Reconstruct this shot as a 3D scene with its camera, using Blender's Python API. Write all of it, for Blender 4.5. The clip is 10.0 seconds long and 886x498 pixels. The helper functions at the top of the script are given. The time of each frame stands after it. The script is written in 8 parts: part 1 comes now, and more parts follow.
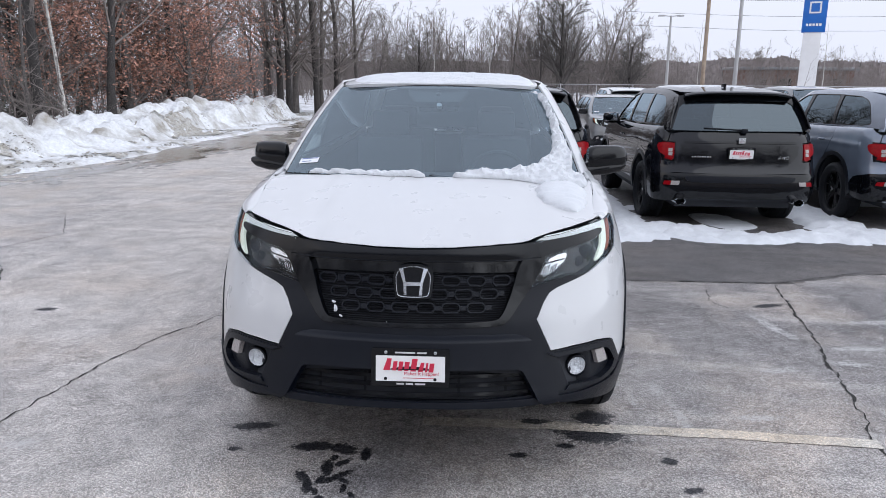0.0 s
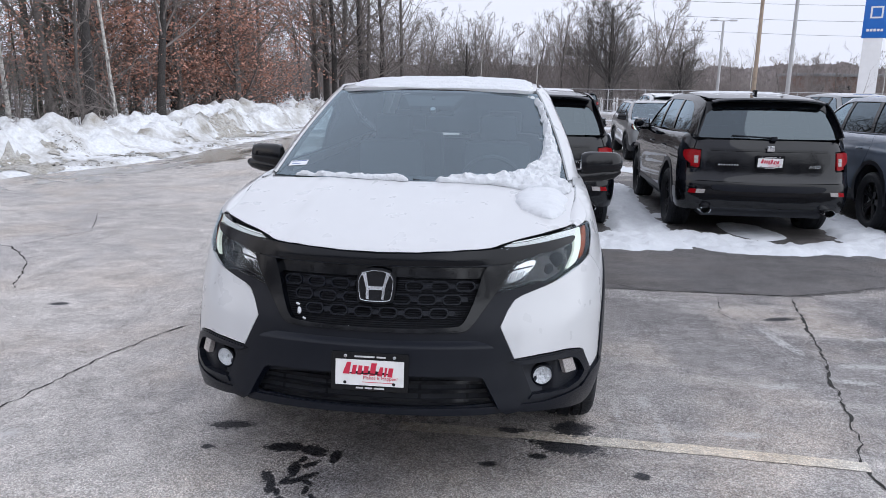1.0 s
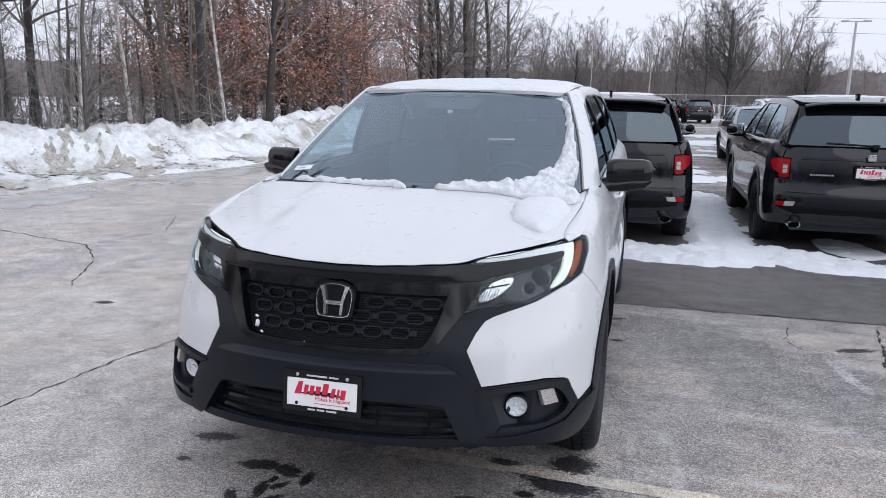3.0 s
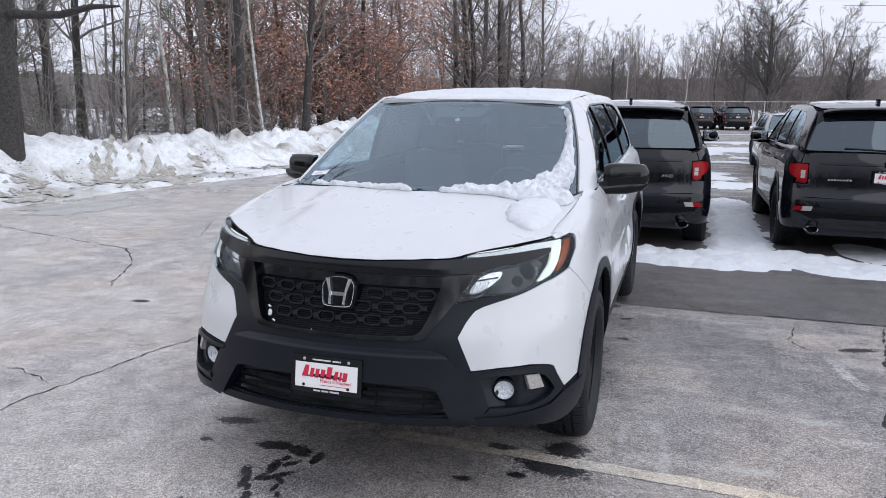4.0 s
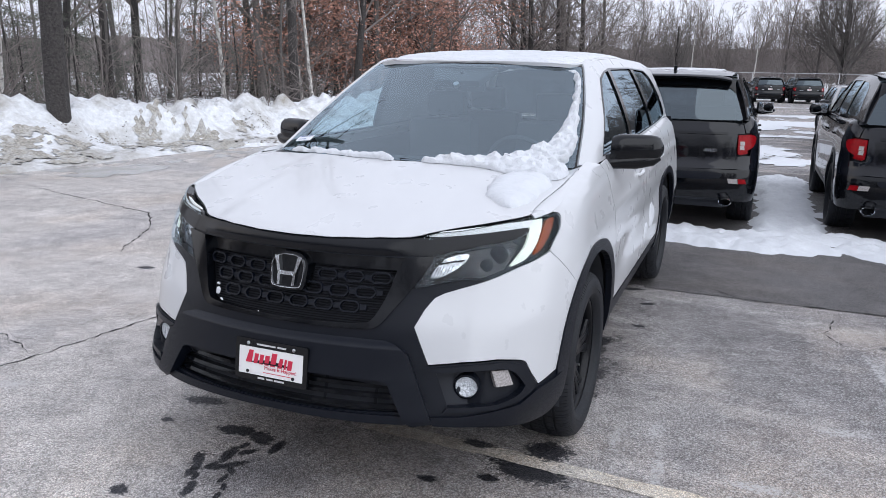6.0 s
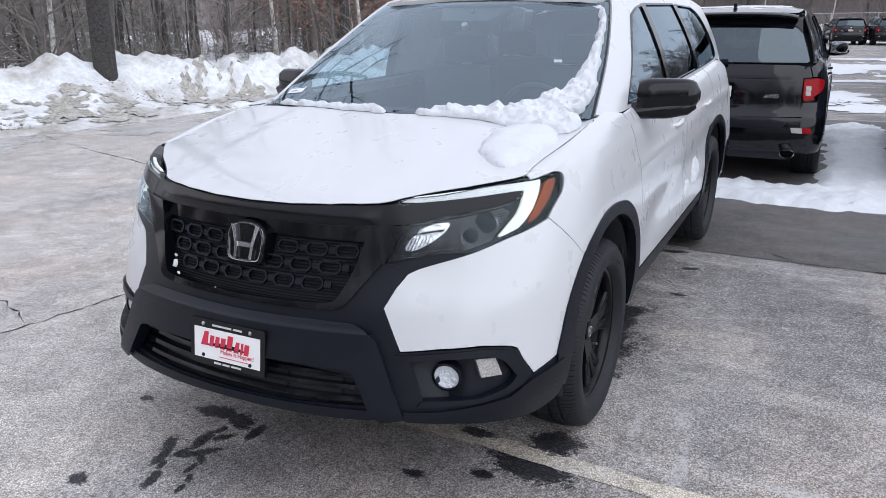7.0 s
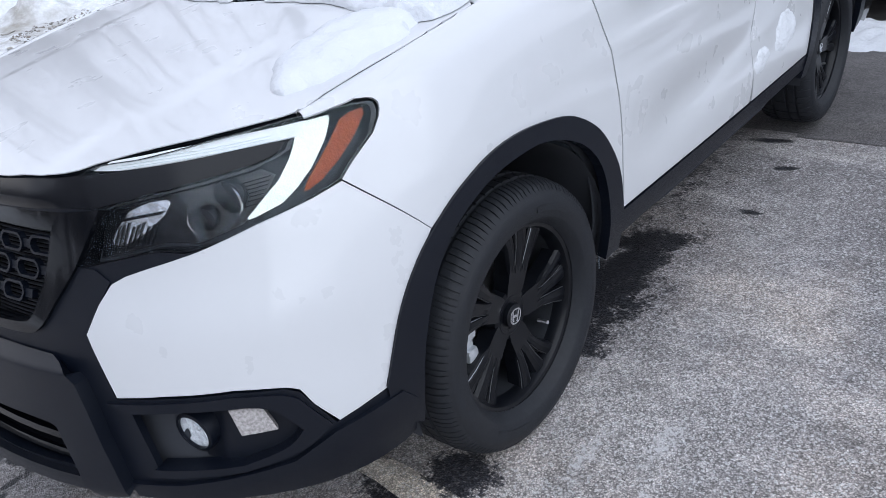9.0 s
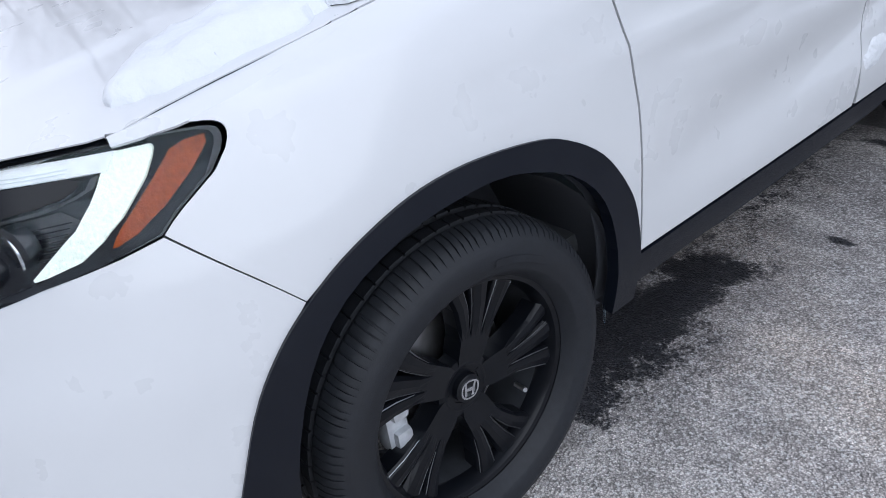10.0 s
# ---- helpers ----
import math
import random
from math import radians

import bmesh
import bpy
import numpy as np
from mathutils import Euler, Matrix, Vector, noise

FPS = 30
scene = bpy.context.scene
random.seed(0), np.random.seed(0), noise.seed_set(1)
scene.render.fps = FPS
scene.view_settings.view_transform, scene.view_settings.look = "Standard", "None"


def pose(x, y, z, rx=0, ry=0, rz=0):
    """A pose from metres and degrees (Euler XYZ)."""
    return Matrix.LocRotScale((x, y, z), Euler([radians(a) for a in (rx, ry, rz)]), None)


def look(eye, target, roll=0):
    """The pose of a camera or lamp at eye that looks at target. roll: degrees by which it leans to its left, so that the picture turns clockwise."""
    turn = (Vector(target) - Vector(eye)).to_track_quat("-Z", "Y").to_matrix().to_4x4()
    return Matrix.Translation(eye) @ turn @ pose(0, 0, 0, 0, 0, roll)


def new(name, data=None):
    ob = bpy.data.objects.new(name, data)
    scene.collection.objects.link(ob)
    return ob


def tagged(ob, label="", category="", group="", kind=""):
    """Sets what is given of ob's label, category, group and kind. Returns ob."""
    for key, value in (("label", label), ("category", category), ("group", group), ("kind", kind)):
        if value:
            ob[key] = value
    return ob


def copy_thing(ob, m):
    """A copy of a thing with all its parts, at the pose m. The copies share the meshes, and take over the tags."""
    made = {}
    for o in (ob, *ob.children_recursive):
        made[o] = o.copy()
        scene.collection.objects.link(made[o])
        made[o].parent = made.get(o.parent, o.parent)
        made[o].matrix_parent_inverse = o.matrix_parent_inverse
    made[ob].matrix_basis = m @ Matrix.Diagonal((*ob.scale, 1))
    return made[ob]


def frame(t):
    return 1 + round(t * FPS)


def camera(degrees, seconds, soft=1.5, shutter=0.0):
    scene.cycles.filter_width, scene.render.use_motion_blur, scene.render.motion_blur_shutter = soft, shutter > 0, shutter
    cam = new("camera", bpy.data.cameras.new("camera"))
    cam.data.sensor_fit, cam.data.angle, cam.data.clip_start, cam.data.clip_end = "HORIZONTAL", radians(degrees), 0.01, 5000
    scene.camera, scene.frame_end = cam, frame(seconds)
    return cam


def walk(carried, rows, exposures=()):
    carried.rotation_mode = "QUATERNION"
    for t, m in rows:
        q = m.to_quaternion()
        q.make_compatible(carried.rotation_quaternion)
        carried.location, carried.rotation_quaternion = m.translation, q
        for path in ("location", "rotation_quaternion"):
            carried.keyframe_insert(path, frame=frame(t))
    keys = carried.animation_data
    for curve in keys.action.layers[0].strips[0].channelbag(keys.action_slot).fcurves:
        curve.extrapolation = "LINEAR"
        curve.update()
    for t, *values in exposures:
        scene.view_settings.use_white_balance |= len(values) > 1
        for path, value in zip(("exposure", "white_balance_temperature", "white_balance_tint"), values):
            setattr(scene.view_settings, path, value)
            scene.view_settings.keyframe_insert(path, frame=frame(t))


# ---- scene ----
cam = camera(61.5, 10.0, soft=0.5)
PATH = [
    (0, (0.259, -3.871, 1.723), (0.168, -1.924, 1.272), 0.5),
    (0.5, (0.482, -3.847, 1.722), (0.335, -1.901, 1.283), 0.7),
    (1, (0.599, -3.823, 1.727), (0.382, -1.885, 1.285), 0.9),
    (1.5, (0.66, -3.74, 1.718), (0.376, -1.812, 1.27), 1.1),
    (2, (0.725, -3.56, 1.712), (0.379, -1.642, 1.263), 1.4),
    (2.5, (0.844, -3.462, 1.711), (0.431, -1.557, 1.266), 1.4),
    (2.7, (0.952, -3.447, 1.7), (0.5, -1.548, 1.263), 1.1),
    (3.8, (1.326, -3.56, 1.701), (0.731, -1.696, 1.289), 0.0),
    (4, (1.343, -3.656, 1.706), (0.74, -1.793, 1.3), 0.1),
    (4.5, (1.393, -3.777, 1.726), (0.767, -1.923, 1.315), 0.3),
    (5, (1.481, -3.677, 1.711), (0.821, -1.839, 1.279), 0.6),
    (5.2, (1.533, -3.591, 1.707), (0.857, -1.76, 1.267), 0.8),
    (6.3, (1.576, -3.071, 1.658), (0.806, -1.298, 1.146), 0.5),
    (6.5, (1.585, -2.985, 1.653), (0.789, -1.23, 1.12), 0.3),
    (7, (1.662, -2.722, 1.613), (0.788, -1.028, 1.008), -0.8),
    (7.5, (1.744, -2.448, 1.595), (0.796, -0.82, 0.924), -2.5),
    (8, (1.746, -2.106, 1.573), (0.73, -0.542, 0.85), -4.3),
    (8.5, (1.802, -1.752, 1.525), (0.709, -0.274, 0.739), -6.1),
    (9, (1.961, -1.359, 1.494), (0.747, -0.06, 0.578), -8.7),
    (9.5, (1.94, -1.042, 1.432), (0.667, 0.146, 0.448), -8.7),
    (10, (1.874, -0.734, 1.427), (0.494, 0.308, 0.422), -8.8),
]
walk(cam, [(t, look(eye, target, roll)) for t, eye, target, roll in PATH],
     exposures=[(0.0, -0.07, 6360, 8), (5.0, -0.07, 6380, 8), (6.5, 0.02, 6360, 8), (8.0, 0.07, 6320, 8), (8.5, 0.05, 6200, 8), (9.0, 0.07, 6090, 7), (10.0, 0.05, 6080, 7)])

# ---- light: an even overcast sky ----
world = bpy.data.worlds.new("sky")
scene.world = world
world.use_nodes = True
wn, wl = world.node_tree.nodes, world.node_tree.links
wn.clear()
sky = wn.new("ShaderNodeTexSky")
sky.sky_type, sky.sun_disc = "NISHITA", False
sky.sun_elevation, sky.sun_rotation = radians(26), radians(247)
sky.air_density, sky.dust_density, sky.ozone_density = 1.0, 6.0, 1.0
# an overcast dome, brighter overhead than at the horizon
way = wn.new("ShaderNodeTexCoord")
height = wn.new("ShaderNodeSeparateXYZ")
wl.new(way.outputs["Generated"], height.inputs["Vector"])
dome = wn.new("ShaderNodeMapRange")
dome.inputs["From Min"].default_value, dome.inputs["From Max"].default_value = 0.05, 1.0
dome.inputs["To Min"].default_value, dome.inputs["To Max"].default_value = 1.06, 1.30
wl.new(height.outputs["Z"], dome.inputs["Value"])
cloud = wn.new("ShaderNodeMix")
cloud.data_type = "RGBA"
cloud.inputs["Factor"].default_value = 0.92
cloud.inputs["B"].default_value = (9.15, 9.35, 10.75, 1)
wl.new(sky.outputs["Color"], cloud.inputs["A"])
shade = wn.new("ShaderNodeMix")
shade.data_type, shade.blend_type = "RGBA", "MULTIPLY"
shade.inputs["Factor"].default_value = 1.0
wl.new(cloud.outputs["Result"], shade.inputs["A"])
wl.new(dome.outputs["Result"], shade.inputs["B"])
ground_glow = wn.new("ShaderNodeBackground")
ground_glow.inputs["Strength"].default_value = 0.1
wl.new(shade.outputs["Result"], ground_glow.inputs["Color"])
out = wn.new("ShaderNodeOutputWorld")
wl.new(ground_glow.outputs["Background"], out.inputs["Surface"])
sun = new("sun", bpy.data.lights.new("sun", "SUN"))
sun.data.energy, sun.data.angle, sun.data.color = 2.1, radians(100), (0.97, 0.98, 1.0)
sun.matrix_basis = look((0, 0, 6.5), (-12.3, 5.2, 0))


# ---- materials ----
def material(name, colour, rough=0.5, metal=0.0, vary=0.0, grain=40.0, stain=0.0, stain_scale=2.0, stain_colour=None, bump=0.0,
             bump_scale=200.0, coat=0.0, rough_vary=0.0, glow=0.0, random=0.0, spec=0.5, coat_rough=0.04):
    m = bpy.data.materials.new(name)
    m.use_nodes = True
    nt = m.node_tree
    n, l = nt.nodes, nt.links
    p = n["Principled BSDF"]
    p.inputs["Base Color"].default_value = (*colour, 1)
    p.inputs["Roughness"].default_value = rough
    p.inputs["Metallic"].default_value = metal
    p.inputs["Specular IOR Level"].default_value = spec
    p.inputs["Coat Weight"].default_value = coat
    p.inputs["Coat Roughness"].default_value = coat_rough
    if glow:
        p.inputs["Emission Color"].default_value = (*colour, 1)
        p.inputs["Emission Strength"].default_value = glow
    co = n.new("ShaderNodeTexCoord")
    last = None
    if vary or stain or random:
        rgb = n.new("ShaderNodeRGB")
        rgb.outputs[0].default_value = (*colour, 1)
        last = rgb.outputs[0]
    if vary:
        t = n.new("ShaderNodeTexNoise")
        t.inputs["Scale"].default_value, t.inputs["Detail"].default_value = grain, 6
        l.new(co.outputs["Object"], t.inputs["Vector"])
        r = n.new("ShaderNodeMapRange")
        r.inputs["From Min"].default_value, r.inputs["From Max"].default_value = 0.3, 0.7
        r.inputs["To Min"].default_value, r.inputs["To Max"].default_value = 1 - vary, 1 + vary
        l.new(t.outputs["Fac"], r.inputs["Value"])
        mx = n.new("ShaderNodeMix")
        mx.data_type, mx.blend_type = "RGBA", "MULTIPLY"
        mx.inputs["Factor"].default_value = 1
        l.new(last, mx.inputs["A"])
        l.new(r.outputs["Result"], mx.inputs["B"])
        last = mx.outputs["Result"]
    if random:
        oi = n.new("ShaderNodeObjectInfo")
        r = n.new("ShaderNodeMapRange")
        r.inputs["To Min"].default_value, r.inputs["To Max"].default_value = 1 - random, 1 + random
        l.new(oi.outputs["Random"], r.inputs["Value"])
        mx = n.new("ShaderNodeMix")
        mx.data_type, mx.blend_type = "RGBA", "MULTIPLY"
        mx.inputs["Factor"].default_value = 1
        l.new(last, mx.inputs["A"])
        l.new(r.outputs["Result"], mx.inputs["B"])
        last = mx.outputs["Result"]
    if stain:
        t = n.new("ShaderNodeTexNoise")
        t.inputs["Scale"].default_value, t.inputs["Detail"].default_value, t.inputs["Roughness"].default_value = stain_scale, 8, 0.65
        l.new(co.outputs["Object"], t.inputs["Vector"])
        r = n.new("ShaderNodeMapRange")
        r.inputs["From Min"].default_value, r.inputs["From Max"].default_value = 0.45, 0.7
        r.inputs["To Max"].default_value = stain
        l.new(t.outputs["Fac"], r.inputs["Value"])
        mx = n.new("ShaderNodeMix")
        mx.data_type = "RGBA"
        mx.inputs["B"].default_value = (*(stain_colour or colour), 1)
        l.new(r.outputs["Result"], mx.inputs["Factor"])
        l.new(last, mx.inputs["A"])
        last = mx.outputs["Result"]
    if last:
        l.new(last, p.inputs["Base Color"])
    if rough_vary:
        t = n.new("ShaderNodeTexNoise")
        t.inputs["Scale"].default_value, t.inputs["Detail"].default_value = stain_scale * 1.7, 5
        l.new(co.outputs["Object"], t.inputs["Vector"])
        r = n.new("ShaderNodeMapRange")
        r.inputs["From Min"].default_value, r.inputs["From Max"].default_value = 0.35, 0.65
        r.inputs["To Min"].default_value, r.inputs["To Max"].default_value = max(0.02, rough - rough_vary), min(1, rough + rough_vary)
        l.new(t.outputs["Fac"], r.inputs["Value"])
        l.new(r.outputs["Result"], p.inputs["Roughness"])
    if bump:
        t = n.new("ShaderNodeTexNoise")
        t.inputs["Scale"].default_value, t.inputs["Detail"].default_value = bump_scale, 5
        l.new(co.outputs["Object"], t.inputs["Vector"])
        b = n.new("ShaderNodeBump")
        b.inputs["Strength"].default_value, b.inputs["Distance"].default_value = 1.0, bump
        l.new(t.outputs["Fac"], b.inputs["Height"])
        l.new(b.outputs["Normal"], p.inputs["Normal"])
    return m


def pane_material(name, tint, base=0.08, power=4.5, gloss_rough=0.01):
    """Thin glass: tinted and clear, with more gloss at a slant."""
    m = bpy.data.materials.new(name)
    m.use_nodes = True
    n, l = m.node_tree.nodes, m.node_tree.links
    n.clear()
    o, mix = n.new("ShaderNodeOutputMaterial"), n.new("ShaderNodeMixShader")
    tr, gl, fr = n.new("ShaderNodeBsdfTransparent"), n.new("ShaderNodeBsdfGlossy"), n.new("ShaderNodeLayerWeight")
    tr.inputs["Color"].default_value = (*tint, 1)
    gl.inputs["Color"].default_value = (0.76, 0.90, 1.0, 1)
    gl.inputs["Roughness"].default_value = gloss_rough
    fr.inputs["Blend"].default_value = 0.5
    up, span = n.new("ShaderNodeMath"), n.new("ShaderNodeMapRange")
    up.operation = "POWER"
    up.inputs[1].default_value = power
    span.inputs["To Min"].default_value = base
    l.new(fr.outputs["Facing"], up.inputs[0])
    l.new(up.outputs["Value"], span.inputs["Value"])
    l.new(span.outputs["Result"], mix.inputs["Fac"])
    l.new(tr.outputs["BSDF"], mix.inputs[1])
    l.new(gl.outputs["BSDF"], mix.inputs[2])
    l.new(mix.outputs["Shader"], o.inputs["Surface"])
    return m


WHITE = material("white_paint", (0.55, 0.56, 0.58), 0.3, vary=0.012, grain=3, stain=0.03, stain_scale=5, stain_colour=(0.47, 0.48, 0.49),
                 coat=0.65, coat_rough=0.06, rough_vary=0.03)
BLACK = material("black_paint", (0.0060, 0.0068, 0.0105), 0.16, spec=0.0, vary=0.2, grain=6, stain=0.2, stain_scale=5, stain_colour=(0.007, 0.008, 0.012), coat=0.85, coat_rough=0.02)
BLUEGREY = material("blue_grey_paint", (0.17, 0.205, 0.265), 0.25, metal=0.3, vary=0.06, grain=5, coat=1.0)
GREY = material("grey_paint", (0.16, 0.17, 0.18), 0.28, metal=0.4, vary=0.06, grain=5, coat=1.0)
RED = material("red_paint", (0.22, 0.015, 0.02), 0.25, coat=1.0)
CLAD = material("black_textured_plastic", (0.0026, 0.0042, 0.0090), 0.37, spec=0.27, vary=0.15, grain=300, stain=0.30, stain_scale=6,
                stain_colour=(0.010, 0.012, 0.017), bump=0.0004, bump_scale=900)
GLOSS = material("gloss_black_trim", (0.003, 0.0037, 0.0055), 0.08, spec=0.35, coat=0.0, vary=0.1, grain=8)
DARK = material("dark_recess", (0.006, 0.0065, 0.009), 0.7, spec=0.1)
SATIN = material("satin_black_bar", (0.0040, 0.0048, 0.0072), 0.20, spec=0.27, vary=0.1, grain=20)
SHELL = material("underbody_black", (0.028, 0.031, 0.039), 0.8)
CHROME = material("chrome", (0.72, 0.74, 0.77), 0.09, metal=1.0)
BRIGHT = material("fog_lamp_reflector", (0.88, 0.90, 0.93), 0.16, metal=0.30, bump=0.01, bump_scale=70)
REFLECTOR = material("lamp_reflector", (0.72, 0.74, 0.77), 0.22, metal=0.9, vary=0.15, grain=30, bump=0.006, bump_scale=30)
STEEL = material("brushed_steel", (0.5, 0.51, 0.53), 0.32, metal=1.0, vary=0.15, grain=30)
RUBBER = material("tyre_rubber", (0.0105, 0.0122, 0.0162), 0.60, spec=0.32, vary=0.2, grain=60, stain=0.5, stain_scale=9, stain_colour=(0.012, 0.0125, 0.015), bump=0.0006, bump_scale=400)
BARREL = material("grey_wheel_barrel", (0.05, 0.054, 0.062), 0.35, metal=0.5, vary=0.2, grain=20)
CALIPER = material("cast_metal", (0.50, 0.52, 0.55), 0.4, metal=0.35, vary=0.2, grain=30)
RIM = material("black_rim", (0.0042, 0.005, 0.0072), 0.28, spec=0.18, vary=0.2, grain=20, stain=0.3, stain_scale=14, stain_colour=(0.009, 0.009, 0.010), coat=0.12)
CUT = material("machined_edge", (0.24, 0.25, 0.27), 0.35, metal=1.0)
SMOKED = material("smoked_lamp_glass", (0.011, 0.012, 0.016), 0.10, spec=0.4)
LAMPGREY = material("grey_lamp_housing", (0.0075, 0.0085, 0.0115), 0.22, vary=0.15, grain=40)
DRL = material("daytime_light", (0.50, 0.55, 0.49), 0.25, glow=0.80, vary=0.22, grain=190, bump=0.0015, bump_scale=230)
LIGHTRIB = material("ribbed_lamp_plastic", (0.40, 0.44, 0.46), 0.3, glow=0.50, vary=0.2, grain=90)
DRL_DIM = material("daytime_light_bar", (0.42, 0.44, 0.46), 0.3, glow=0.85, vary=0.15, grain=60, bump=0.001, bump_scale=60)
AMBER = material("amber_reflector", (0.26, 0.058, 0.014), 0.45, spec=0.1, vary=0.3, grain=120, bump=0.001, bump_scale=160)
TAILRED = material("red_lamp_plastic", (0.24, 0.002, 0.006), 0.3, spec=0.15, coat=0.0, vary=0.3, grain=60)
CLEARLAMP = material("clear_lamp_plastic", (0.34, 0.32, 0.315), 0.2, coat=0.4, vary=0.35, grain=170)
LENS = pane_material("lamp_lens", (0.95, 0.96, 0.97), 0.024, 5.0, 0.03)
PANE = pane_material("clear_tinted_pane", (0.62, 0.74, 0.78), 0.165)
TINT = pane_material("dark_tinted_pane", (0.055, 0.058, 0.062), 0.06)
REARTINT = pane_material("privacy_pane", (0.030, 0.033, 0.038), 0.11)
CABIN = material("charcoal_cabin_trim", (0.045, 0.048, 0.052), 0.6, vary=0.15, grain=50)
FABRIC = material("grey_seat_cloth", (0.075, 0.078, 0.085), 0.85, vary=0.2, grain=150)
PLATE = material("white_plate", (0.80, 0.80, 0.80), 0.35)
INKRED = material("red_ink", (0.55, 0.02, 0.06), 0.4)
INKWHITE = material("white_ink", (0.55, 0.55, 0.56), 0.4)
PAPER = material("paper_sticker", (0.75, 0.77, 0.8), 0.5)
INKBLUE = material("blue_ink", (0.05, 0.12, 0.35), 0.4)
SNOW = material("snow", (0.62, 0.64, 0.675), 0.65, vary=0.05, grain=14, stain=0.25, stain_scale=5, stain_colour=(0.54, 0.56, 0.595), bump=0.01, bump_scale=40)


# ---- building helpers ----
def part(name, bm, mat, parent=None, label="", smooth=True):
    """One mesh under a thing or a part; bm is a bmesh or a ready mesh."""
    if isinstance(bm, bmesh.types.BMesh):
        bmesh.ops.recalc_face_normals(bm, faces=bm.faces[:])
        me = bpy.data.meshes.new(name)
        bm.to_mesh(me)
        bm.free()
        if smooth:
            for p in me.polygons:
                p.use_smooth = True
            me.set_sharp_from_angle(angle=radians(35))
    else:
        me = bm
    me.materials.clear()
    me.materials.append(mat)
    ob = new(name, me)
    if parent:
        ob.parent = parent
    if label:
        ob["label"] = label
    return ob


def root(name, label, category, group="", m=None, kind=""):
    ob = new(name)
    ob.empty_display_size = 0.2
    if m:
        ob.matrix_basis = m
    return tagged(ob, label, category, group, kind)


def rounded(pts, times=2):
    """Cuts the corners of a closed outline; a point with a third entry stays sharp."""
    pts = [(p[0], p[1], len(p) > 2) for p in pts]
    for _ in range(times):
        made = []
        for k, (a, b, sharp) in enumerate(pts):
            if sharp:
                made.append((a, b, True))
                continue
            pa, pb = pts[k - 1], pts[(k + 1) % len(pts)]
            made.append((a * 0.75 + pa[0] * 0.25, b * 0.75 + pa[1] * 0.25, False))
            made.append((a * 0.75 + pb[0] * 0.25, b * 0.75 + pb[1] * 0.25, False))
        pts = made
    return [(a, b) for a, b, _ in pts]


HEART = Vector((0, 1.4, 0.75))


def panel_mesh(name, loops, f, step=0.05, thick=0.006, lift=0.0, flip=False, heart=HEART):
    """A plate whose outline lies in the domain of the surface f, with thickness, and with the surface's own normals."""
    from mathutils.geometry import tessellate_polygon
    flat = [p for lp in loops for p in lp]
    tris = tessellate_polygon([[Vector((p[0], p[1], 0)) for p in lp] for lp in loops])
    bm = bmesh.new()
    vs = [bm.verts.new((p[0], p[1], 0)) for p in flat]
    for t in tris:
        if len(set(t)) == 3:
            try:
                bm.faces.new([vs[i] for i in t])
            except ValueError:
                pass
    if step:
        for axis in (0, 1):
            lo, hi = min(p[axis] for p in flat), max(p[axis] for p in flat)
            k = math.floor(lo / step) + 1
            while k * step < hi:
                co, no = Vector((0, 0, 0)), Vector((0, 0, 0))
                co[axis], no[axis] = k * step, 1
                bmesh.ops.bisect_plane(bm, geom=bm.verts[:] + bm.edges[:] + bm.faces[:], dist=1e-5, plane_co=co, plane_no=no)
                k += 1
    bmesh.ops.dissolve_degenerate(bm, dist=1e-5, edges=bm.edges[:])
    bm.verts.ensure_lookup_table()
    bm.verts.index_update()
    sx = -1 if flip else 1
    e = 2e-3
    front, back, norms = [], [], []
    for v in bm.verts:
        a, b = v.co.x, v.co.y
        p = Vector(f(a, b))
        n = (Vector(f(a + e, b)) - Vector(f(a - e, b))).cross(Vector(f(a, b + e)) - Vector(f(a, b - e)))
        n = n.normalized() if n.length > 1e-12 else (p - heart).normalized()
        if n.dot(p - heart) < 0:
            n = -n
        p, n = Vector((p.x * sx, p.y, p.z)), Vector((n.x * sx, n.y, n.z))
        front.append(p + n * lift)
        back.append(p + n * (lift - thick))
        norms.append(n)
    nv = len(front)
    faces, kinds = [], []
    for fc in bm.faces:
        ids = [v.index for v in fc.verts]
        g = (front[ids[1]] - front[ids[0]]).cross(front[ids[2]] - front[ids[0]])
        if g.dot(norms[ids[0]]) < 0:
            ids.reverse()
        faces.append(ids)
        kinds.append(0)
        if thick:
            faces.append([i + nv for i in reversed(ids)])
            kinds.append(1)
    for ed in bm.edges:
        if thick and len(ed.link_faces) == 1:
            a, b = ed.verts[0].index, ed.verts[1].index
            c = sum((front[v.index] for v in ed.link_faces[0].verts), Vector()) / len(ed.link_faces[0].verts)
            quad = [a, b, b + nv, a + nv]
            g = (front[b] - front[a]).cross(back[b] - front[a])
            if g.dot(front[a] - c) < 0:
                quad.reverse()
            faces.append(quad)
            kinds.append(2)
    bm.free()
    me = bpy.data.meshes.new(name)
    me.from_pydata([tuple(p) for p in (front + back if thick else front)], [], faces)
    me.update()
    for p in me.polygons:
        p.use_smooth = True
    split = []
    for p, k in zip(me.polygons, kinds):
        for i in p.vertices:
            if k == 2:
                split.append(tuple(p.normal))
            else:
                n = norms[i % nv]
                split.append(tuple(n if k == 0 else -n))
    me.normals_split_custom_set(split)
    return me


def panel(name, loops, f, mat, parent, step=0.05, thick=0.006, lift=0.0, label="", both=False):
    made = [part(name, panel_mesh(name, loops, f, step, thick, lift), mat, parent, label)]
    if both:
        made.append(part(name, panel_mesh(name, loops, f, step, thick, lift, True), mat, parent, label))
    return made


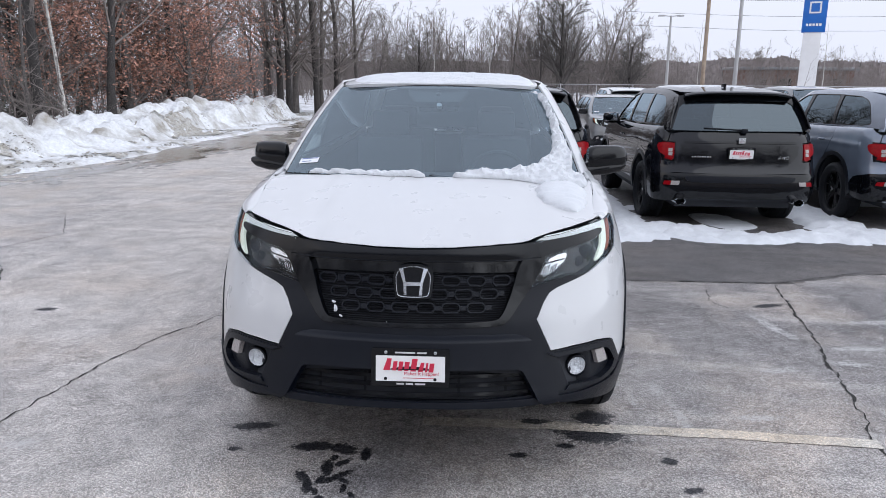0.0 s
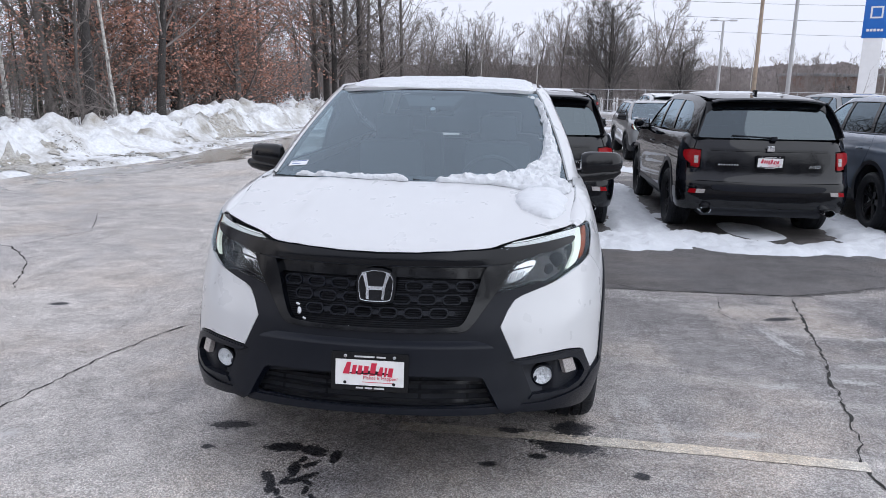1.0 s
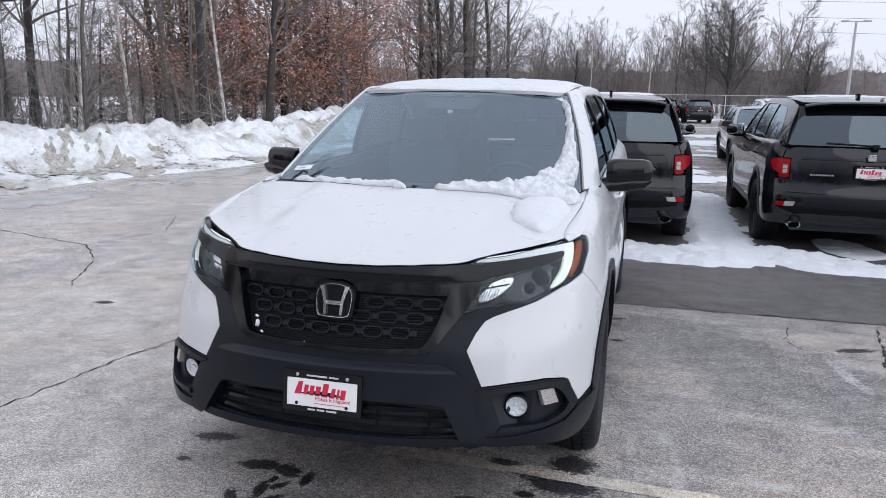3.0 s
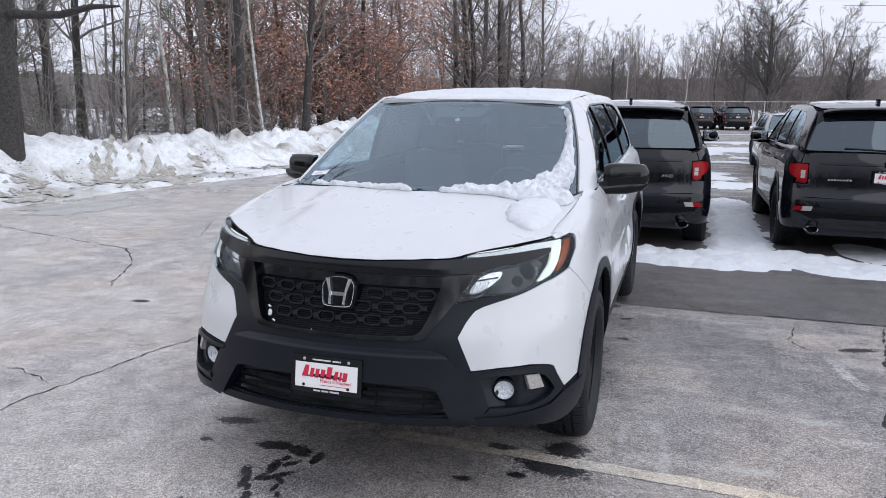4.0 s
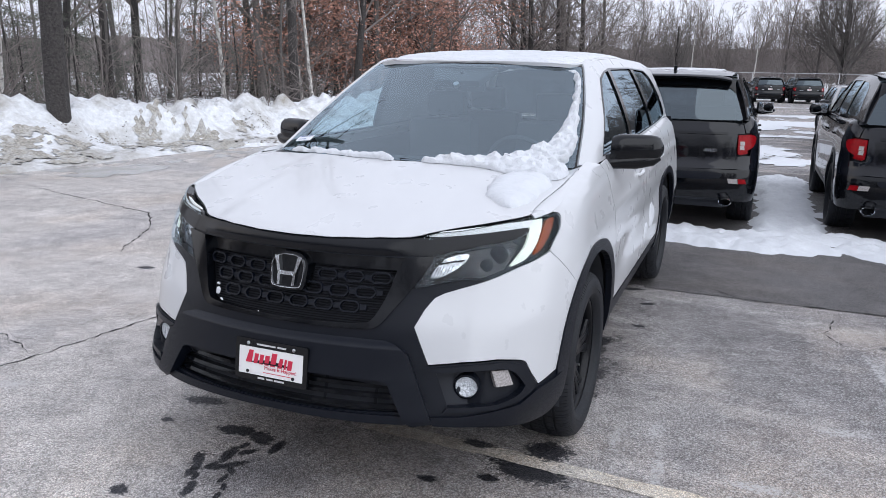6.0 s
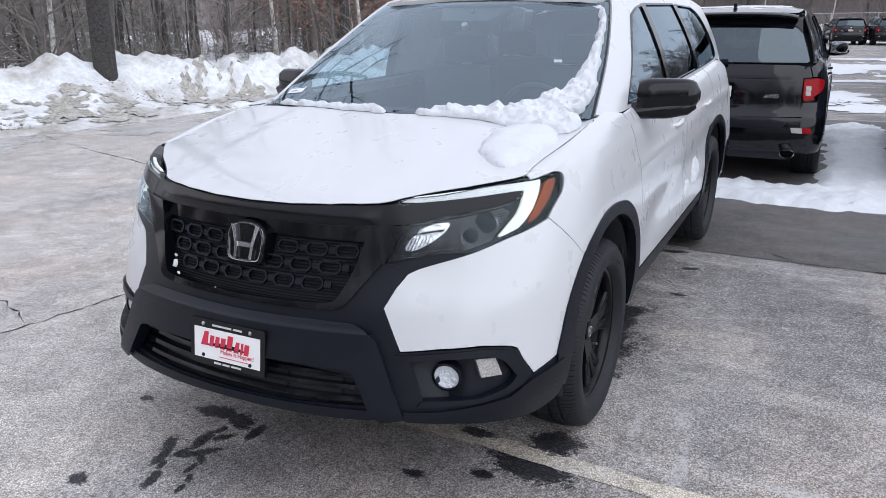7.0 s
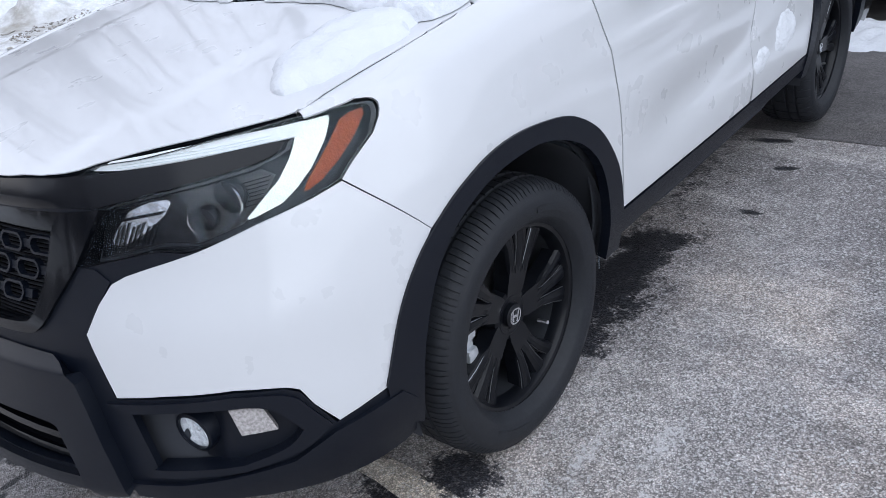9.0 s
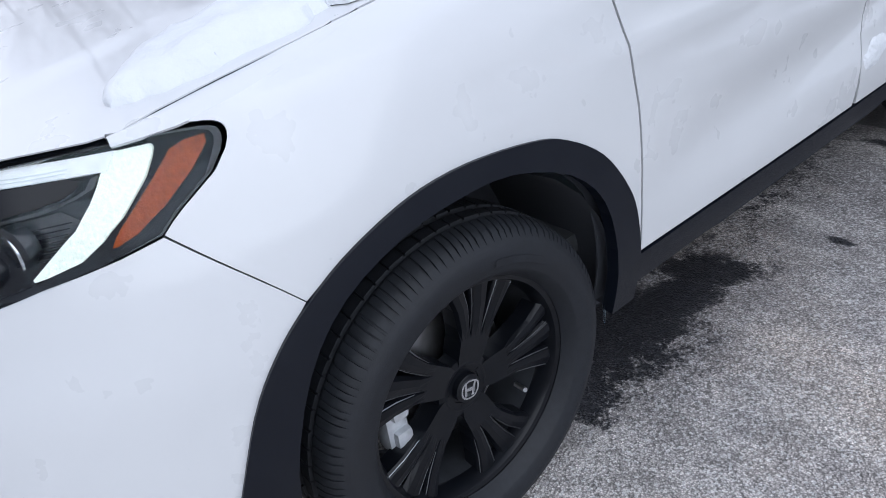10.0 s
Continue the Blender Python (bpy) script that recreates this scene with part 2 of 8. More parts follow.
def box(bm, centre, size, bevel=0.0, turn=None):
    made = bmesh.ops.create_cube(bm, size=1.0)["verts"]
    bmesh.ops.scale(bm, vec=size, verts=made)
    if bevel:
        es = list({e for v in made for e in v.link_edges})
        got = bmesh.ops.bevel(bm, geom=es, offset=bevel, segments=2, affect="EDGES", profile=0.7)
        made = list({v for fc in got["faces"] for v in fc.verts} | {v for v in made if v.is_valid})
    if turn:
        bmesh.ops.rotate(bm, verts=made, cent=(0, 0, 0), matrix=turn)
    bmesh.ops.translate(bm, vec=centre, verts=made)
    return made


def lathe(bm, profile, n, axis="x", closed=False):
    """Turns (along, radius) pairs round an axis."""
    rings = []
    for a, r in profile:
        ring = []
        for k in range(n):
            t = 2 * math.pi * k / n
            c, s = r * math.cos(t), r * math.sin(t)
            ring.append(bm.verts.new((a, c, s) if axis == "x" else (c, a, s) if axis == "y" else (c, s, a)))
        rings.append(ring)
    pairs = list(zip(rings, rings[1:])) + ([(rings[-1], rings[0])] if closed else [])
    for ra, rb in pairs:
        for k in range(n):
            bm.faces.new((ra[k], ra[(k + 1) % n], rb[(k + 1) % n], rb[k]))
    return rings


def tube(bm, pts, radius, n=8, cap=True):
    """A round bar along points; radius a number or one for each point."""
    pts = [Vector(p) for p in pts]
    rings = []
    for k, p in enumerate(pts):
        d = (pts[min(k + 1, len(pts) - 1)] - pts[max(k - 1, 0)]).normalized()
        s = d.orthogonal().normalized() if k == 0 else (rings_side - d * rings_side.dot(d)).normalized()
        rings_side = s
        u = d.cross(s)
        r = radius[k] if isinstance(radius, (list, tuple)) else radius
        rings.append([bm.verts.new(p + (s * math.cos(2 * math.pi * j / n) + u * math.sin(2 * math.pi * j / n)) * r) for j in range(n)])
    for ra, rb in zip(rings, rings[1:]):
        for j in range(n):
            bm.faces.new((ra[j], ra[(j + 1) % n], rb[(j + 1) % n], rb[j]))
    if cap:
        bm.faces.new(rings[0][::-1])
        bm.faces.new(rings[-1])


def plate(bm, pts, low, high, put):
    """A flat piece: an outline raised from low to high, each point placed by put(a, b, h)."""
    lo = [bm.verts.new(put(a, b, low)) for a, b in pts]
    hi = [bm.verts.new(put(a, b, high)) for a, b in pts]
    bm.faces.new(hi)
    bm.faces.new(lo[::-1])
    for k in range(len(pts)):
        j = (k + 1) % len(pts)
        bm.faces.new((lo[k], lo[j], hi[j], hi[k]))


# ---- the shape of the car: middle of the front axle at the origin, nose towards -y ----
def tab(v, *pairs):
    """Smooth lookup through pairs of (place, value)."""
    if v <= pairs[0][0]:
        return pairs[0][1]
    for k in range(len(pairs) - 1):
        (a, fa), (b, fb) = pairs[k], pairs[k + 1]
        if v <= b:
            ma = (fb - pairs[k - 1][1]) / (b - pairs[k - 1][0]) if k else (fb - fa) / (b - a)
            mb = (pairs[k + 2][1] - fa) / (pairs[k + 2][0] - a) if k + 2 < len(pairs) else (fb - fa) / (b - a)
            h, s = b - a, (v - a) / (b - a)
            return (fa * (1 + 2 * s) * (1 - s) ** 2 + fb * s * s * (3 - 2 * s)
                    + h * s * (1 - s) * (ma * (1 - s) - mb * s))
    return pairs[-1][1]


def nose(z):
    return tab(z, (0.2, -1.0), (0.30, -1.05), (0.40, -1.075), (0.50, -1.05), (0.60, -1.02), (0.68, -0.998), (0.74, -0.98),
               (0.85, -0.935), (0.975, -0.90), (1.04, -0.88), (1.10, -0.86))


def tail(z):
    return tab(z, (0.2, 3.74), (0.35, 3.84), (0.5, 3.89), (0.68, 3.885), (0.78, 3.83), (0.95, 3.81), (1.10, 3.775), (1.2, 3.73))


def crown(y):
    return tab(y, (-0.9, 1.10), (-0.46, 1.10), (0.09, 1.20), (0.5, 1.225), (2.0, 1.235), (3.2, 1.26), (3.9, 1.26))


def half(z, y):
    c = crown(y)
    zz = z if z < 0.85 else 0.85 + (z - 0.85) * 0.25 / (c - 0.85)
    x = tab(zz, (0.2, 0.92), (0.36, 0.962), (0.48, 0.984), (0.66, 0.99), (0.8, 0.988), (0.9, 0.978), (0.98, 0.958),
            (1.04, 0.936), (1.08, 0.905), (1.10, 0.845))
    w = min(max((0.0 - y) / 0.42, 0.0), 1.0)
    return x + w * w * (3 - 2 * w) * tab(zz, (0.9, 0.0), (0.98, 0.004), (1.04, 0.020), (1.08, 0.040), (1.10, 0.092))


def sweep(z):
    return tab(z, (0.3, 1.0), (0.975, 1.0), (1.06, 1.08), (1.1, 1.09))


def front(x, z):
    """Where the nose stands at x off the middle, at height z."""
    y = -0.5
    for _ in range(3):
        r = min(abs(x) / half(z, y), 1.0)
        y = nose(z) + sweep(z) * (0.27 * r * r + 0.5 * (1 - math.sqrt(max(0.0, 1 - r ** 6))))
    return y


def bow(r, power, a, b):
    return a * r * r + b * (1 - math.sqrt(max(0.0, 1 - min(r, 1.0) ** power)))


def arc_table(power, a, b, wide):
    rs = [math.sin(math.pi / 2 * k / 400) ** 0.8 for k in range(401)]
    ps = [(r * wide, bow(r, power, a, b)) for r in rs]
    qs = [0.0]
    for p0, p1 in zip(ps, ps[1:]):
        qs.append(qs[-1] + math.hypot(p1[0] - p0[0], p1[1] - p0[1]))
    return np.array(rs), np.array(qs)


RF, QF = arc_table(6, 0.27, 0.5, 0.985)
RR, QR = arc_table(8, 0.08, 0.28, 0.985)
Q1 = float(QF[-1])
YA, YB = -0.21, 3.47
Q2 = Q1 + YB - YA
Q3 = Q2 + float(QR[-1])


def ease(v):
    v = min(max(v, 0.0), 1.0)
    return v * v * (3 - 2 * v)


def scallop(y, z):
    """The hollow along the doors, and the shoulder line above it."""
    along = ease((y - 0.45) / 0.5) * ease((3.0 - y) / 0.5)
    return -0.022 * along * math.exp(-((z - 0.70 - 0.06 * (y - 1)) / 0.10) ** 2) + 0.008 * ease((y - 0.2) / 0.6) * math.exp(-((z - 0.985 - 0.02 * (y - 1)) / 0.03) ** 2)


def shell(q, z):
    """The body below the windows: q runs from the middle of the nose round the side to the middle of the tail."""
    s = -1 if q < 0 else 1
    q = abs(q)
    if q <= Q1:
        r = float(np.interp(q, QF, RF))
        y = nose(z) + sweep(z) * bow(r, 6, 0.27, 0.5)
        x = r * half(z, y)
    elif q <= Q2:
        d, e = q - Q1, Q2 - q
        y = YA + d + (nose(z) + sweep(z) * 0.77 - YA) * (1 - ease(d / 0.6)) + (tail(z) - 0.36 - YB) * (1 - ease(e / 0.6))
        x = half(z, y) + scallop(y, z)
    else:
        r = float(np.interp(Q3 - q, QR, RR))
        y = tail(z) - bow(r, 8, 0.08, 0.28)
        x = r * half(z, y)
    return Vector((s * x, y, z))


def fx(x, z, *rest):
    """Domain point of the nose at x off the middle."""
    r = abs(x) / half(z, front(x, z))
    return (math.copysign(float(np.interp(min(r, 1), RF, QF)), x), z, *rest)


def sy(y, z, *rest):
    """Domain point of the flank at y."""
    lo, hi = 0.4, Q3 - 0.4
    for _ in range(30):
        mid = (lo + hi) / 2
        lo, hi = (mid, hi) if shell(mid, z).y < y else (lo, mid)
    return (lo, z, *rest)


def rx(x, z, *rest):
    """Domain point of the tail at x off the middle."""
    return (math.copysign(Q3 - float(np.interp(abs(x) / half(z, 3.7), RR, QR)), x), z, *rest)


def hood_top(x, y):
    z = tab(y, (-0.91, 1.010), (-0.895, 1.024), (-0.86, 1.043), (-0.7, 1.083), (-0.46, 1.130), (0.0, 1.207), (0.15, 1.23))
    rise = 0.40 + 0.13 * (y + 0.8)
    z -= 0.020 * (abs(x) / 0.84) ** 3 + 0.006 * ease((abs(x) - rise + 0.03) / 0.06) + 0.002 * ease((abs(x) - 0.60) / 0.19) * ease((-0.1 - y) / 0.3)
    return Vector((x, y, z))


def roof_top(x, y):
    z = tab(y, (0.9, 1.670), (1.0, 1.690), (1.25, 1.721), (1.7, 1.742), (2.3, 1.746), (3.0, 1.722), (3.6, 1.672), (3.75, 1.660))
    r = abs(x) / 0.66
    return Vector((x, y, z - 0.016 * r * r - 0.03 * r ** 6))


def pillar_y(z):
    return 0.32 + (z - 1.243) * 1.804


def flank(y, z):
    """The body beside the windows."""
    x = tab(z, (1.1, 0.92), (1.2, 0.892), (1.4, 0.832), (1.6, 0.742), (1.68, 0.69), (1.74, 0.62))
    d = y - pillar_y(z)
    x -= (0.064 - 0.015 * (z - 1.2)) * max(0.0, 1 - max(d, 0) / 0.24) ** 2
    x -= 0.05 * max(0.0, (y - 2.6) / 1.2) ** 2
    return Vector((x, y, z))


def screen(a, b):
    """The windscreen: a from -1 to 1 across, b from 0 at the cowl to 1 at the roof."""
    z = 1.2 + 0.462 * b
    e = flank(pillar_y(z) + 0.004, z)
    yc, zc = 0.04 + 0.89 * b, 1.208 + 0.462 * b + 0.02 * b * (1 - b)
    return Vector((a * (e.x - 0.006), yc + (e.y - yc) * a * a, zc + (e.z - 0.004 - zc) * a * a))


def back_pane(a, b):
    z = 1.20 + 0.42 * b
    xe = 0.80 - 0.16 * b
    return Vector((a * xe, 3.755 - 0.22 * max(b, 0.0) ** 1.2 - 0.10 * a * a, z))


def flow(pts, n=4):
    """More points along a smooth line through pts."""
    made = []
    for k in range(len(pts) - 1):
        p0, p1, p2, p3 = pts[max(k - 1, 0)], pts[k], pts[k + 1], pts[min(k + 2, len(pts) - 1)]
        for j in range(n):
            t = j / n
            made.append(tuple(0.5 * (2 * b + (c - a) * t + (2 * a - 5 * b + 4 * c - d) * t * t + (3 * b - a - 3 * c + d) * t ** 3) for a, b, c, d in zip(p0, p1, p2, p3)))
    return made + [pts[-1]]


ARCH = [(-0.52, 0.517), (-0.458, 0.66), (-0.40, 0.746), (-0.327, 0.812), (-0.234, 0.865), (-0.113, 0.901), (0.02, 0.909), (0.177, 0.89),
        (0.268, 0.86), (0.366, 0.794), (0.438, 0.701), (0.475, 0.62), (0.495, 0.495)]
ARCH_IN = [(-0.435, 0.36), (-0.425, 0.518), (-0.36, 0.69), (-0.272, 0.79), (-0.15, 0.842), (-0.02, 0.858), (0.114, 0.85), (0.264, 0.79), (0.363, 0.69),
           (0.406, 0.547), (0.414, 0.36)]
REAR = 2.82
ARCH_R = [(REAR - 0.50, 0.485), (REAR - 0.47, 0.64), (REAR - 0.40, 0.76), (REAR - 0.28, 0.85), (REAR - 0.12, 0.90), (REAR + 0.05, 0.905),
          (REAR + 0.2, 0.87), (REAR + 0.34, 0.80), (REAR + 0.44, 0.69), (REAR + 0.50, 0.55)]
ARCH_R_IN = [(REAR - 0.42, 0.36), (REAR - 0.40, 0.55), (REAR - 0.33, 0.72), (REAR - 0.2, 0.82), (REAR - 0.05, 0.855), (REAR + 0.1, 0.845),
             (REAR + 0.25, 0.79), (REAR + 0.36, 0.69), (REAR + 0.42, 0.54), (REAR + 0.43, 0.36)]


ARCH_F, ARCH_R_F = flow(ARCH), flow(ARCH_R)
ARCH_IN, ARCH_R_IN = flow(ARCH_IN, 3), flow(ARCH_R_IN, 3)


def build_wheel(car, place, side, blocks=52):
    """A wheel whose outer face looks along +x (side 1) or -x (side -1)."""
    turn = Matrix.Translation(place) @ Matrix.Rotation(0 if side > 0 else math.pi, 4, "Z")

    def put(name, bm, mat, parent, label="", smooth=True):
        ob = part(name, bm, mat, parent, label, smooth)
        return ob

    bm = bmesh.new()
    lathe(bm, [(-0.03, 0.240), (-0.02, 0.238), (0.012, 0.252), (0.016, 0.262), (0.008, 0.266), (0.0, 0.26), (-0.02, 0.246), (-0.03, 0.244)], 96, closed=True)
    wheel = put("wheel", bm, RIM, car, "black alloy wheel with five split spokes")
    wheel.matrix_basis = turn
    bm = bmesh.new()
    lathe(bm, [(-0.20, 0.246), (-0.195, 0.262), (-0.17, 0.25), (-0.10, 0.235), (-0.03, 0.240), (-0.03, 0.244), (-0.10, 0.243), (-0.17, 0.258), (-0.20, 0.254)], 64, closed=True)
    put("wheel_barrel", bm, BARREL, wheel, "grey metal barrel inside the wheel")
    # tyre: ribs round the tread, and a shoulder cut into narrow blocks
    prof = [(-0.185, 0.262), (-0.215, 0.29), (-0.222, 0.325), (-0.212, 0.352), (-0.20, 0.368), (-0.165, 0.3795), (-0.135, 0.3825), (-0.132, 0.375),
            (-0.122, 0.375), (-0.119, 0.3845), (-0.067, 0.3858), (-0.064, 0.376), (-0.052, 0.376), (-0.049, 0.3853), (-0.022, 0.3842), (-0.020, 0.376), (-0.010, 0.376),
            (-0.008, 0.3825), (0.016, 0.3775), (0.036, 0.3675), (0.047, 0.352), (0.0505, 0.3445), (0.0515, 0.3435), (0.056, 0.325), (0.0555, 0.315), (0.051, 0.288), (0.0475, 0.283), (0.036, 0.272), (0.018, 0.262)]
    bm = bmesh.new()
    rings = []
    uneven = random.Random(9)
    pitch = [uneven.uniform(0.72, 1.28) for _ in range(blocks)]
    starts = [sum(pitch[:k]) / sum(pitch) for k in range(blocks)]
    for k in range(blocks * 4):
        step, way = divmod(k, 4)
        t = 2 * math.pi * (starts[step] + (0.0, 0.74, 0.77, 0.97)[way] * pitch[step] / sum(pitch))
        groove = way >= 2
        ring = []
        for j, (a, r) in enumerate(prof):
            d = 0.0
            if groove and (3 <= j <= 6 or 17 <= j <= 19):
                d = 0.0036 if step % 3 else 0.0022
            if groove and step % 2 and (9 <= j <= 10 or 13 <= j <= 14):
                d = 0.0045
            skew = 0.03 * (a + 0.08) / 0.13
            ring.append(bm.verts.new((a - (0.004 if d and j == 19 else 0), (r - d) * math.cos(t + skew), (r - d) * math.sin(t + skew))))
        rings.append(ring)
    for ra, rb in zip(rings, rings[1:] + rings[:1]):
        for j in range(len(prof) - 1):
            bm.faces.new((ra[j], ra[j + 1], rb[j + 1], rb[j]))
    for e in bm.edges:
        if len(e.link_faces) == 2 and e.calc_face_angle(0.0) > 0.45:
            e.smooth = False
    put("tyre", bm, RUBBER, wheel, "grooved black rubber tyre")
    # maker's lettering on the sidewall, as plain raised bars
    for base in (0.9, 4.0):
        bm = bmesh.new()
        vs = []
        for k in range(13):
            t = base + k * 0.04
            vs.append([bm.verts.new((h, r * math.cos(t), r * math.sin(t))) for r, h in ((0.303, 0.052), (0.303, 0.0562), (0.318, 0.0568), (0.318, 0.052))])
        for va, vb in zip(vs, vs[1:]):
            for i in range(3):
                bm.faces.new((va[i], va[i + 1], vb[i + 1], vb[i]))
        put("raised_mark", bm, RUBBER, wheel)
    # five broad spokes, each split by two slots into three fingers, leaning a little as they run out
    def spoke_at(r, a, h, t0):
        t = t0 + a + 0.10 * (r - 0.06) / 0.18
        return (h, r * math.cos(t), r * math.sin(t))

    for k in range(5):
        t0 = 2 * math.pi * k / 5 - 0.06
        bm = bmesh.new()
        fingers = (((0.040, -0.66, -0.20), (0.080, -0.48, -0.16), (0.120, -0.35, -0.13), (0.150, -0.335, -0.125), (0.200, -0.35, -0.150), (0.247, -0.39, -0.185)),
                   ((0.040, -0.22, 0.22), (0.080, -0.17, 0.17), (0.120, -0.14, 0.14), (0.150, -0.118, 0.120), (0.200, -0.105, 0.110), (0.247, -0.105, 0.115)),
                   ((0.040, 0.20, 0.66), (0.080, 0.16, 0.46), (0.120, 0.13, 0.33), (0.150, 0.128, 0.315), (0.200, 0.150, 0.325), (0.247, 0.185, 0.36)))
        for finger in fingers:
            rows = []
            for r, a0, a1 in finger:
                h = -0.002 - 0.024 * (1 - r / 0.247) ** 1.3
                cut = 0.0 if r < 0.13 else 0.010
                wide = a1 - a0
                rows.append([bm.verts.new(spoke_at(r, a, h + dh, t0)) for a, dh in ((a0, -cut), (a0 + 0.14 * wide, 0.0), (a0 + 0.5 * wide, 0.003 if cut else 0.0), (a1 - 0.14 * wide, 0.0), (a1, -cut), (a1, -0.05), (a0, -0.05))])
            for ra, rb in zip(rows, rows[1:]):
                for j in range(7):
                    bm.faces.new((ra[j], ra[(j + 1) % 7], rb[(j + 1) % 7], rb[j]))
            bm.faces.new(rows[0])
            bm.faces.new(rows[-1][::-1])
        put("spoke", bm, RIM, wheel, smooth=False)
        bm = bmesh.new()
        for finger, side_of, first in ((fingers[0], 2, 2), (fingers[1], 2, 2), (fingers[2], 1, 3), (fingers[0], 1, 3)):
            pts = []
            for r, *ends in finger[first:]:
                a = ends[side_of - 1] + (0.012 if side_of == 1 else -0.012)
                pts.append(spoke_at(r * 0.995, a, -0.0055 - 0.024 * (1 - r / 0.247) ** 1.3, t0))
            tube(bm, pts, [0.0006] + [0.0013] * (len(pts) - 1), 5)
        put("machined_edge", bm, CUT, wheel, "thin bright machined spoke edge")
    bm = bmesh.new()
    lathe(bm, [(-0.06, 0.0), (-0.06, 0.075), (-0.022, 0.072), (-0.018, 0.055), (-0.024, 0.040), (-0.024, 0.034), (-0.010, 0.033), (-0.008, 0.030), (-0.008, 0.001)], 32)
    put("hub", bm, RIM, wheel)
    bm = bmesh.new()
    up = radians(-15)

    def cap(a, b, h):
        c, s = math.cos(up), math.sin(up)
        return (h, a * c - b * s, a * s + b * c)
    ring = rounded([(-0.023, -0.023), (0.023, -0.023), (0.026, 0.023), (-0.026, 0.023)], 2)
    inner = [(a * 0.82, b * 0.82) for a, b in ring]
    lo, hi = [bm.verts.new(cap(a, b, -0.004)) for a, b in ring], [bm.verts.new(cap(a, b, -0.004)) for a, b in inner]
    lo2, hi2 = [bm.verts.new(cap(a, b, -0.009)) for a, b in ring], [bm.verts.new(cap(a, b, -0.009)) for a, b in inner]
    for j in range(len(ring)):
        k = (j + 1) % len(ring)
        bm.faces.new((lo[j], lo[k], hi[k], hi[j]))
        bm.faces.new((lo[j], lo2[j], lo2[k], lo[k]))
        bm.faces.new((hi[j], hi[k], hi2[k], hi2[j]))
    for sg in (-1, 1):
        plate(bm, [(sg * 0.006, -0.016), (sg * 0.012, -0.016), (sg * 0.016, 0.016), (sg * 0.010, 0.016)], -0.009, -0.005, cap)
    plate(bm, [(-0.008, -0.004), (0.008, -0.004), (0.008, 0.004), (-0.008, 0.004)], -0.009, -0.005, cap)
    put("cap_emblem", bm, CHROME, wheel, "small chrome wheel cap emblem")
    for k in range(5):
        t = 2 * math.pi * (k + 0.5) / 5
        bm = bmesh.new()
        lathe(bm, [(-0.05, 0.0), (-0.05, 0.0135), (-0.026, 0.0135), (-0.022, 0.010), (-0.022, 0.0)], 12)
        bmesh.ops.translate(bm, verts=bm.verts[:], vec=(0, 0.057 * math.cos(t), 0.057 * math.sin(t)))
        put("wheel_nut", bm, GLOSS, wheel)
    bm = bmesh.new()
    lathe(bm, [(-0.085, 0.0), (-0.085, 0.165), (-0.095, 0.167), (-0.105, 0.165), (-0.105, 0.0)], 48)
    put("brake_disc", bm, STEEL, wheel, "grey steel brake disc")
    bm = bmesh.new()
    box(bm, (-0.070, -0.165, 0.0), (0.05, 0.055, 0.15), 0.018)
    box(bm, (-0.050, -0.160, 0.035), (0.04, 0.04, 0.045), 0.012)
    box(bm, (-0.050, -0.160, -0.04), (0.04, 0.04, 0.045), 0.012)
    put("brake_caliper", bm, CALIPER, wheel, "bare metal brake caliper")
    bm = bmesh.new()
    tube(bm, [(-0.06, 0.180, -0.138), (-0.02, 0.172, -0.128)], 0.006, 8)
    put("valve_stem", bm, STEEL, wheel)
    return wheel


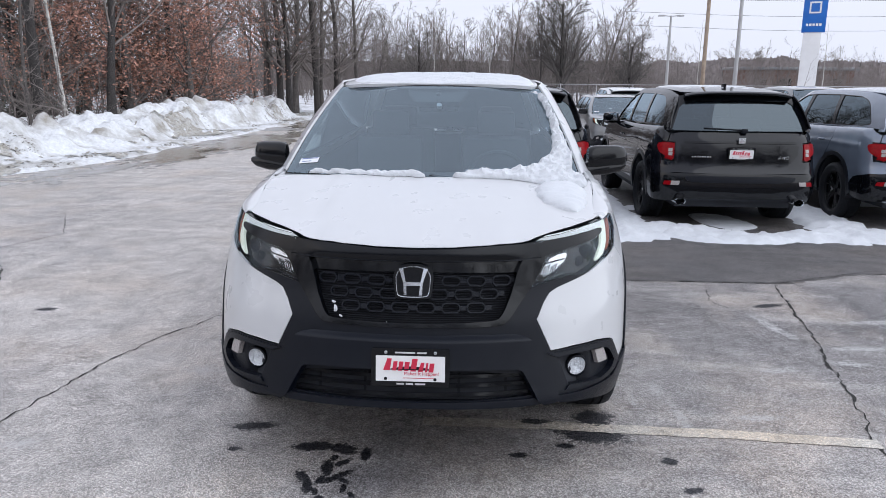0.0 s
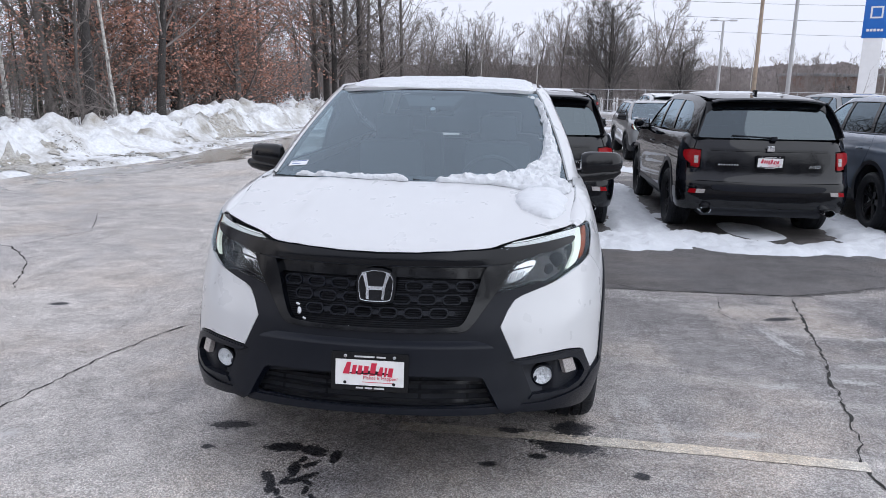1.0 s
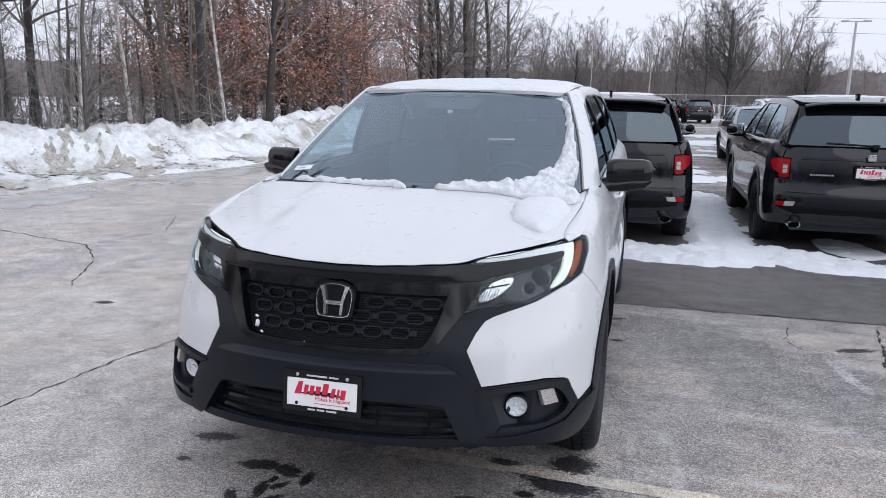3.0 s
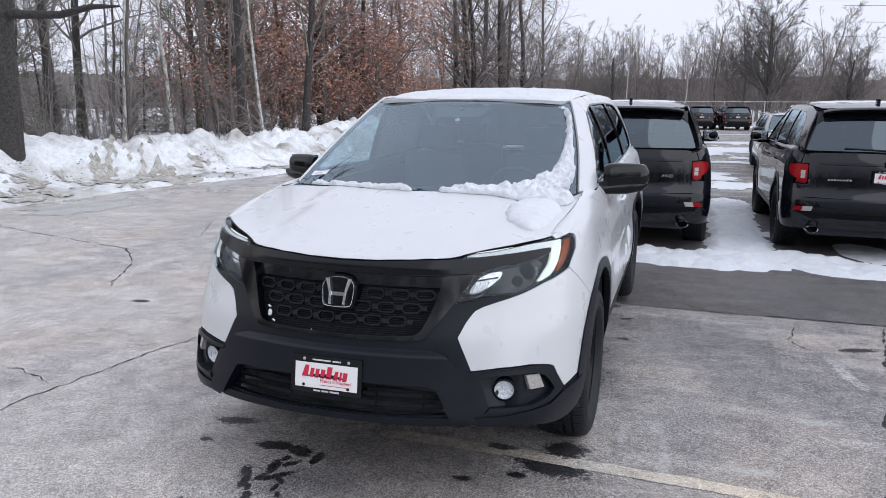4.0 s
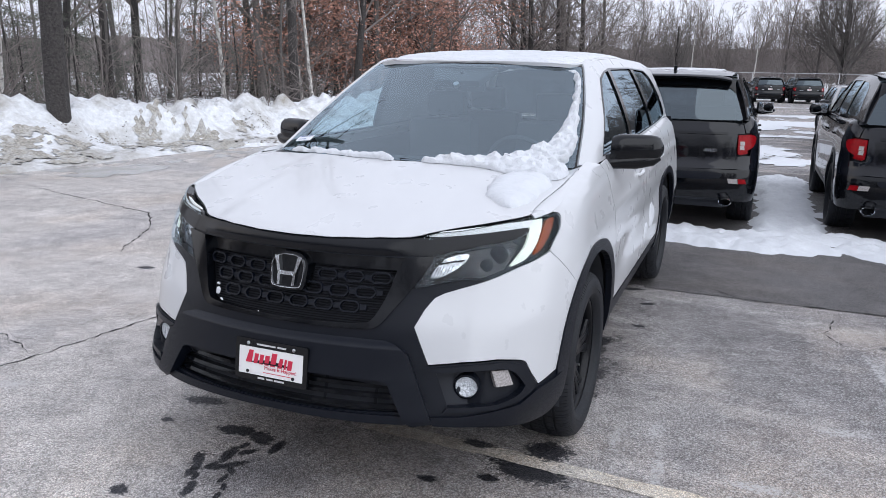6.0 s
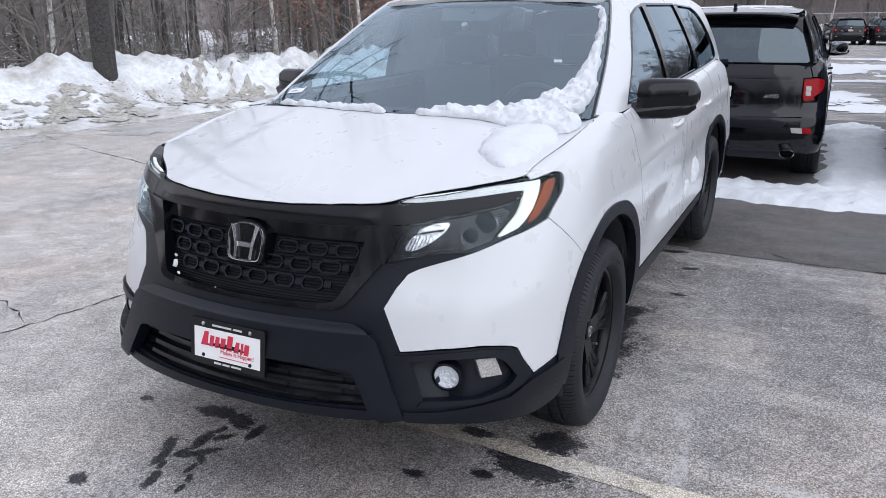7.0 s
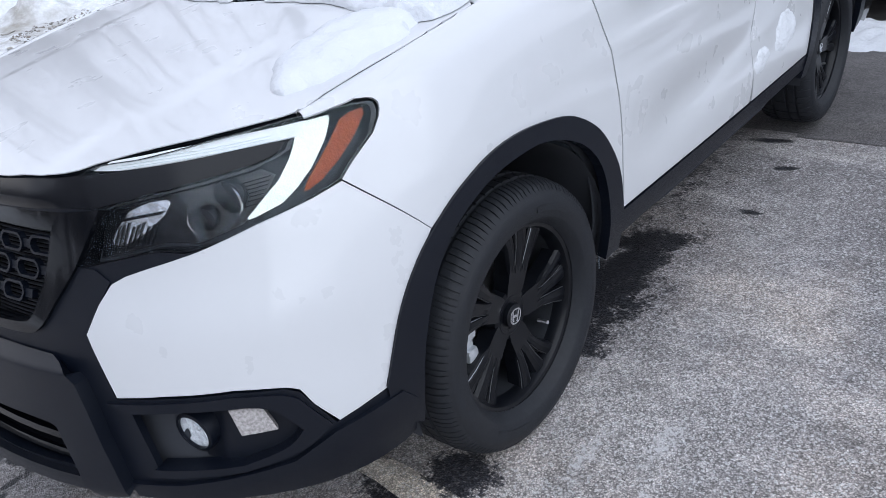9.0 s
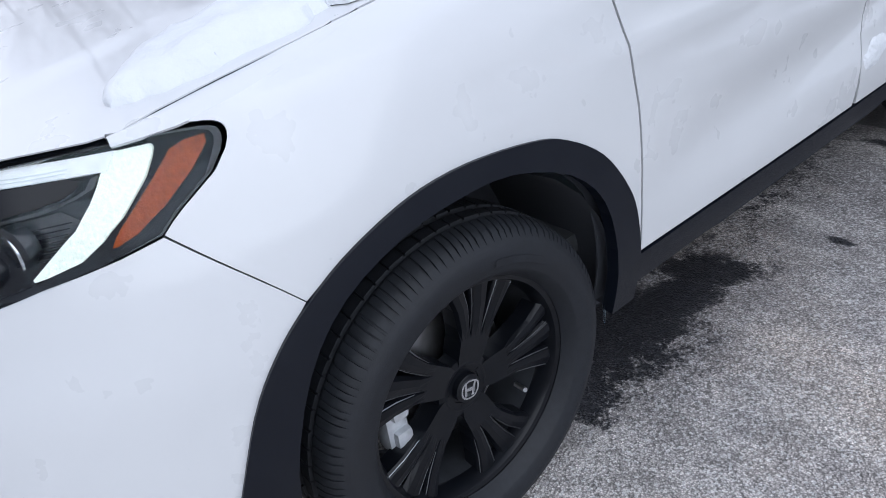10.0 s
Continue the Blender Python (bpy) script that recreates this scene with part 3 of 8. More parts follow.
def dealer_plate(car, place, turn):
    """A dealer's plate in a black frame; brand and number are plain bars."""
    m = pose(*place, 0, 0, turn) @ pose(0, 0, 0, -8 if turn == 0 else 6, 0, 0)

    def put(name, boxes, mat, parent, label=""):
        bm = bmesh.new()
        for x, z, w, h, y, d, *slant in boxes:
            vs = box(bm, (x, y, z), (w, d, h), 0.0)
            for v in vs:
                v.co.x += (v.co.z - z) * (slant[0] if slant else 0)
        ob = part(name, bm, mat, parent, label)
        if parent is car:
            ob.matrix_basis = m
        return ob
    bm = bmesh.new()
    outer = rounded([(-0.159, 0.072), (-0.153, 0.078, 1), (0.153, 0.078, 1), (0.159, 0.072), (0.159, -0.072), (0.153, -0.078, 1), (-0.153, -0.078, 1), (-0.159, -0.072)], 1)
    plate(bm, outer, -0.006, 0.010, lambda a, b, h: (a, -h, b))
    fr = part("dealer_plate", bm, GLOSS, car, "white dealer plate with red lettering in a black frame")
    fr.matrix_basis = m
    put("plate_face", [(0, -0.004, 0.280, 0.104, -0.0105, 0.003)], PLATE, fr, "white plate face")
    # the red name, as slanted blocks with a swash under it
    x0 = -0.110
    for k, w in enumerate((0.032, 0.019, 0.019, 0.022, 0.026, 0.024, 0.010, 0.022)):
        top = 0.037 if k in (0, 4) else 0.027 - 0.001 * k
        low = -0.011 - 0.0008 * k
        bm = bmesh.new()
        plate(bm, [(x0, low), (x0 + w * 0.85, low), (x0 + w * 0.85 + 0.15 * (top - low), top), (x0 + (0.35 if k in (0, 5) else 0.15) * (top - low), top)], 0.0120, 0.0136, lambda a, b, h: (a, -h, b))
        part("brand_block", bm, INKRED, fr)
        x0 += w + 0.0045
    put("brand_outline", [(0.035, -0.042, 0.13, 0.0022, -0.0122, 0.0012)], INKRED, fr)
    for x, w in ((-0.040, 0.030), (-0.003, 0.030), (0.040, 0.042)):
        put("number_bar", [(x, -0.0670, w, 0.0065, -0.0105, 0.0012)], INKWHITE, fr)
    for x, w in ((-0.022, 0.082), (0.046, 0.038)):
        put("address_bar", [(x, 0.0610, w, 0.0065, -0.0105, 0.0012, 0.15)], INKWHITE, fr)
    cu = bpy.data.curves.new("slogan", "FONT")
    cu.body, cu.size, cu.extrude, cu.align_x = "Makes It Happen!", 0.020, 0.0004, "CENTER"
    tmp_ob = bpy.data.objects.new("slogan", cu)
    me = bpy.data.meshes.new_from_object(tmp_ob)
    bpy.data.objects.remove(tmp_ob)
    ob = part("slogan", me, INKRED, fr, "small red slogan")
    ob.matrix_basis = pose(0.045, -0.0128, -0.030, 90, 0, 0)
    for x, z in ((-0.10, -0.046), (0.10, -0.046), (-0.10, 0.062), (0.10, 0.062)):
        bm = bmesh.new()
        lathe(bm, [(-0.0165, 0.0), (-0.0165, 0.004), (-0.014, 0.0065), (-0.010, 0.0068)], 12, "y")
        bmesh.ops.translate(bm, verts=bm.verts[:], vec=(x, 0, z))
        part("plate_bolt", bm, GLOSS if z < 0 else STEEL, fr)


def lamp_piece(name, pts, mat, parent, lift, thick=0.006, label="", step=0.04, round_by=1):
    return panel(name, [rounded([fx(*p) for p in pts], round_by)], shell, mat, parent, step, thick, lift, label, both=True)


def build_car(paint):
    car = root("suv_car", "white midsize SUV with black lower cladding and snow remains", "car")
    P = paint
    # inner shell that closes the gaps between the plates
    lower = [(0.0, 0.44), fx(0.5, 0.43), fx(0.75, 0.41), fx(0.88, 0.36)] + [sy(y, z - 0.0) for y, z in ARCH_IN] + [sy(1.0, 0.30), sy(2.0, 0.30)] + [sy(y, z) for y, z in ARCH_R_IN]
    lower += [rx(0.8, 0.34), (Q3, 0.34)]
    upper = [(Q3, 1.19), rx(0.7, 1.19), sy(3.3, 1.22), sy(2.5, 1.19), sy(1.5, 1.18), sy(0.6, 1.17), sy(0.3, 1.15), sy(-0.1, 1.12), sy(-0.3, 1.06),
             fx(0.8, 1.04), fx(0.5, 1.02), (0.0, 1.01)]
    panel("body_shell", [lower + upper], shell, SHELL, car, 0.12, 0.004, -0.05, both=True)
    for y0 in (0.0, REAR):
        for s in (-1, 1):
            bm = bmesh.new()
            rows = []
            for x in (0.60, 0.90, 0.955):
                rows.append([bm.verts.new((s * x, y0 + 0.455 * math.cos(t), 0.40 + 0.455 * math.sin(t))) for t in [math.pi * (k / 16 * 1.10 - 0.04) for k in range(17)]])
            for ra, rb in zip(rows, rows[1:]):
                for k in range(16):
                    bm.faces.new((ra[k], ra[k + 1], rb[k + 1], rb[k]))
            bm.faces.new(rows[0])
            part("arch_liner", bm, SHELL, car, "black felt wheel arch liner")
    bm = bmesh.new()
    box(bm, (0, 1.55, 0.32), (1.4, 4.2, 0.10), 0.03)
    box(bm, (0, 1.41, 0.36), (1.75, 1.9, 0.12), 0.03)
    part("underbody", bm, SHELL, car)
    for y0 in (0.0, REAR):
        bm = bmesh.new()
        tube(bm, [(-0.8, y0, 0.375), (0.8, y0, 0.375)], 0.035, 8)
        part("axle", bm, SHELL, car)

    # ---- painted plates ----
    inner = [(0.5145, 0.742), (0.5412, 0.802), (0.5685, 0.842), (0.60, 0.858), (0.645, 0.872), (0.73, 0.896), (0.81, 0.929), (0.868, 0.952), (0.895, 0.966)]
    white = [fx(0.5145, 0.742, 1)] + [fx(x, z, 1) for x, z in inner[1:-1]] + [fx(0.893, 0.968, 1), sy(-0.330, 0.812, 1), sy(-0.385, 0.760, 1), sy(-0.43, 0.70, 1),
             sy(-0.458, 0.655, 1), sy(-0.485, 0.58, 1), sy(-0.50, 0.515, 1), fx(0.911, 0.486, 1), fx(0.888, 0.545, 1), fx(0.873, 0.587, 1), fx(0.855, 0.602), fx(0.79, 0.618, 1),
             fx(0.68, 0.620, 1), fx(0.576, 0.613, 1)]
    panel("bumper_cover", [rounded(white)], shell, P, car, 0.03, 0.012, 0.0, both=True)
    crown_line = [sy(y, crown(y) - 0.0015, 1) for y in (0.35, 0.25, 0.1, 0.0, -0.1, -0.2, -0.3, -0.36)]
    fender = [fx(0.8930, 0.9708, 1), fx(0.9052, 1.0360, 1), fx(0.8985, 1.0815), fx(0.8868, 1.1000), fx(0.869, 1.1052)] + crown_line[::-1] + \
             [sy(0.42, 1.20, 1), sy(0.445, 1.12, 1), sy(0.478, 0.98, 1), sy(0.495, 0.85, 1), sy(0.50, 0.70, 1), sy(0.498, 0.497, 1)] + \
             [sy(y, z, 1) for y, z in ARCH_F[::-1] if y > -0.31 and z > 0.5] + [sy(-0.3285, 0.8132, 1)]
    panel("fender", [rounded(fender)], shell, P, car, 0.04, 0.008, 0.0, both=True)
    d1 = 1.60
    front_door = [sy(0.505, 0.497, 1), sy(0.507, 0.70, 1), sy(0.502, 0.85, 1), sy(0.485, 0.98, 1), sy(0.452, 1.12, 1), sy(0.43, 1.20, 1), sy(0.7, 1.21, 1), sy(1.1, 1.212, 1),
                  sy(d1 - 0.02, 1.218, 1), sy(d1, 1.0, 1), sy(d1, 0.6, 1), sy(d1 - 0.02, 0.485, 1), sy(1.1, 0.488, 1)]
    panel("front_door", [rounded(front_door)], shell, P, car, 0.05, 0.008, 0.0, both=True)
    rear_door = [sy(d1 + 0.006, 0.484, 1), sy(d1 + 0.006, 1.0, 1), sy(d1 - 0.012, 1.218, 1), sy(2.1, 1.222, 1), sy(2.62, 1.235, 1), sy(2.66, 1.1, 1), sy(2.6, 0.96, 1), sy(2.5, 0.845, 1), sy(2.42, 0.76, 1),
                 sy(2.35, 0.64, 1), sy(2.32, 0.484, 1)]
    panel("rear_door", [rounded(rear_door)], shell, P, car, 0.05, 0.008, 0.0, both=True)
    quarter = [sy(2.628, 1.235, 1), sy(2.668, 1.1, 1), sy(2.607, 0.955, 1), sy(2.53, 0.866, 1)] + [sy(y, z, 1) for y, z in ARCH_R_F if y > REAR - 0.2] + \
              [sy(3.35, 0.60, 1), sy(3.5, 0.66, 1), rx(0.78, 0.712, 1), rx(0.80, 0.842, 1), rx(0.90, 0.845, 1), rx(0.90, 1.08, 1), rx(0.84, 1.08, 1), rx(0.81, 1.165, 1), sy(3.5, 1.245, 1), sy(3.2, 1.25, 1)]
    panel("quarter_panel", [rounded(quarter)], shell, P, car, 0.05, 0.008, 0.0, both=True)

    edge = [(0.0, -0.880), (0.16, -0.875), (0.30, -0.855), (0.40, -0.825), (0.452, -0.802), (0.482, -0.783), (0.505, -0.757), (0.566, -0.702), (0.667, -0.620), (0.735, -0.552), (0.785, -0.500), (0.808, -0.462)]
    rear_edge = [(0.803, -0.40), (0.810, -0.3), (0.824, -0.2), (0.840, -0.05), (0.843, 0.06), (0.80, 0.10), (0.6, 0.075), (0.3, 0.03), (0.0, 0.01)]
    right = edge + rear_edge
    loop = [(x, y, 1) for x, y in right] + [(-x, y, 1) for x, y in right[-2:0:-1]]
    panel("hood", [rounded(loop)], hood_top, P, car, 0.05, 0.0025, 0.0, "white hood with two long creases and thin melting snow")
    under = [(x - 0.02 * min(1, x / 0.3), y + 0.02) for x, y in edge] + [(x + 0.002 * min(1, x / 0.3), y - 0.002) for x, y in edge[::-1]]
    panel("hood_seal", [under], lambda x, y: hood_top(x, y) - Vector((0, 0, 0.006)), GLOSS, car, 0.05, 0.008, 0.0, both=True)

    def cap(y, k):
        """The rolled top of the fender, between the hood's edge and the flank."""
        x0 = tab(y, (-0.49, 0.806), (-0.47, 0.809), (-0.40, 0.8052), (-0.3, 0.8122), (-0.2, 0.8262), (-0.05, 0.8425), (0.06, 0.8455), (0.4, 0.850))
        a = hood_top(x0 - 0.005, min(y, 0.12)) - Vector((0, min(y, 0.12) - y, 0.005))
        b = shell(sy(y, crown(y) - 0.004)[0], crown(y) - 0.004)
        return a.lerp(b, k) + Vector((0, 0, 0.010 * math.sin(math.pi * min(max(k, 0), 1)) * ease((0.1 - y) / 0.3)))
    panel("fender_cap", [[(y, 0.0) for y in (-0.478, -0.35, -0.2, 0.0, 0.2, 0.38)] + [(y, 1.0) for y in (0.38, 0.2, 0.0, -0.2, -0.35, -0.482)]], cap, P, car, 0.05, 0.004, 0.0, both=True)
    roof = [(-0.63, 1.02), (-0.4, 0.965, 1), (0, 0.94, 1), (0.4, 0.965, 1), (0.63, 1.02), (0.64, 1.3, 1), (0.64, 3.0, 1), (0.62, 3.50), (0, 3.56, 1), (-0.62, 3.50), (-0.64, 3.0, 1), (-0.64, 1.3, 1)]
    panel("roof", [rounded(roof)], roof_top, P, car, 0.08, 0.02, 0.0)
    frame_out = [(0.262, 1.21, 1), (0.478, 1.33, 1), (0.785, 1.50, 1), (1.001, 1.62, 1), (1.10, 1.674, 1), (1.25, 1.690, 1), (1.7, 1.705, 1), (2.4, 1.706, 1), (3.0, 1.686, 1), (3.45, 1.632, 1), (3.55, 1.55, 1),
                 (3.66, 1.35, 1), (3.72, 1.24, 1), (3.2, 1.252, 1), (2.6, 1.236, 1), (2.0, 1.222, 1), (1.2, 1.212, 1), (0.6, 1.207, 1), (0.34, 1.203, 1)]
    glass_out = [(0.54, 1.222, 1), (0.70, 1.33, 1), (0.93, 1.49, 1), (1.10, 1.592, 1), (1.24, 1.632), (1.5, 1.648, 1), (2.2, 1.65, 1), (2.85, 1.63, 1), (3.15, 1.57), (3.36, 1.36, 1), (3.42, 1.28), (3.2, 1.262, 1),
                 (2.4, 1.243, 1), (1.5, 1.226, 1)]
    panel("window_surround", [rounded(frame_out), rounded(glass_out)[::-1]], flank, P, car, 0.05, 0.012, 0.0, both=True)
    seal = [((a - 1.9) * 0.985 + 1.9 + 0.004, (b - 1.43) * 0.955 + 1.43) for a, b in rounded(glass_out)]
    panel("window_seal", [rounded(glass_out), seal[::-1]], flank, GLOSS, car, 0.08, 0.012, 0.002, both=True)
    panes = [("front_side_window", PANE, [(0.57, 1.228, 1), (0.71, 1.327, 1), (0.94, 1.486, 1), (1.11, 1.585, 1), (1.25, 1.624), (1.40, 1.638, 1), (1.44, 1.23, 1)]),
             ("rear_side_window", TINT, [(1.53, 1.232, 1), (1.50, 1.640, 1), (2.2, 1.642, 1), (2.26, 1.62), (2.42, 1.248, 1)]),
             ("quarter_window", TINT, [(2.50, 1.25, 1), (2.37, 1.642, 1), (2.84, 1.622, 1), (3.13, 1.563), (3.34, 1.36, 1), (3.40, 1.285), (3.2, 1.268, 1)])]
    for name, mat, pts in panes:
        panel(name, [rounded(pts)], flank, mat, car, 0.1, 0.0, -0.008, both=True)
    for pts in ([(1.44, 1.226, 1), (1.40, 1.645, 1), (1.50, 1.648, 1), (1.53, 1.228, 1)], [(2.42, 1.243, 1), (2.26, 1.648, 1), (2.37, 1.646, 1), (2.50, 1.246, 1)]):
        panel("pillar_trim", [rounded(pts)], flank, GLOSS, car, 0.1, 0.01, 0.001, both=True)
    for y in (1.38, 2.36):
        for s in (-1, 1):
            bm = bmesh.new()
            x = 0.957
            tube(bm, [(s * (x - 0.012), y - 0.10, 1.035), (s * (x + 0.018), y - 0.075, 1.037), (s * (x + 0.022), y, 1.04), (s * (x + 0.018), y + 0.075, 1.043), (s * (x - 0.012), y + 0.10, 1.045)],
                 [0.008, 0.012, 0.014, 0.012, 0.008], 10)
            part("door_handle", bm, P, car)

    # ---- glass and cabin ----
    ws = [(-0.985, 0.0, 1), (0.985, 0.0, 1), (0.985, 0.985, 1), (-0.985, 0.985, 1)]
    panel("windscreen", [ws], screen, PANE, car, 0.1, 0.0, 0.0, "tinted windscreen reflecting sky and bare branches")
    band = [[(-1.0, -0.03), (1.0, -0.03), (1.0, 1.015), (-1.0, 1.015)], [(-0.955, 0.965), (0.955, 0.965), (0.945, 0.05), (-0.945, 0.05)]]
    panel("screen_border", band, screen, GLOSS, car, 0.1, 0.004, -0.006)
    panel("rear_window", [[(-0.97, 0.02), (0.97, 0.02), (1.0, 0.05), (1.0, 0.97), (-1.0, 0.97), (-1.0, 0.05)]], back_pane, REARTINT, car, 0.1, 0.0, 0.004)
    lip_pts = [(-1.0, 0.66, 1), (-0.95, 0.80), (-0.86, 0.855, 1), (0.0, 0.87, 1), (0.86, 0.855, 1), (0.95, 0.80), (1.0, 0.66, 1), (1.03, 1.0, 1), (-1.03, 1.0, 1)]
    panel("spoiler_skirt", [rounded(lip_pts)], lambda a, b: back_pane(a, b) + Vector((0, 0.012 * ease((b - 0.6) / 0.3), 0)), GLOSS, car, 0.1, 0.02, 0.006)
    bm = bmesh.new()
    box(bm, (0, 0.33, 1.06), (1.50, 0.50, 0.16), 0.05)
    box(bm, (0.38, 0.52, 1.13), (0.42, 0.22, 0.12), 0.05)
    box(bm, (0, 0.60, 0.93), (0.34, 0.16, 0.34), 0.04)
    part("dashboard", bm, CABIN, car, "dark grey dashboard under the windscreen")
    bm = bmesh.new()
    ring = [Vector((0.38 + 0.185 * math.cos(t), 0.80 - 0.06 * math.sin(t), 1.10 + 0.175 * math.sin(t))) for t in [2 * math.pi * k / 28 for k in range(29)]]
    tube(bm, ring, 0.015, 8, cap=False)
    box(bm, (0.38, 0.79, 1.09), (0.16, 0.05, 0.10), 0.02)
    for s in (-1, 1):
        box(bm, (0.38 + s * 0.12, 0.795, 1.09), (0.12, 0.02, 0.03), 0.006)
    part("steering_wheel", bm, CABIN, car, "black steering wheel")
    for x, y, w in ((-0.38, 1.35, 0.5), (0.38, 1.35, 0.5), (-0.40, 2.25, 0.62), (0.40, 2.25, 0.62)):
        bm = bmesh.new()
        box(bm, (x, y - 0.12, 0.68), (w, 0.55, 0.2), 0.06)
        box(bm, (x, y + 0.18, 0.98), (w * 0.94, 0.18, 0.66), 0.07, Matrix.Rotation(0, 3, "X"))
        box(bm, (x, y + 0.24, 1.40), (0.27, 0.11, 0.17), 0.045)
        for s in (-1, 1):
            tube(bm, [(x + s * 0.05, y + 0.22, 1.25), (x + s * 0.05, y + 0.24, 1.36)], 0.008, 6)
        part("seat", bm, FABRIC, car, "dark cloth seat with headrest")
    bm = bmesh.new()
    box(bm, (0, 1.9, 0.50), (1.7, 3.0, 0.06), 0.02)
    part("cabin_floor", bm, CABIN, car)
    panel("headliner", [[(-0.58, 1.06), (0.58, 1.06), (0.58, 3.4), (-0.58, 3.4)]], lambda a, b: roof_top(a, b) - Vector((0, 0, 0.04)), CABIN, car, 0.3, 0.01)
    bm = bmesh.new()
    box(bm, (0.0, 0.915, 1.545), (0.25, 0.03, 0.075), 0.014)
    tube(bm, [(0, 0.86, 1.625), (0, 0.905, 1.56)], 0.012, 8)
    part("rear_view_mirror", bm, CABIN, car)
    bm = bmesh.new()
    vs = [(-0.20, 0.955), (0.20, 0.955), (0.13, 0.80), (-0.13, 0.80)]
    top = [bm.verts.new(screen(a / 0.68, b) - Vector((0, -0.012, 0.008))) for a, b in vs]
    low = [bm.verts.new(screen(a / 0.68, b) - Vector((0, -0.03, 0.04))) for a, b in vs]
    bm.faces.new(top)
    bm.faces.new(low[::-1])
    for k in range(4):
        bm.faces.new((top[k], low[k], low[(k + 1) % 4], top[(k + 1) % 4]))
    part("sensor_housing", bm, GLOSS, car)
    bm = bmesh.new()
    tube(bm, [screen(0.02, 0.775) + Vector((0, 0.02, -0.03)), screen(0.02, 0.775) + Vector((0, 0.005, -0.012))], 0.016, 12)
    part("camera_lens", bm, STEEL, car)
    # sticker low in the corner of the screen
    panel("window_sticker", [[(-0.925, 0.085), (-0.79, 0.105), (-0.79, 0.155), (-0.925, 0.135)]], screen, PAPER, car, 0, 0.001, 0.003, "white paper inspection sticker")
    panel("sticker_bar", [[(-0.915, 0.127), (-0.80, 0.144), (-0.80, 0.149), (-0.915, 0.132)]], screen, INKBLUE, car, 0, 0.001, 0.0045)
    panel("sticker_bar", [[(-0.905, 0.102), (-0.84, 0.112), (-0.84, 0.116), (-0.905, 0.106)]], screen, INKBLUE, car, 0, 0.001, 0.0045)
    panel("cowl_corner", [[(0.848, 0.06), (0.860, 0.40), (0.835, 0.34), (0.818, 0.22), (0.79, 0.105), (0.834, 0.085)]], lambda x, y: Vector((x, y, 1.185 + 0.05 * y - 0.10 * max(0, x - 0.82))), P, car, 0.05, 0.02, 0.0, both=True)
    # wipers and cowl
    cowl = [(-0.80, 0.11), (-0.6, 0.08), (-0.3, 0.035), (0, 0.015), (0.3, 0.035), (0.6, 0.08), (0.80, 0.11), (0.83, 0.30), (0.4, 0.17), (0, 0.12), (-0.4, 0.17), (-0.83, 0.30)]
    panel("cowl", [cowl], lambda a, b: Vector((a, b, 1.19 + 0.0 * b)), CLAD, car, 0.1, 0.02, 0.0)
    for x0, x1 in ((0.62, 0.0), (-0.05, -0.62)):
        bm = bmesh.new()
        p0, p1 = screen(x0 / 0.75, 0.0) + Vector((0, 0.0, -0.006)), screen(x1 / 0.75, 0.012) + Vector((0, 0.0, -0.002))
        tube(bm, [p0, p0.lerp(p1, 0.5) + Vector((0, 0, 0.002)), p1], 0.006, 6)
        part("wiper", bm, CLAD, car, "black windscreen wiper")

    # ---- black cladding ----
    grille_hole = [(-0.470, 0.978, 1), (0.470, 0.978, 1), (0.405, 0.80, 1), (0.378, 0.745), (0.34, 0.726), (0.0, 0.722, 1), (-0.34, 0.726), (-0.378, 0.745), (-0.405, 0.80, 1)]
    gq = rounded([fx(*p) for p in grille_hole])
    intake = [(-0.44, 0.552), (0.44, 0.552), (0.50, 0.475), (0.525, 0.437), (-0.525, 0.437), (-0.50, 0.475)]
    iq = rounded([fx(*p) for p in intake], 1)
    fog = [(0.605, 0.585, 1), (0.70, 0.588, 1), (0.80, 0.583, 1), (0.842, 0.57), (0.876, 0.50), (0.862, 0.468), (0.80, 0.452, 1), (0.655, 0.462, 1)]
    fq = rounded([fx(*p) for p in fog])
    fql = [(-a, b) for a, b in fq][::-1]
    half_out = [(0.0, 0.992, 1), (0.40, 0.992, 1), (0.532, 0.985, 1), (0.505, 0.92, 1), (0.488, 0.872, 1), (0.53, 0.868, 1), (0.565, 0.846, 1), (0.5395, 0.802, 1), (0.5128, 0.742, 1), (0.5420, 0.68, 1), (0.5745, 0.609, 1),
                (0.68, 0.614, 1), (0.79, 0.612, 1), (0.855, 0.597, 1), (0.872, 0.582, 1), (0.908, 0.484, 1)]
    out_q = [fx(*p) for p in half_out] + [sy(-0.50, 0.512, 1), sy(-0.46, 0.515, 1), sy(-0.435, 0.40, 1), sy(-0.45, 0.34, 1), fx(0.93, 0.32, 1), fx(0.87, 0.338, 1), fx(0.74, 0.385, 1), fx(0.56, 0.405, 1), fx(0.3, 0.415, 1), (0.0, 0.418, 1)]
    out_l = [(-p[0], *p[1:]) for p in out_q[-2:0:-1]]
    panel("front_bumper", [rounded(out_q + out_l), gq[::-1], iq[::-1], fq[::-1], fql[::-1]], shell, CLAD, car, 0.04, 0.02, 0.0,
          "matte black front bumper with an angular guard")
    # the proud guard round the intake
    guard = [(0.0, 0.690, 1), (0.30, 0.692, 1), (0.42, 0.690, 1), (0.485, 0.678), (0.515, 0.655, 1), (0.575, 0.520, 1), (0.618, 0.418, 1), (0.55, 0.408, 1), (0.52, 0.432, 1), (0.455, 0.552, 1), (0.43, 0.565), (0.0, 0.568, 1)]
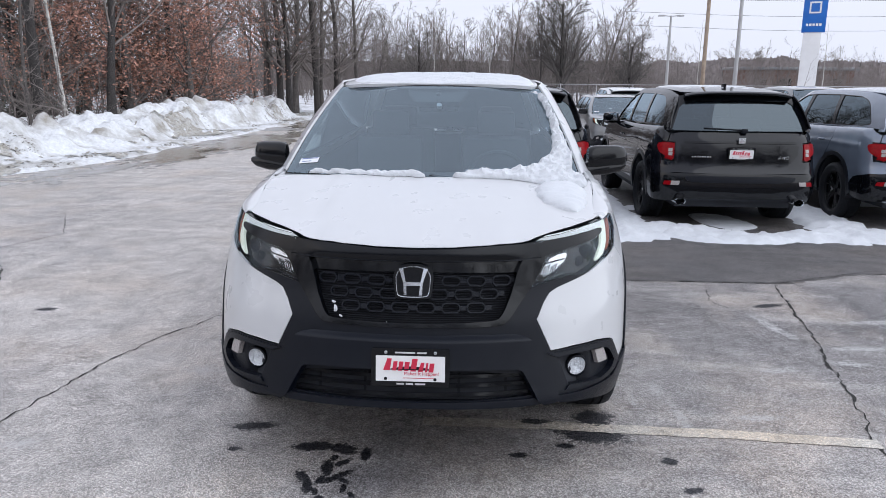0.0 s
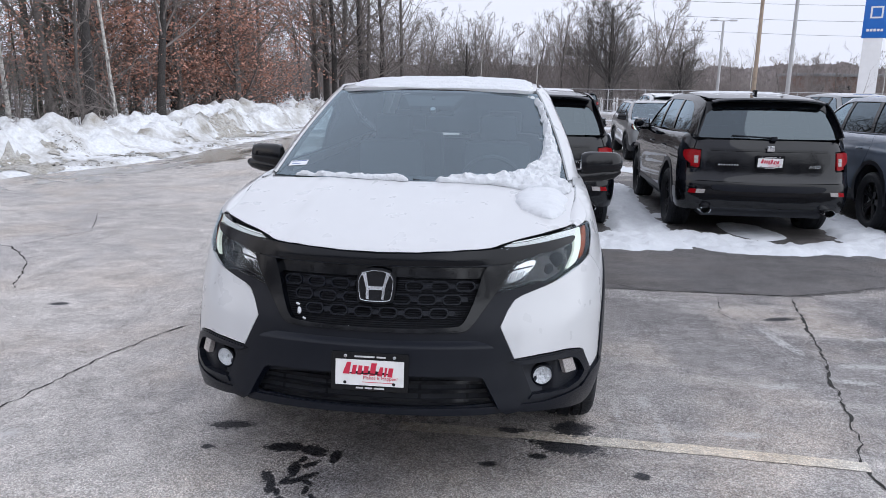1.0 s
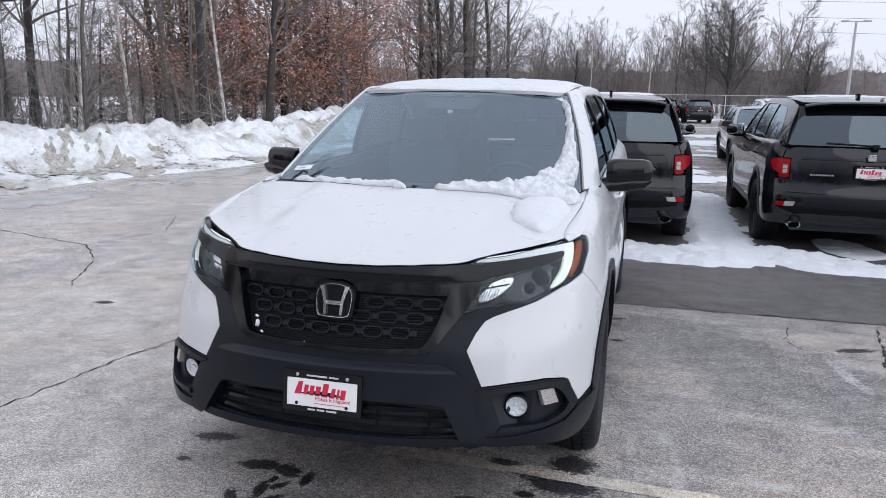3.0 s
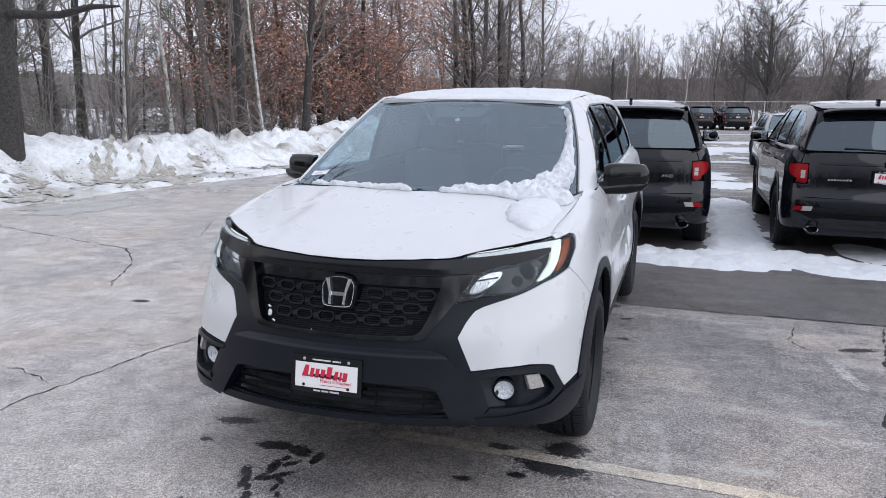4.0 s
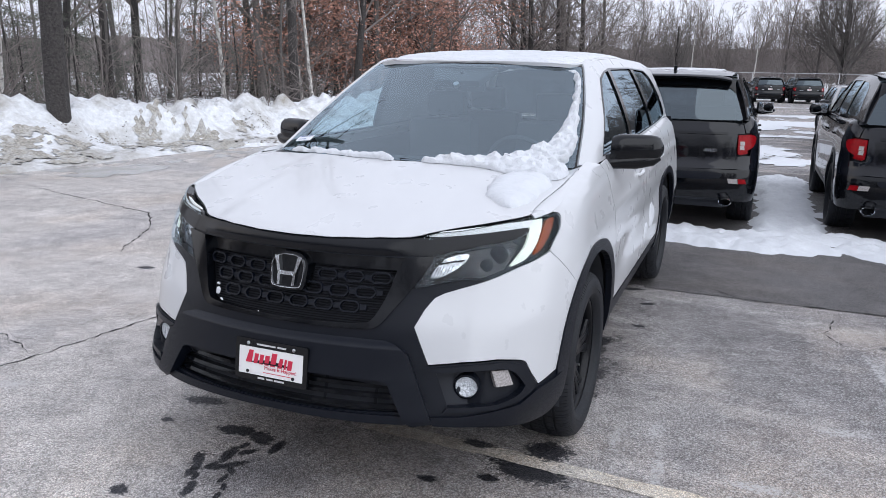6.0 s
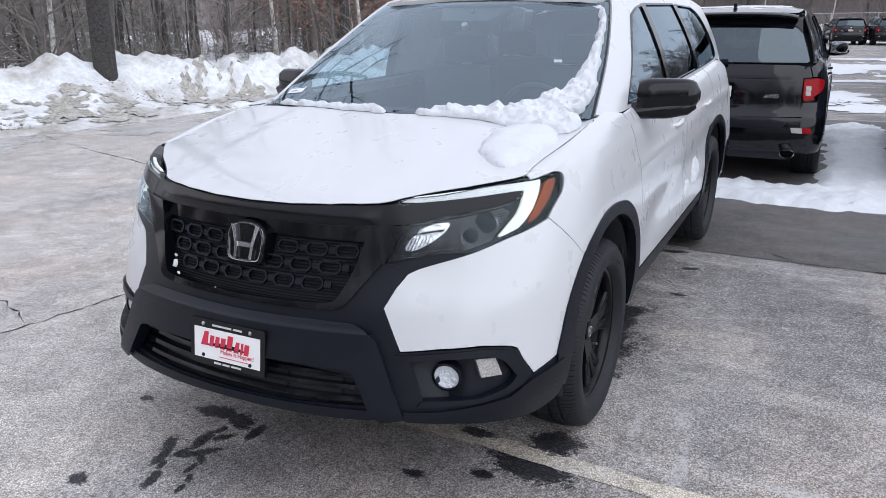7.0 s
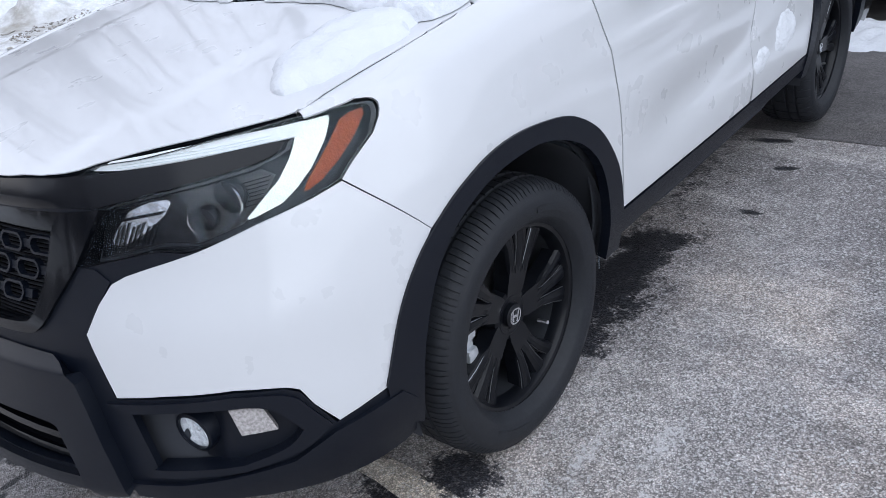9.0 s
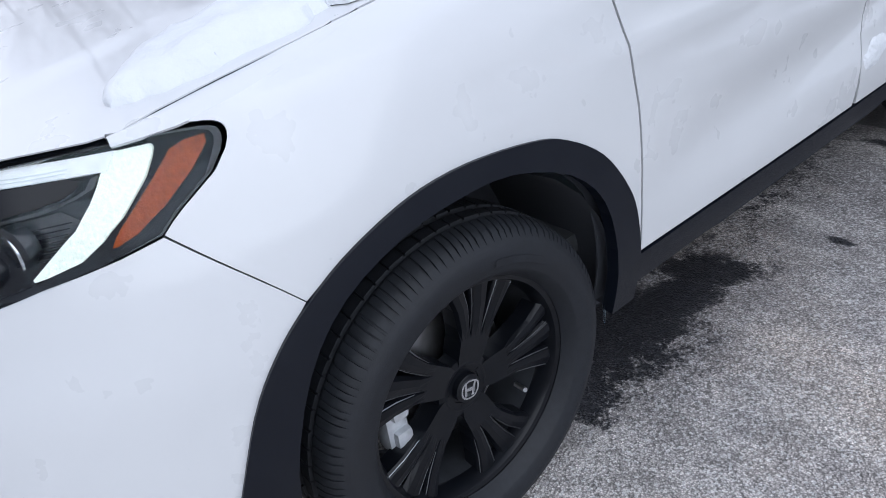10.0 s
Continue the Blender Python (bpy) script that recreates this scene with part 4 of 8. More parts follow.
    gl = [fx(*p) for p in guard] + [(-fx(*p)[0], *p[1:]) for p in guard[-2:0:-1]]
    panel("bumper_guard", [rounded(gl)], lambda q, z: shell(q, z) + Vector((0, -0.032 * ease((0.694 - z) / 0.022) * ease((z - 0.35) / 0.08), 0)), CLAD, car, 0.012, 0.04, 0.004)
    lip = [(0.0, 0.440, 1), (0.505, 0.440, 1), (0.55, 0.415, 1), (0.50, 0.408), (0.0, 0.416, 1)]
    lq = [fx(*p) for p in lip] + [(-fx(*p)[0], *p[1:]) for p in lip[-2:0:-1]]
    panel("chin_lip", [rounded(lq)], lambda q, z: shell(q, z) + Vector((0, -0.022, 0)), CLAD, car, 0.05, 0.05, 0.0)
    corner = [fx(0.60, 0.432, 1), fx(0.70, 0.428, 1), fx(0.86, 0.435, 1), fx(0.905, 0.47, 1), sy(-0.49, 0.49, 1), sy(-0.455, 0.45, 1), sy(-0.46, 0.35), fx(0.91, 0.328), fx(0.87, 0.338, 1), fx(0.74, 0.385, 1), fx(0.61, 0.402, 1)]
    panel("bumper_corner", [rounded(corner)], lambda q, z: shell(q, z), CLAD, car, 0.04, 0.03, 0.012, both=True)
    panel("intake_back", [[fx(-0.56, 0.58), fx(0.56, 0.58), fx(0.60, 0.42), fx(-0.60, 0.42)]], shell, DARK, car, 0.08, 0.005, -0.10)
    panel("splash_guard", [[(-0.58, -0.98), (-0.3, -1.05), (0.3, -1.05), (0.58, -0.98), (0.75, -0.5), (-0.75, -0.5)]], lambda x, y: Vector((x, y, 0.412 - 0.02 * (y + 1.05))), SHELL, car, 0, 0.006, 0.0)
    for z0, w in ((0.530, 0.455), (0.495, 0.475), (0.460, 0.49)):
        panel("intake_slat", [[fx(-w, z0 + 0.007), fx(w, z0 + 0.007), fx(w, z0 - 0.007), fx(-w, z0 - 0.007)]], shell, GLOSS, car, 0.08, 0.045, -0.012)
    for x0 in (-0.40, -0.2, 0.2, 0.40):
        panel("intake_bar", [[fx(x0 - 0.006, 0.545), fx(x0 + 0.006, 0.545), fx(x0 + 0.006, 0.445), fx(x0 - 0.006, 0.445)]], shell, CLAD, car, 0, 0.03, -0.05)
    # grille
    panel("grille_back", [[fx(-0.48, 0.97), fx(0.48, 0.97), fx(0.42, 0.70), fx(-0.42, 0.70)]], shell, DARK, car, 0.08, 0.005, -0.055)
    bar = [(x, hood_top(x, y).z - 0.007, 1) for x, y in ((0.0, -0.880), (0.16, -0.875), (0.30, -0.855), (0.40, -0.825), (0.452, -0.802))]
    bar += [(0.495, 1.047, 1), (0.56, 1.0505, 1), (0.572, 1.0, 1), (0.535, 0.988, 1), (0.40, 0.985, 1), (0.0, 0.984, 1)]
    bq = [fx(*p) for p in bar] + [(-fx(*p)[0], *p[1:]) for p in bar[-2:0:-1]]
    panel("grille_bar", [rounded(bq)], lambda q, z: shell(q, z) + Vector((0, -0.012 * math.sin(math.pi * min(max((z - 0.98) / 0.06, 0), 1)) * ease((0.50 - abs(q)) / 0.12), 0)), SATIN, car, 0.02, 0.03, 0.002,
          "satin black bar across the top of the grille")
    for s in (1, -1):
        rim_out = [(s * 0.552, 0.986, 1), (s * 0.448, 0.978, 1), (s * 0.428, 0.934, 1), (s * 0.400, 0.836, 1), (s * 0.368, 0.762), (s * 0.335, 0.742), (s * 0.0, 0.738, 1), (s * 0.0, 0.722, 1), (s * 0.35, 0.722), (s * 0.394, 0.741), (s * 0.432, 0.796, 1), (s * 0.488, 0.872, 1), (s * 0.528, 0.94, 1)]
        panel("grille_frame", [rounded([fx(*p) if p[0] else (0.0, *p[1:]) for p in rim_out])], shell, GLOSS, car, 0.04, 0.04, 0.008)
    upper = [(-0.485, 0.99, 1), (0.485, 0.99, 1), (0.455, 0.932, 1), (0.0, 0.938, 1), (-0.455, 0.932, 1)]
    panel("grille_upper", [[fx(p[0] or 1e-6, p[1]) for p in upper]], shell, GLOSS, car, 0.06, 0.01, -0.022)
    for row in range(3):
        z0 = 0.799 + row * 0.0515
        shift = 0.0 if row % 2 else 0.0525
        k = -5
        while k <= 5:
            x0 = k * 0.105 + shift
            k += 1
            limit = 0.340 + (z0 - 0.74) * 0.36
            if abs(x0) > limit or (abs(x0) < 0.085 and z0 > 0.83):
                continue
            hexa = [(-0.041, 0.0), (-0.036, 0.013), (-0.027, 0.0205), (0.027, 0.0205), (0.036, 0.013), (0.041, 0.0), (0.036, -0.013), (0.027, -0.0205), (-0.027, -0.0205), (-0.036, -0.013)]
            outer = [fx(x0 + a, z0 + b) for a, b in hexa]
            hole = [fx(x0 + a * 0.86, z0 + b * 0.74) for a, b in hexa]
            panel("grille_link", [outer, hole[::-1]], shell, CLAD, car, 0, 0.014, -0.012)
            panel("link_bridge", [[fx(x0 + 0.040, z0 + 0.009), fx(x0 + 0.065, z0 + 0.009), fx(x0 + 0.065, z0 - 0.009), fx(x0 + 0.040, z0 - 0.009)]], shell, CLAD, car, 0, 0.012, -0.016)
    for k in range(24):
        z0 = 0.735 + k * 0.0088
        w = 0.36 + (z0 - 0.735) * 0.42
        panel("grille_rib", [[fx(-w, z0 + 0.0016), fx(w, z0 + 0.0016), fx(w, z0 - 0.0016), fx(-w, z0 - 0.0016)]], shell, DARK, car, 0.09, 0.008, -0.042)
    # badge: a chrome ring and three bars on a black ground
    badge = lambda a, b, h: shell(a * 1.17, 0.905 + b) + Vector((0, -h, 0))
    bm = bmesh.new()
    outer = rounded([(-0.066, 0.058), (0.066, 0.058), (0.060, -0.052), (0.046, -0.066), (-0.046, -0.066), (-0.060, -0.052)])
    plate(bm, [(a * 1.13, b * 1.13) for a, b in outer], -0.05, 0.004, badge)
    ground = part("badge", bm, GLOSS, car, "chrome badge in a black rounded frame")
    bm = bmesh.new()
    for (a0, h0), (a1, h1) in (((1.0, 0.004), (0.985, 0.012)), ((0.985, 0.012), (0.950, 0.012)), ((0.950, 0.012), (0.932, 0.004))):
        ra = [bm.verts.new(badge(a * a0, b * a0, h0)) for a, b in outer]
        rb = [bm.verts.new(badge(a * a1, b * a1, h1)) for a, b in outer]
        for j in range(len(outer)):
            k = (j + 1) % len(outer)
            bm.faces.new((ra[j], ra[k], rb[k], rb[j]))
    part("badge_ring", bm, CHROME, ground)
    for s in (-1, 1):
        bm = bmesh.new()
        plate(bm, [(s * 0.022, -0.056), (s * 0.032, -0.056), (s * 0.034, -0.012), (s * 0.042, 0.018), (s * 0.053, 0.049), (s * 0.037, 0.049), (s * 0.029, 0.010), (s * 0.025, -0.012)], 0.004, 0.014, badge)
        part("badge_bar", bm, CHROME, ground)
    bm = bmesh.new()
    plate(bm, [(-0.024, -0.020), (0.024, -0.020), (0.026, -0.006), (-0.026, -0.006)], 0.004, 0.011, badge)
    part("badge_bar", bm, CHROME, ground)

    # fog lamp pockets
    lamp_y = shell(fx(0.702, 0.515)[0], 0.515).y

    def pocket(q, z):
        """The flat back of the lamp pocket, leaning forward at its foot."""
        p = shell(q, z)
        return Vector((p.x, max(lamp_y + 0.062 + 0.23 * (abs(p.x) - 0.70) + 0.22 * (z - 0.515), p.y + 0.034), p.z))
    panel("fog_pocket", [rounded([fx(x * 1.0 + (0.01 if x > 0.75 else -0.02), z + (0.008 if z > 0.52 else -0.01)) for x, z, *_ in fog], 1)], pocket, CLAD, car, 0.03, 0.005, 0.0, both=True)
    frame_fog = [(0.556, 0.602, 1), (0.70, 0.607, 1), (0.79, 0.606, 1), (0.85, 0.592), (0.870, 0.572, 1), (0.903, 0.49, 1), (0.878, 0.452), (0.80, 0.438, 1), (0.64, 0.446, 1), (0.652, 0.463, 1),
                 (0.80, 0.454, 1), (0.860, 0.470), (0.874, 0.50, 1), (0.840, 0.568), (0.80, 0.582, 1), (0.70, 0.587, 1), (0.60, 0.584, 1)]
    panel("fog_bezel", [rounded([fx(*p) for p in frame_fog])], shell, CLAD, car, 0.04, 0.05, 0.009, both=True)
    for s in (-1, 1):
        spot = shell(fx(0.702, 0.515)[0], 0.515)
        c = Vector((s * (spot.x - 0.006), spot.y + 0.040, spot.z + 0.003))
        n = Vector((s * 0.22, -1, 0)).normalized()
        m = Matrix.Translation(c) @ n.to_track_quat("Z", "Y").to_matrix().to_4x4()
        bm = bmesh.new()
        lathe(bm, [(-0.05, 0.0), (-0.05, 0.05), (0.006, 0.048), (0.008, 0.041), (-0.002, 0.040)], 28, "z")
        bmesh.ops.transform(bm, matrix=m, verts=bm.verts[:])
        lamp = part("fog_lamp", bm, CLAD, car, "round clear fog lamp")
        bm = bmesh.new()
        lathe(bm, [(-0.010, 0.0), (-0.009, 0.012), (-0.004, 0.03), (0.002, 0.043)], 28, "z")
        box(bm, (0, 0.004, -0.005), (0.016, 0.012, 0.006), 0.003)
        for k in (-1, 1):
            box(bm, (k * 0.022, 0, -0.004), (0.003, 0.046, 0.004), 0.001)
        bmesh.ops.transform(bm, matrix=m, verts=bm.verts[:])
        part("fog_reflector", bm, BRIGHT, lamp)
        bm = bmesh.new()
        lathe(bm, [(0.001, 0.041), (0.006, 0.030), (0.009, 0.015), (0.010, 0.001)], 28, "z")
        bmesh.ops.transform(bm, matrix=m, verts=bm.verts[:])
        part("fog_lens", bm, LENS, lamp)
    panel("marker_lamp", [rounded([fx(0.780, 0.576, 1), fx(0.826, 0.572, 1), fx(0.846, 0.512, 1), fx(0.798, 0.516, 1)], 1)], shell, CLEARLAMP, car, 0.02, 0.03, -0.003,
          "clear ribbed marker lamp", both=True)

    # headlamps
    lamp = [(0.498, 1.0472, 1), (0.524, 1.0650), (0.615, 1.0715, 1), (0.721, 1.0882, 1), (0.813, 1.0985, 1), (0.850, 1.0990, 1), (0.8850, 1.0975), (0.8965, 1.0800), (0.9035, 1.036, 1), (0.892, 0.9722, 1), (0.850, 0.9442, 1), (0.760, 0.9048, 1),
            (0.710, 0.8968), (0.655, 0.9049), (0.560, 0.8858, 1), (0.490, 0.8698, 1), (0.508, 0.9200, 1), (0.539, 0.9854, 1)]
    backs = lamp_piece("headlamp", lamp, DARK, car, -0.055, 0.01, "swept headlamp with a lit white daytime strip", round_by=2)
    for s, bk in zip((1, -1), backs):
        def piece(name, pts, mat, lift, thick=0.006, label="", step=0.03, rb=1):
            return part(name, panel_mesh(name, [rounded([fx(*p) for p in pts], rb)], shell, step, thick, lift, s < 0), mat, bk, label)
        rim = [(0.692 + (p[0] - 0.692) * 0.988, 0.985 + (p[1] - 0.985) * 0.982) for p in rounded(lamp)]
        rim_mesh = panel_mesh("lamp_rim", [rounded([fx(*p) for p in lamp], 2), [fx(*p) for p in rim][::-1]], shell, 0.04, 0.05, -0.002, s < 0)
        part("lamp_rim", rim_mesh, GLOSS, bk)
        piece("daytime_strip", [(0.826, 1.0904, 1), (0.854, 1.0912, 1), (0.858, 1.0844), (0.862, 1.0509, 1), (0.860, 1.0059, 1), (0.851, 0.9780, 1), (0.837, 0.9564, 1), (0.799, 0.9381), (0.796, 0.9431, 1), (0.814, 0.9738, 1), (0.827, 0.9992, 1), (0.831, 1.0320, 1), (0.828, 1.0644, 1)], DRL, -0.014, 0.012,
              "lit white daytime running light")
        piece("daytime_bar", [(0.519, 1.0556, 1), (0.558, 1.0718, 1), (0.668, 1.0839, 1), (0.765, 1.0905, 1), (0.831, 1.0910, 1), (0.832, 1.0677, 1), (0.760, 1.0677, 1), (0.661, 1.0611, 1), (0.568, 1.0551, 1)], DRL_DIM, -0.011, 0.012,
              "pale lit upper light bar")
        for j in range(3):
            piece("light_rib", [(0.57 + 0.01 * j, 1.0575 + 0.005 * j, 1), (0.65, 1.0625 + 0.005 * j, 1), (0.80, 1.0675 + 0.005 * j, 1), (0.80, 1.0690 + 0.005 * j, 1), (0.65, 1.0640 + 0.005 * j, 1), (0.57 + 0.01 * j, 1.0590 + 0.005 * j, 1)],
                  LIGHTRIB, -0.0095, 0.003, rb=0)
        piece("lamp_brow", [(0.505, 1.0380, 1), (0.568, 1.0510, 1), (0.661, 1.0574, 1), (0.764, 1.0634, 1), (0.818, 1.0654), (0.818, 1.0460), (0.790, 1.0347, 1), (0.654, 1.0118, 1), (0.562, 0.9927, 1), (0.531, 0.9844, 1)], SATIN, 0.003, 0.03)
        piece("brow_trim", [(0.536, 0.9844, 1), (0.561, 0.9911, 1), (0.654, 1.0103, 1), (0.789, 1.0326, 1), (0.822, 1.0461), (0.822, 1.0622, 1), (0.827, 1.0644, 1), (0.827, 1.0440), (0.789, 1.0287, 1), (0.653, 1.0066, 1), (0.561, 0.9875, 1), (0.536, 0.9808, 1)], LAMPGREY, -0.012, 0.012)
        piece("amber_reflector", [(0.888, 1.0889), (0.890, 1.0378, 1), (0.886, 1.0082, 1), (0.875, 0.9791, 1), (0.859, 0.9636), (0.860, 0.9791, 1), (0.866, 1.0180, 1), (0.868, 1.0531, 1), (0.869, 1.0788, 1), (0.876, 1.0862, 1)], AMBER, -0.016, 0.012, "amber side reflector")
        piece("lamp_bezel", [(0.521, 0.9752, 1), (0.561, 0.9855, 1), (0.664, 1.0077, 1), (0.799, 1.0305, 1), (0.821, 1.0133, 1), (0.817, 0.9863, 1), (0.790, 0.9320, 1), (0.720, 0.9058, 1), (0.660, 0.9119, 1), (0.505, 0.8819, 1)], LAMPGREY, -0.045, 0.006)
        piece("reflector_bowl", [(0.671, 0.9982), (0.659, 0.9683, 1), (0.628, 0.9400, 1), (0.584, 0.9149, 1), (0.553, 0.9069), (0.544, 0.9179, 1), (0.558, 0.9440, 1), (0.586, 0.9784, 1), (0.628, 0.9949, 1)], REFLECTOR, -0.036, 0.01, "bright faceted high beam reflector")
        for j in range(9):
            x0 = 0.548 + 0.0105 * j
            piece("reflector_rib", [(x0, 0.902 + 0.001 * j, 1), (x0 + 0.0016, 0.902 + 0.001 * j, 1), (x0 + 0.018, 0.948 + 0.004 * (j % 3), 1), (x0 + 0.0162, 0.948 + 0.004 * (j % 3), 1)], LAMPGREY, -0.031, 0.004, step=0, rb=0)
        piece("reflector_step", [(0.568, 0.9571, 1), (0.653, 0.9693, 1), (0.654, 0.9754, 1), (0.570, 0.9632, 1)], LAMPGREY, -0.030, 0.006, step=0, rb=0)
        for x0, z0, rad in ((0.742, 0.974, 0.035), (0.709, 0.939, 0.025)):
            pt = shell(fx(x0, z0)[0], z0)
            c = Vector((s * pt.x, pt.y + 0.040, pt.z))
            m = Matrix.Translation(c) @ Vector((s * 0.35, -1, 0)).normalized().to_track_quat("Z", "Y").to_matrix().to_4x4()
            bm = bmesh.new()
            lathe(bm, [(-0.03, rad), (-0.010, rad), (-0.008, rad * 0.96), (-0.006, rad * 0.8), (-0.0045, rad * 0.4), (-0.004, 0.001)], 28, "z")
            bmesh.ops.transform(bm, matrix=m, verts=bm.verts[:])
            part("projector_lens", bm, SMOKED, bk, "dark glassy projector lens")
            bm = bmesh.new()
            for a0, a1 in ((-0.75, 0.75),) if rad > 0.03 else ((2.5, 4.0),):
                tube(bm, [m @ Vector((rad * 1.15 * math.cos(a0 + (a1 - a0) * k / 12), rad * 1.15 * math.sin(a0 + (a1 - a0) * k / 12), 0.006)) for k in range(13)], [0.0026 * math.sin(math.pi * (k + 0.5) / 13) ** 0.5 for k in range(13)], 6)
            part("projector_ring", bm, CHROME, bk)
        for j in range(7):
            z0 = 0.958 + j * 0.008
            piece("lamp_rib", [(0.765, z0, 1), (0.815, z0 + 0.006, 1), (0.815, z0 + 0.008, 1), (0.765, z0 + 0.002, 1)], CLAD, -0.040, 0.004, step=0, rb=0)
        part("headlamp_lens", panel_mesh("headlamp_lens", [rounded([fx(*p) for p in lamp], 2)], shell, 0.02, 0.0, 0.002, s < 0), LENS, bk, "clear headlamp cover")

    panel("lamp_filler", [[fx(0.478, 0.872), fx(0.49, 0.868), fx(0.56, 0.884), fx(0.655, 0.903), fx(0.71, 0.895), fx(0.76, 0.903), fx(0.75, 0.898), fx(0.70, 0.884), fx(0.645, 0.866), fx(0.60, 0.850), fx(0.555, 0.828), fx(0.53, 0.84)]],
          shell, CLAD, car, 0.04, 0.02, -0.004, both=True)

    # arch flares, sill, mirrors
    fl = [sy(y, z, 1) for y, z in ARCH_F] + [sy(0.497, 0.36, 1)] + [sy(y, z, 1) for y, z in ARCH_IN[::-1]] + [sy(-0.52, 0.42, 1)]
    panel("arch_flare", [rounded(fl)], shell, CLAD, car, 0.05, 0.03, 0.008, both=True)
    fr = [sy(y, z, 1) for y, z in ARCH_R_F] + [sy(REAR + 0.53, 0.42, 1)] + [sy(y, z, 1) for y, z in ARCH_R_IN[::-1]] + [sy(REAR - 0.51, 0.37, 1)]
    panel("arch_flare", [rounded(fr)], shell, CLAD, car, 0.05, 0.03, 0.008, both=True)
    sill = [sy(0.50, 0.488, 1), sy(1.4, 0.476, 1), sy(2.318, 0.476, 1), sy(2.312, 0.41, 1), sy(1.4, 0.400, 1), sy(0.5, 0.405, 1)]
    panel("sill", [sill], lambda q, z: shell(q, z) + Vector((0, 0, 0)), CLAD, car, 0.06, 0.03, 0.002, both=True)
    for s in (-1, 1):
        bm = bmesh.new()
        rows = []
        for u in range(13):
            v = u / 12
            x = 0.912 + (0.246 if s > 0 else 0.215) * v
            end = max(0.0, 1 - (2 * abs(v - 0.46) / 1.08) ** 5) ** 0.5
            hz = (0.090 - 0.016 * v) * (0.30 + 0.70 * end)
            hy = (0.064 - 0.010 * v) * (0.35 + 0.65 * end)
            row = []
            for k in range(20):
                t = 2 * math.pi * k / 20
                cy, cz = math.copysign(abs(math.cos(t)) ** 0.85, math.cos(t)), math.copysign(abs(math.sin(t)) ** 0.8, math.sin(t))
                row.append(bm.verts.new((s * x, 0.655 + 0.06 * v + hy * cy, 1.252 - 0.012 * (1 - v) + hz * cz * (1.0 if cz > 0 else 0.90 - 0.1 * v))))
            rows.append(row)
        for ra, rb in zip(rows, rows[1:]):
            for k in range(20):
                bm.faces.new((ra[k], ra[(k + 1) % 20], rb[(k + 1) % 20], rb[k]))
        bm.faces.new(rows[0])
        bm.faces.new(rows[-1][::-1])
        mir = part("door_mirror", bm, GLOSS, car, "gloss black door mirror")
        bm = bmesh.new()
        tube(bm, [(s * 0.86, 0.62, 1.185), (s * 0.92, 0.65, 1.195), (s * 0.99, 0.668, 1.215)], [0.040, 0.036, 0.030], 10)
        part("mirror_foot", bm, GLOSS, mir)
        bm = bmesh.new()
        tube(bm, [(s * 0.865, 0.60, 1.178), (s * 0.94, 0.635, 1.186), (s * 1.03, 0.665, 1.194), (s * 1.11, 0.69, 1.205), (s * 1.145, 0.70, 1.215)], [0.022, 0.034, 0.040, 0.034, 0.016], 12)
        part("mirror_base", bm, GLOSS, mir)
        bm = bmesh.new()
        box(bm, (s * 1.03, 0.735, 1.255), (0.19, 0.006, 0.13), 0.002)
        part("mirror_glass", bm, CHROME, mir, "mirror glass")

    # ---- tail ----
    gate = [(0.0, 1.195, 1), (0.70, 1.185, 1), (0.80, 1.165, 1), (0.83, 1.076, 1), (0.756, 1.072, 1), (0.757, 0.93, 1), (0.760, 0.845, 1), (0.80, 0.838, 1), (0.78, 0.715, 1), (0.0, 0.70, 1)]
    gq2 = [rx(p[0] or 1e-6, *p[1:]) for p in gate]
    gm = gq2 + [(2 * Q3 - p[0], *p[1:]) for p in gq2[-2:0:-1]]

    def tail_shell(q, z):
        p = shell(min(q, 2 * Q3 - q), z)
        return Vector((p.x if q <= Q3 else -p.x, p.y, p.z))
    panel("tailgate", [rounded(gm, 1)], tail_shell, P, car, 0.06, 0.01, 0.0)
    rec = [rx(0.70, 1.045, 1), rx(0.69, 0.93, 1), rx(0.60, 0.815), (2 * Q3 - rx(0.60, 0.815)[0], 0.815), (2 * Q3 - rx(0.69, 0.93)[0], 0.93, 1), (2 * Q3 - rx(0.70, 1.045)[0], 1.045, 1)]
    panel("plate_recess", [rounded(rec, 1)], tail_shell, GLOSS, car, 0.1, 0.01, 0.004)
    strip = [rx(0.66, 1.085), rx(0.66, 1.06), (2 * Q3 - rx(0.66, 1.06)[0], 1.06), (2 * Q3 - rx(0.66, 1.085)[0], 1.085)]
    panel("tail_strip", [strip], tail_shell, GLOSS, car, 0.1, 0.02, 0.014)
    lamp_r = [rx(0.764, 1.056, 1), rx(0.85, 1.064, 1), sy(3.64, 1.064), sy(3.56, 1.045), sy(3.62, 0.95), sy(3.70, 0.900, 1), rx(0.87, 0.874, 1), rx(0.776, 0.850), rx(0.770, 0.93, 1)]
    backs = panel("tail_lamp", [rounded(lamp_r, 1)], shell, TAILRED, car, 0.04, 0.03, 0.010, "red tail lamp with a pale inset", both=True)
    for s, bk in zip((1, -1), backs):
        for z0 in (0.905, 0.950):
            me = panel_mesh("lamp_inset", [rounded([rx(0.785, z0 + 0.044, 1), rx(0.826, z0 + 0.044, 1), rx(0.832, z0 + 0.004, 1), rx(0.790, z0 + 0.004, 1)], 0)], shell, 0, 0.012, 0.014, s < 0)
            part("lamp_inset", me, CLEARLAMP, bk, "pale reversing lamp inset")
    bump_r = [(1e-6, 0.700, 1), (0.78, 0.705, 1), (0.93, 0.70, 1)]
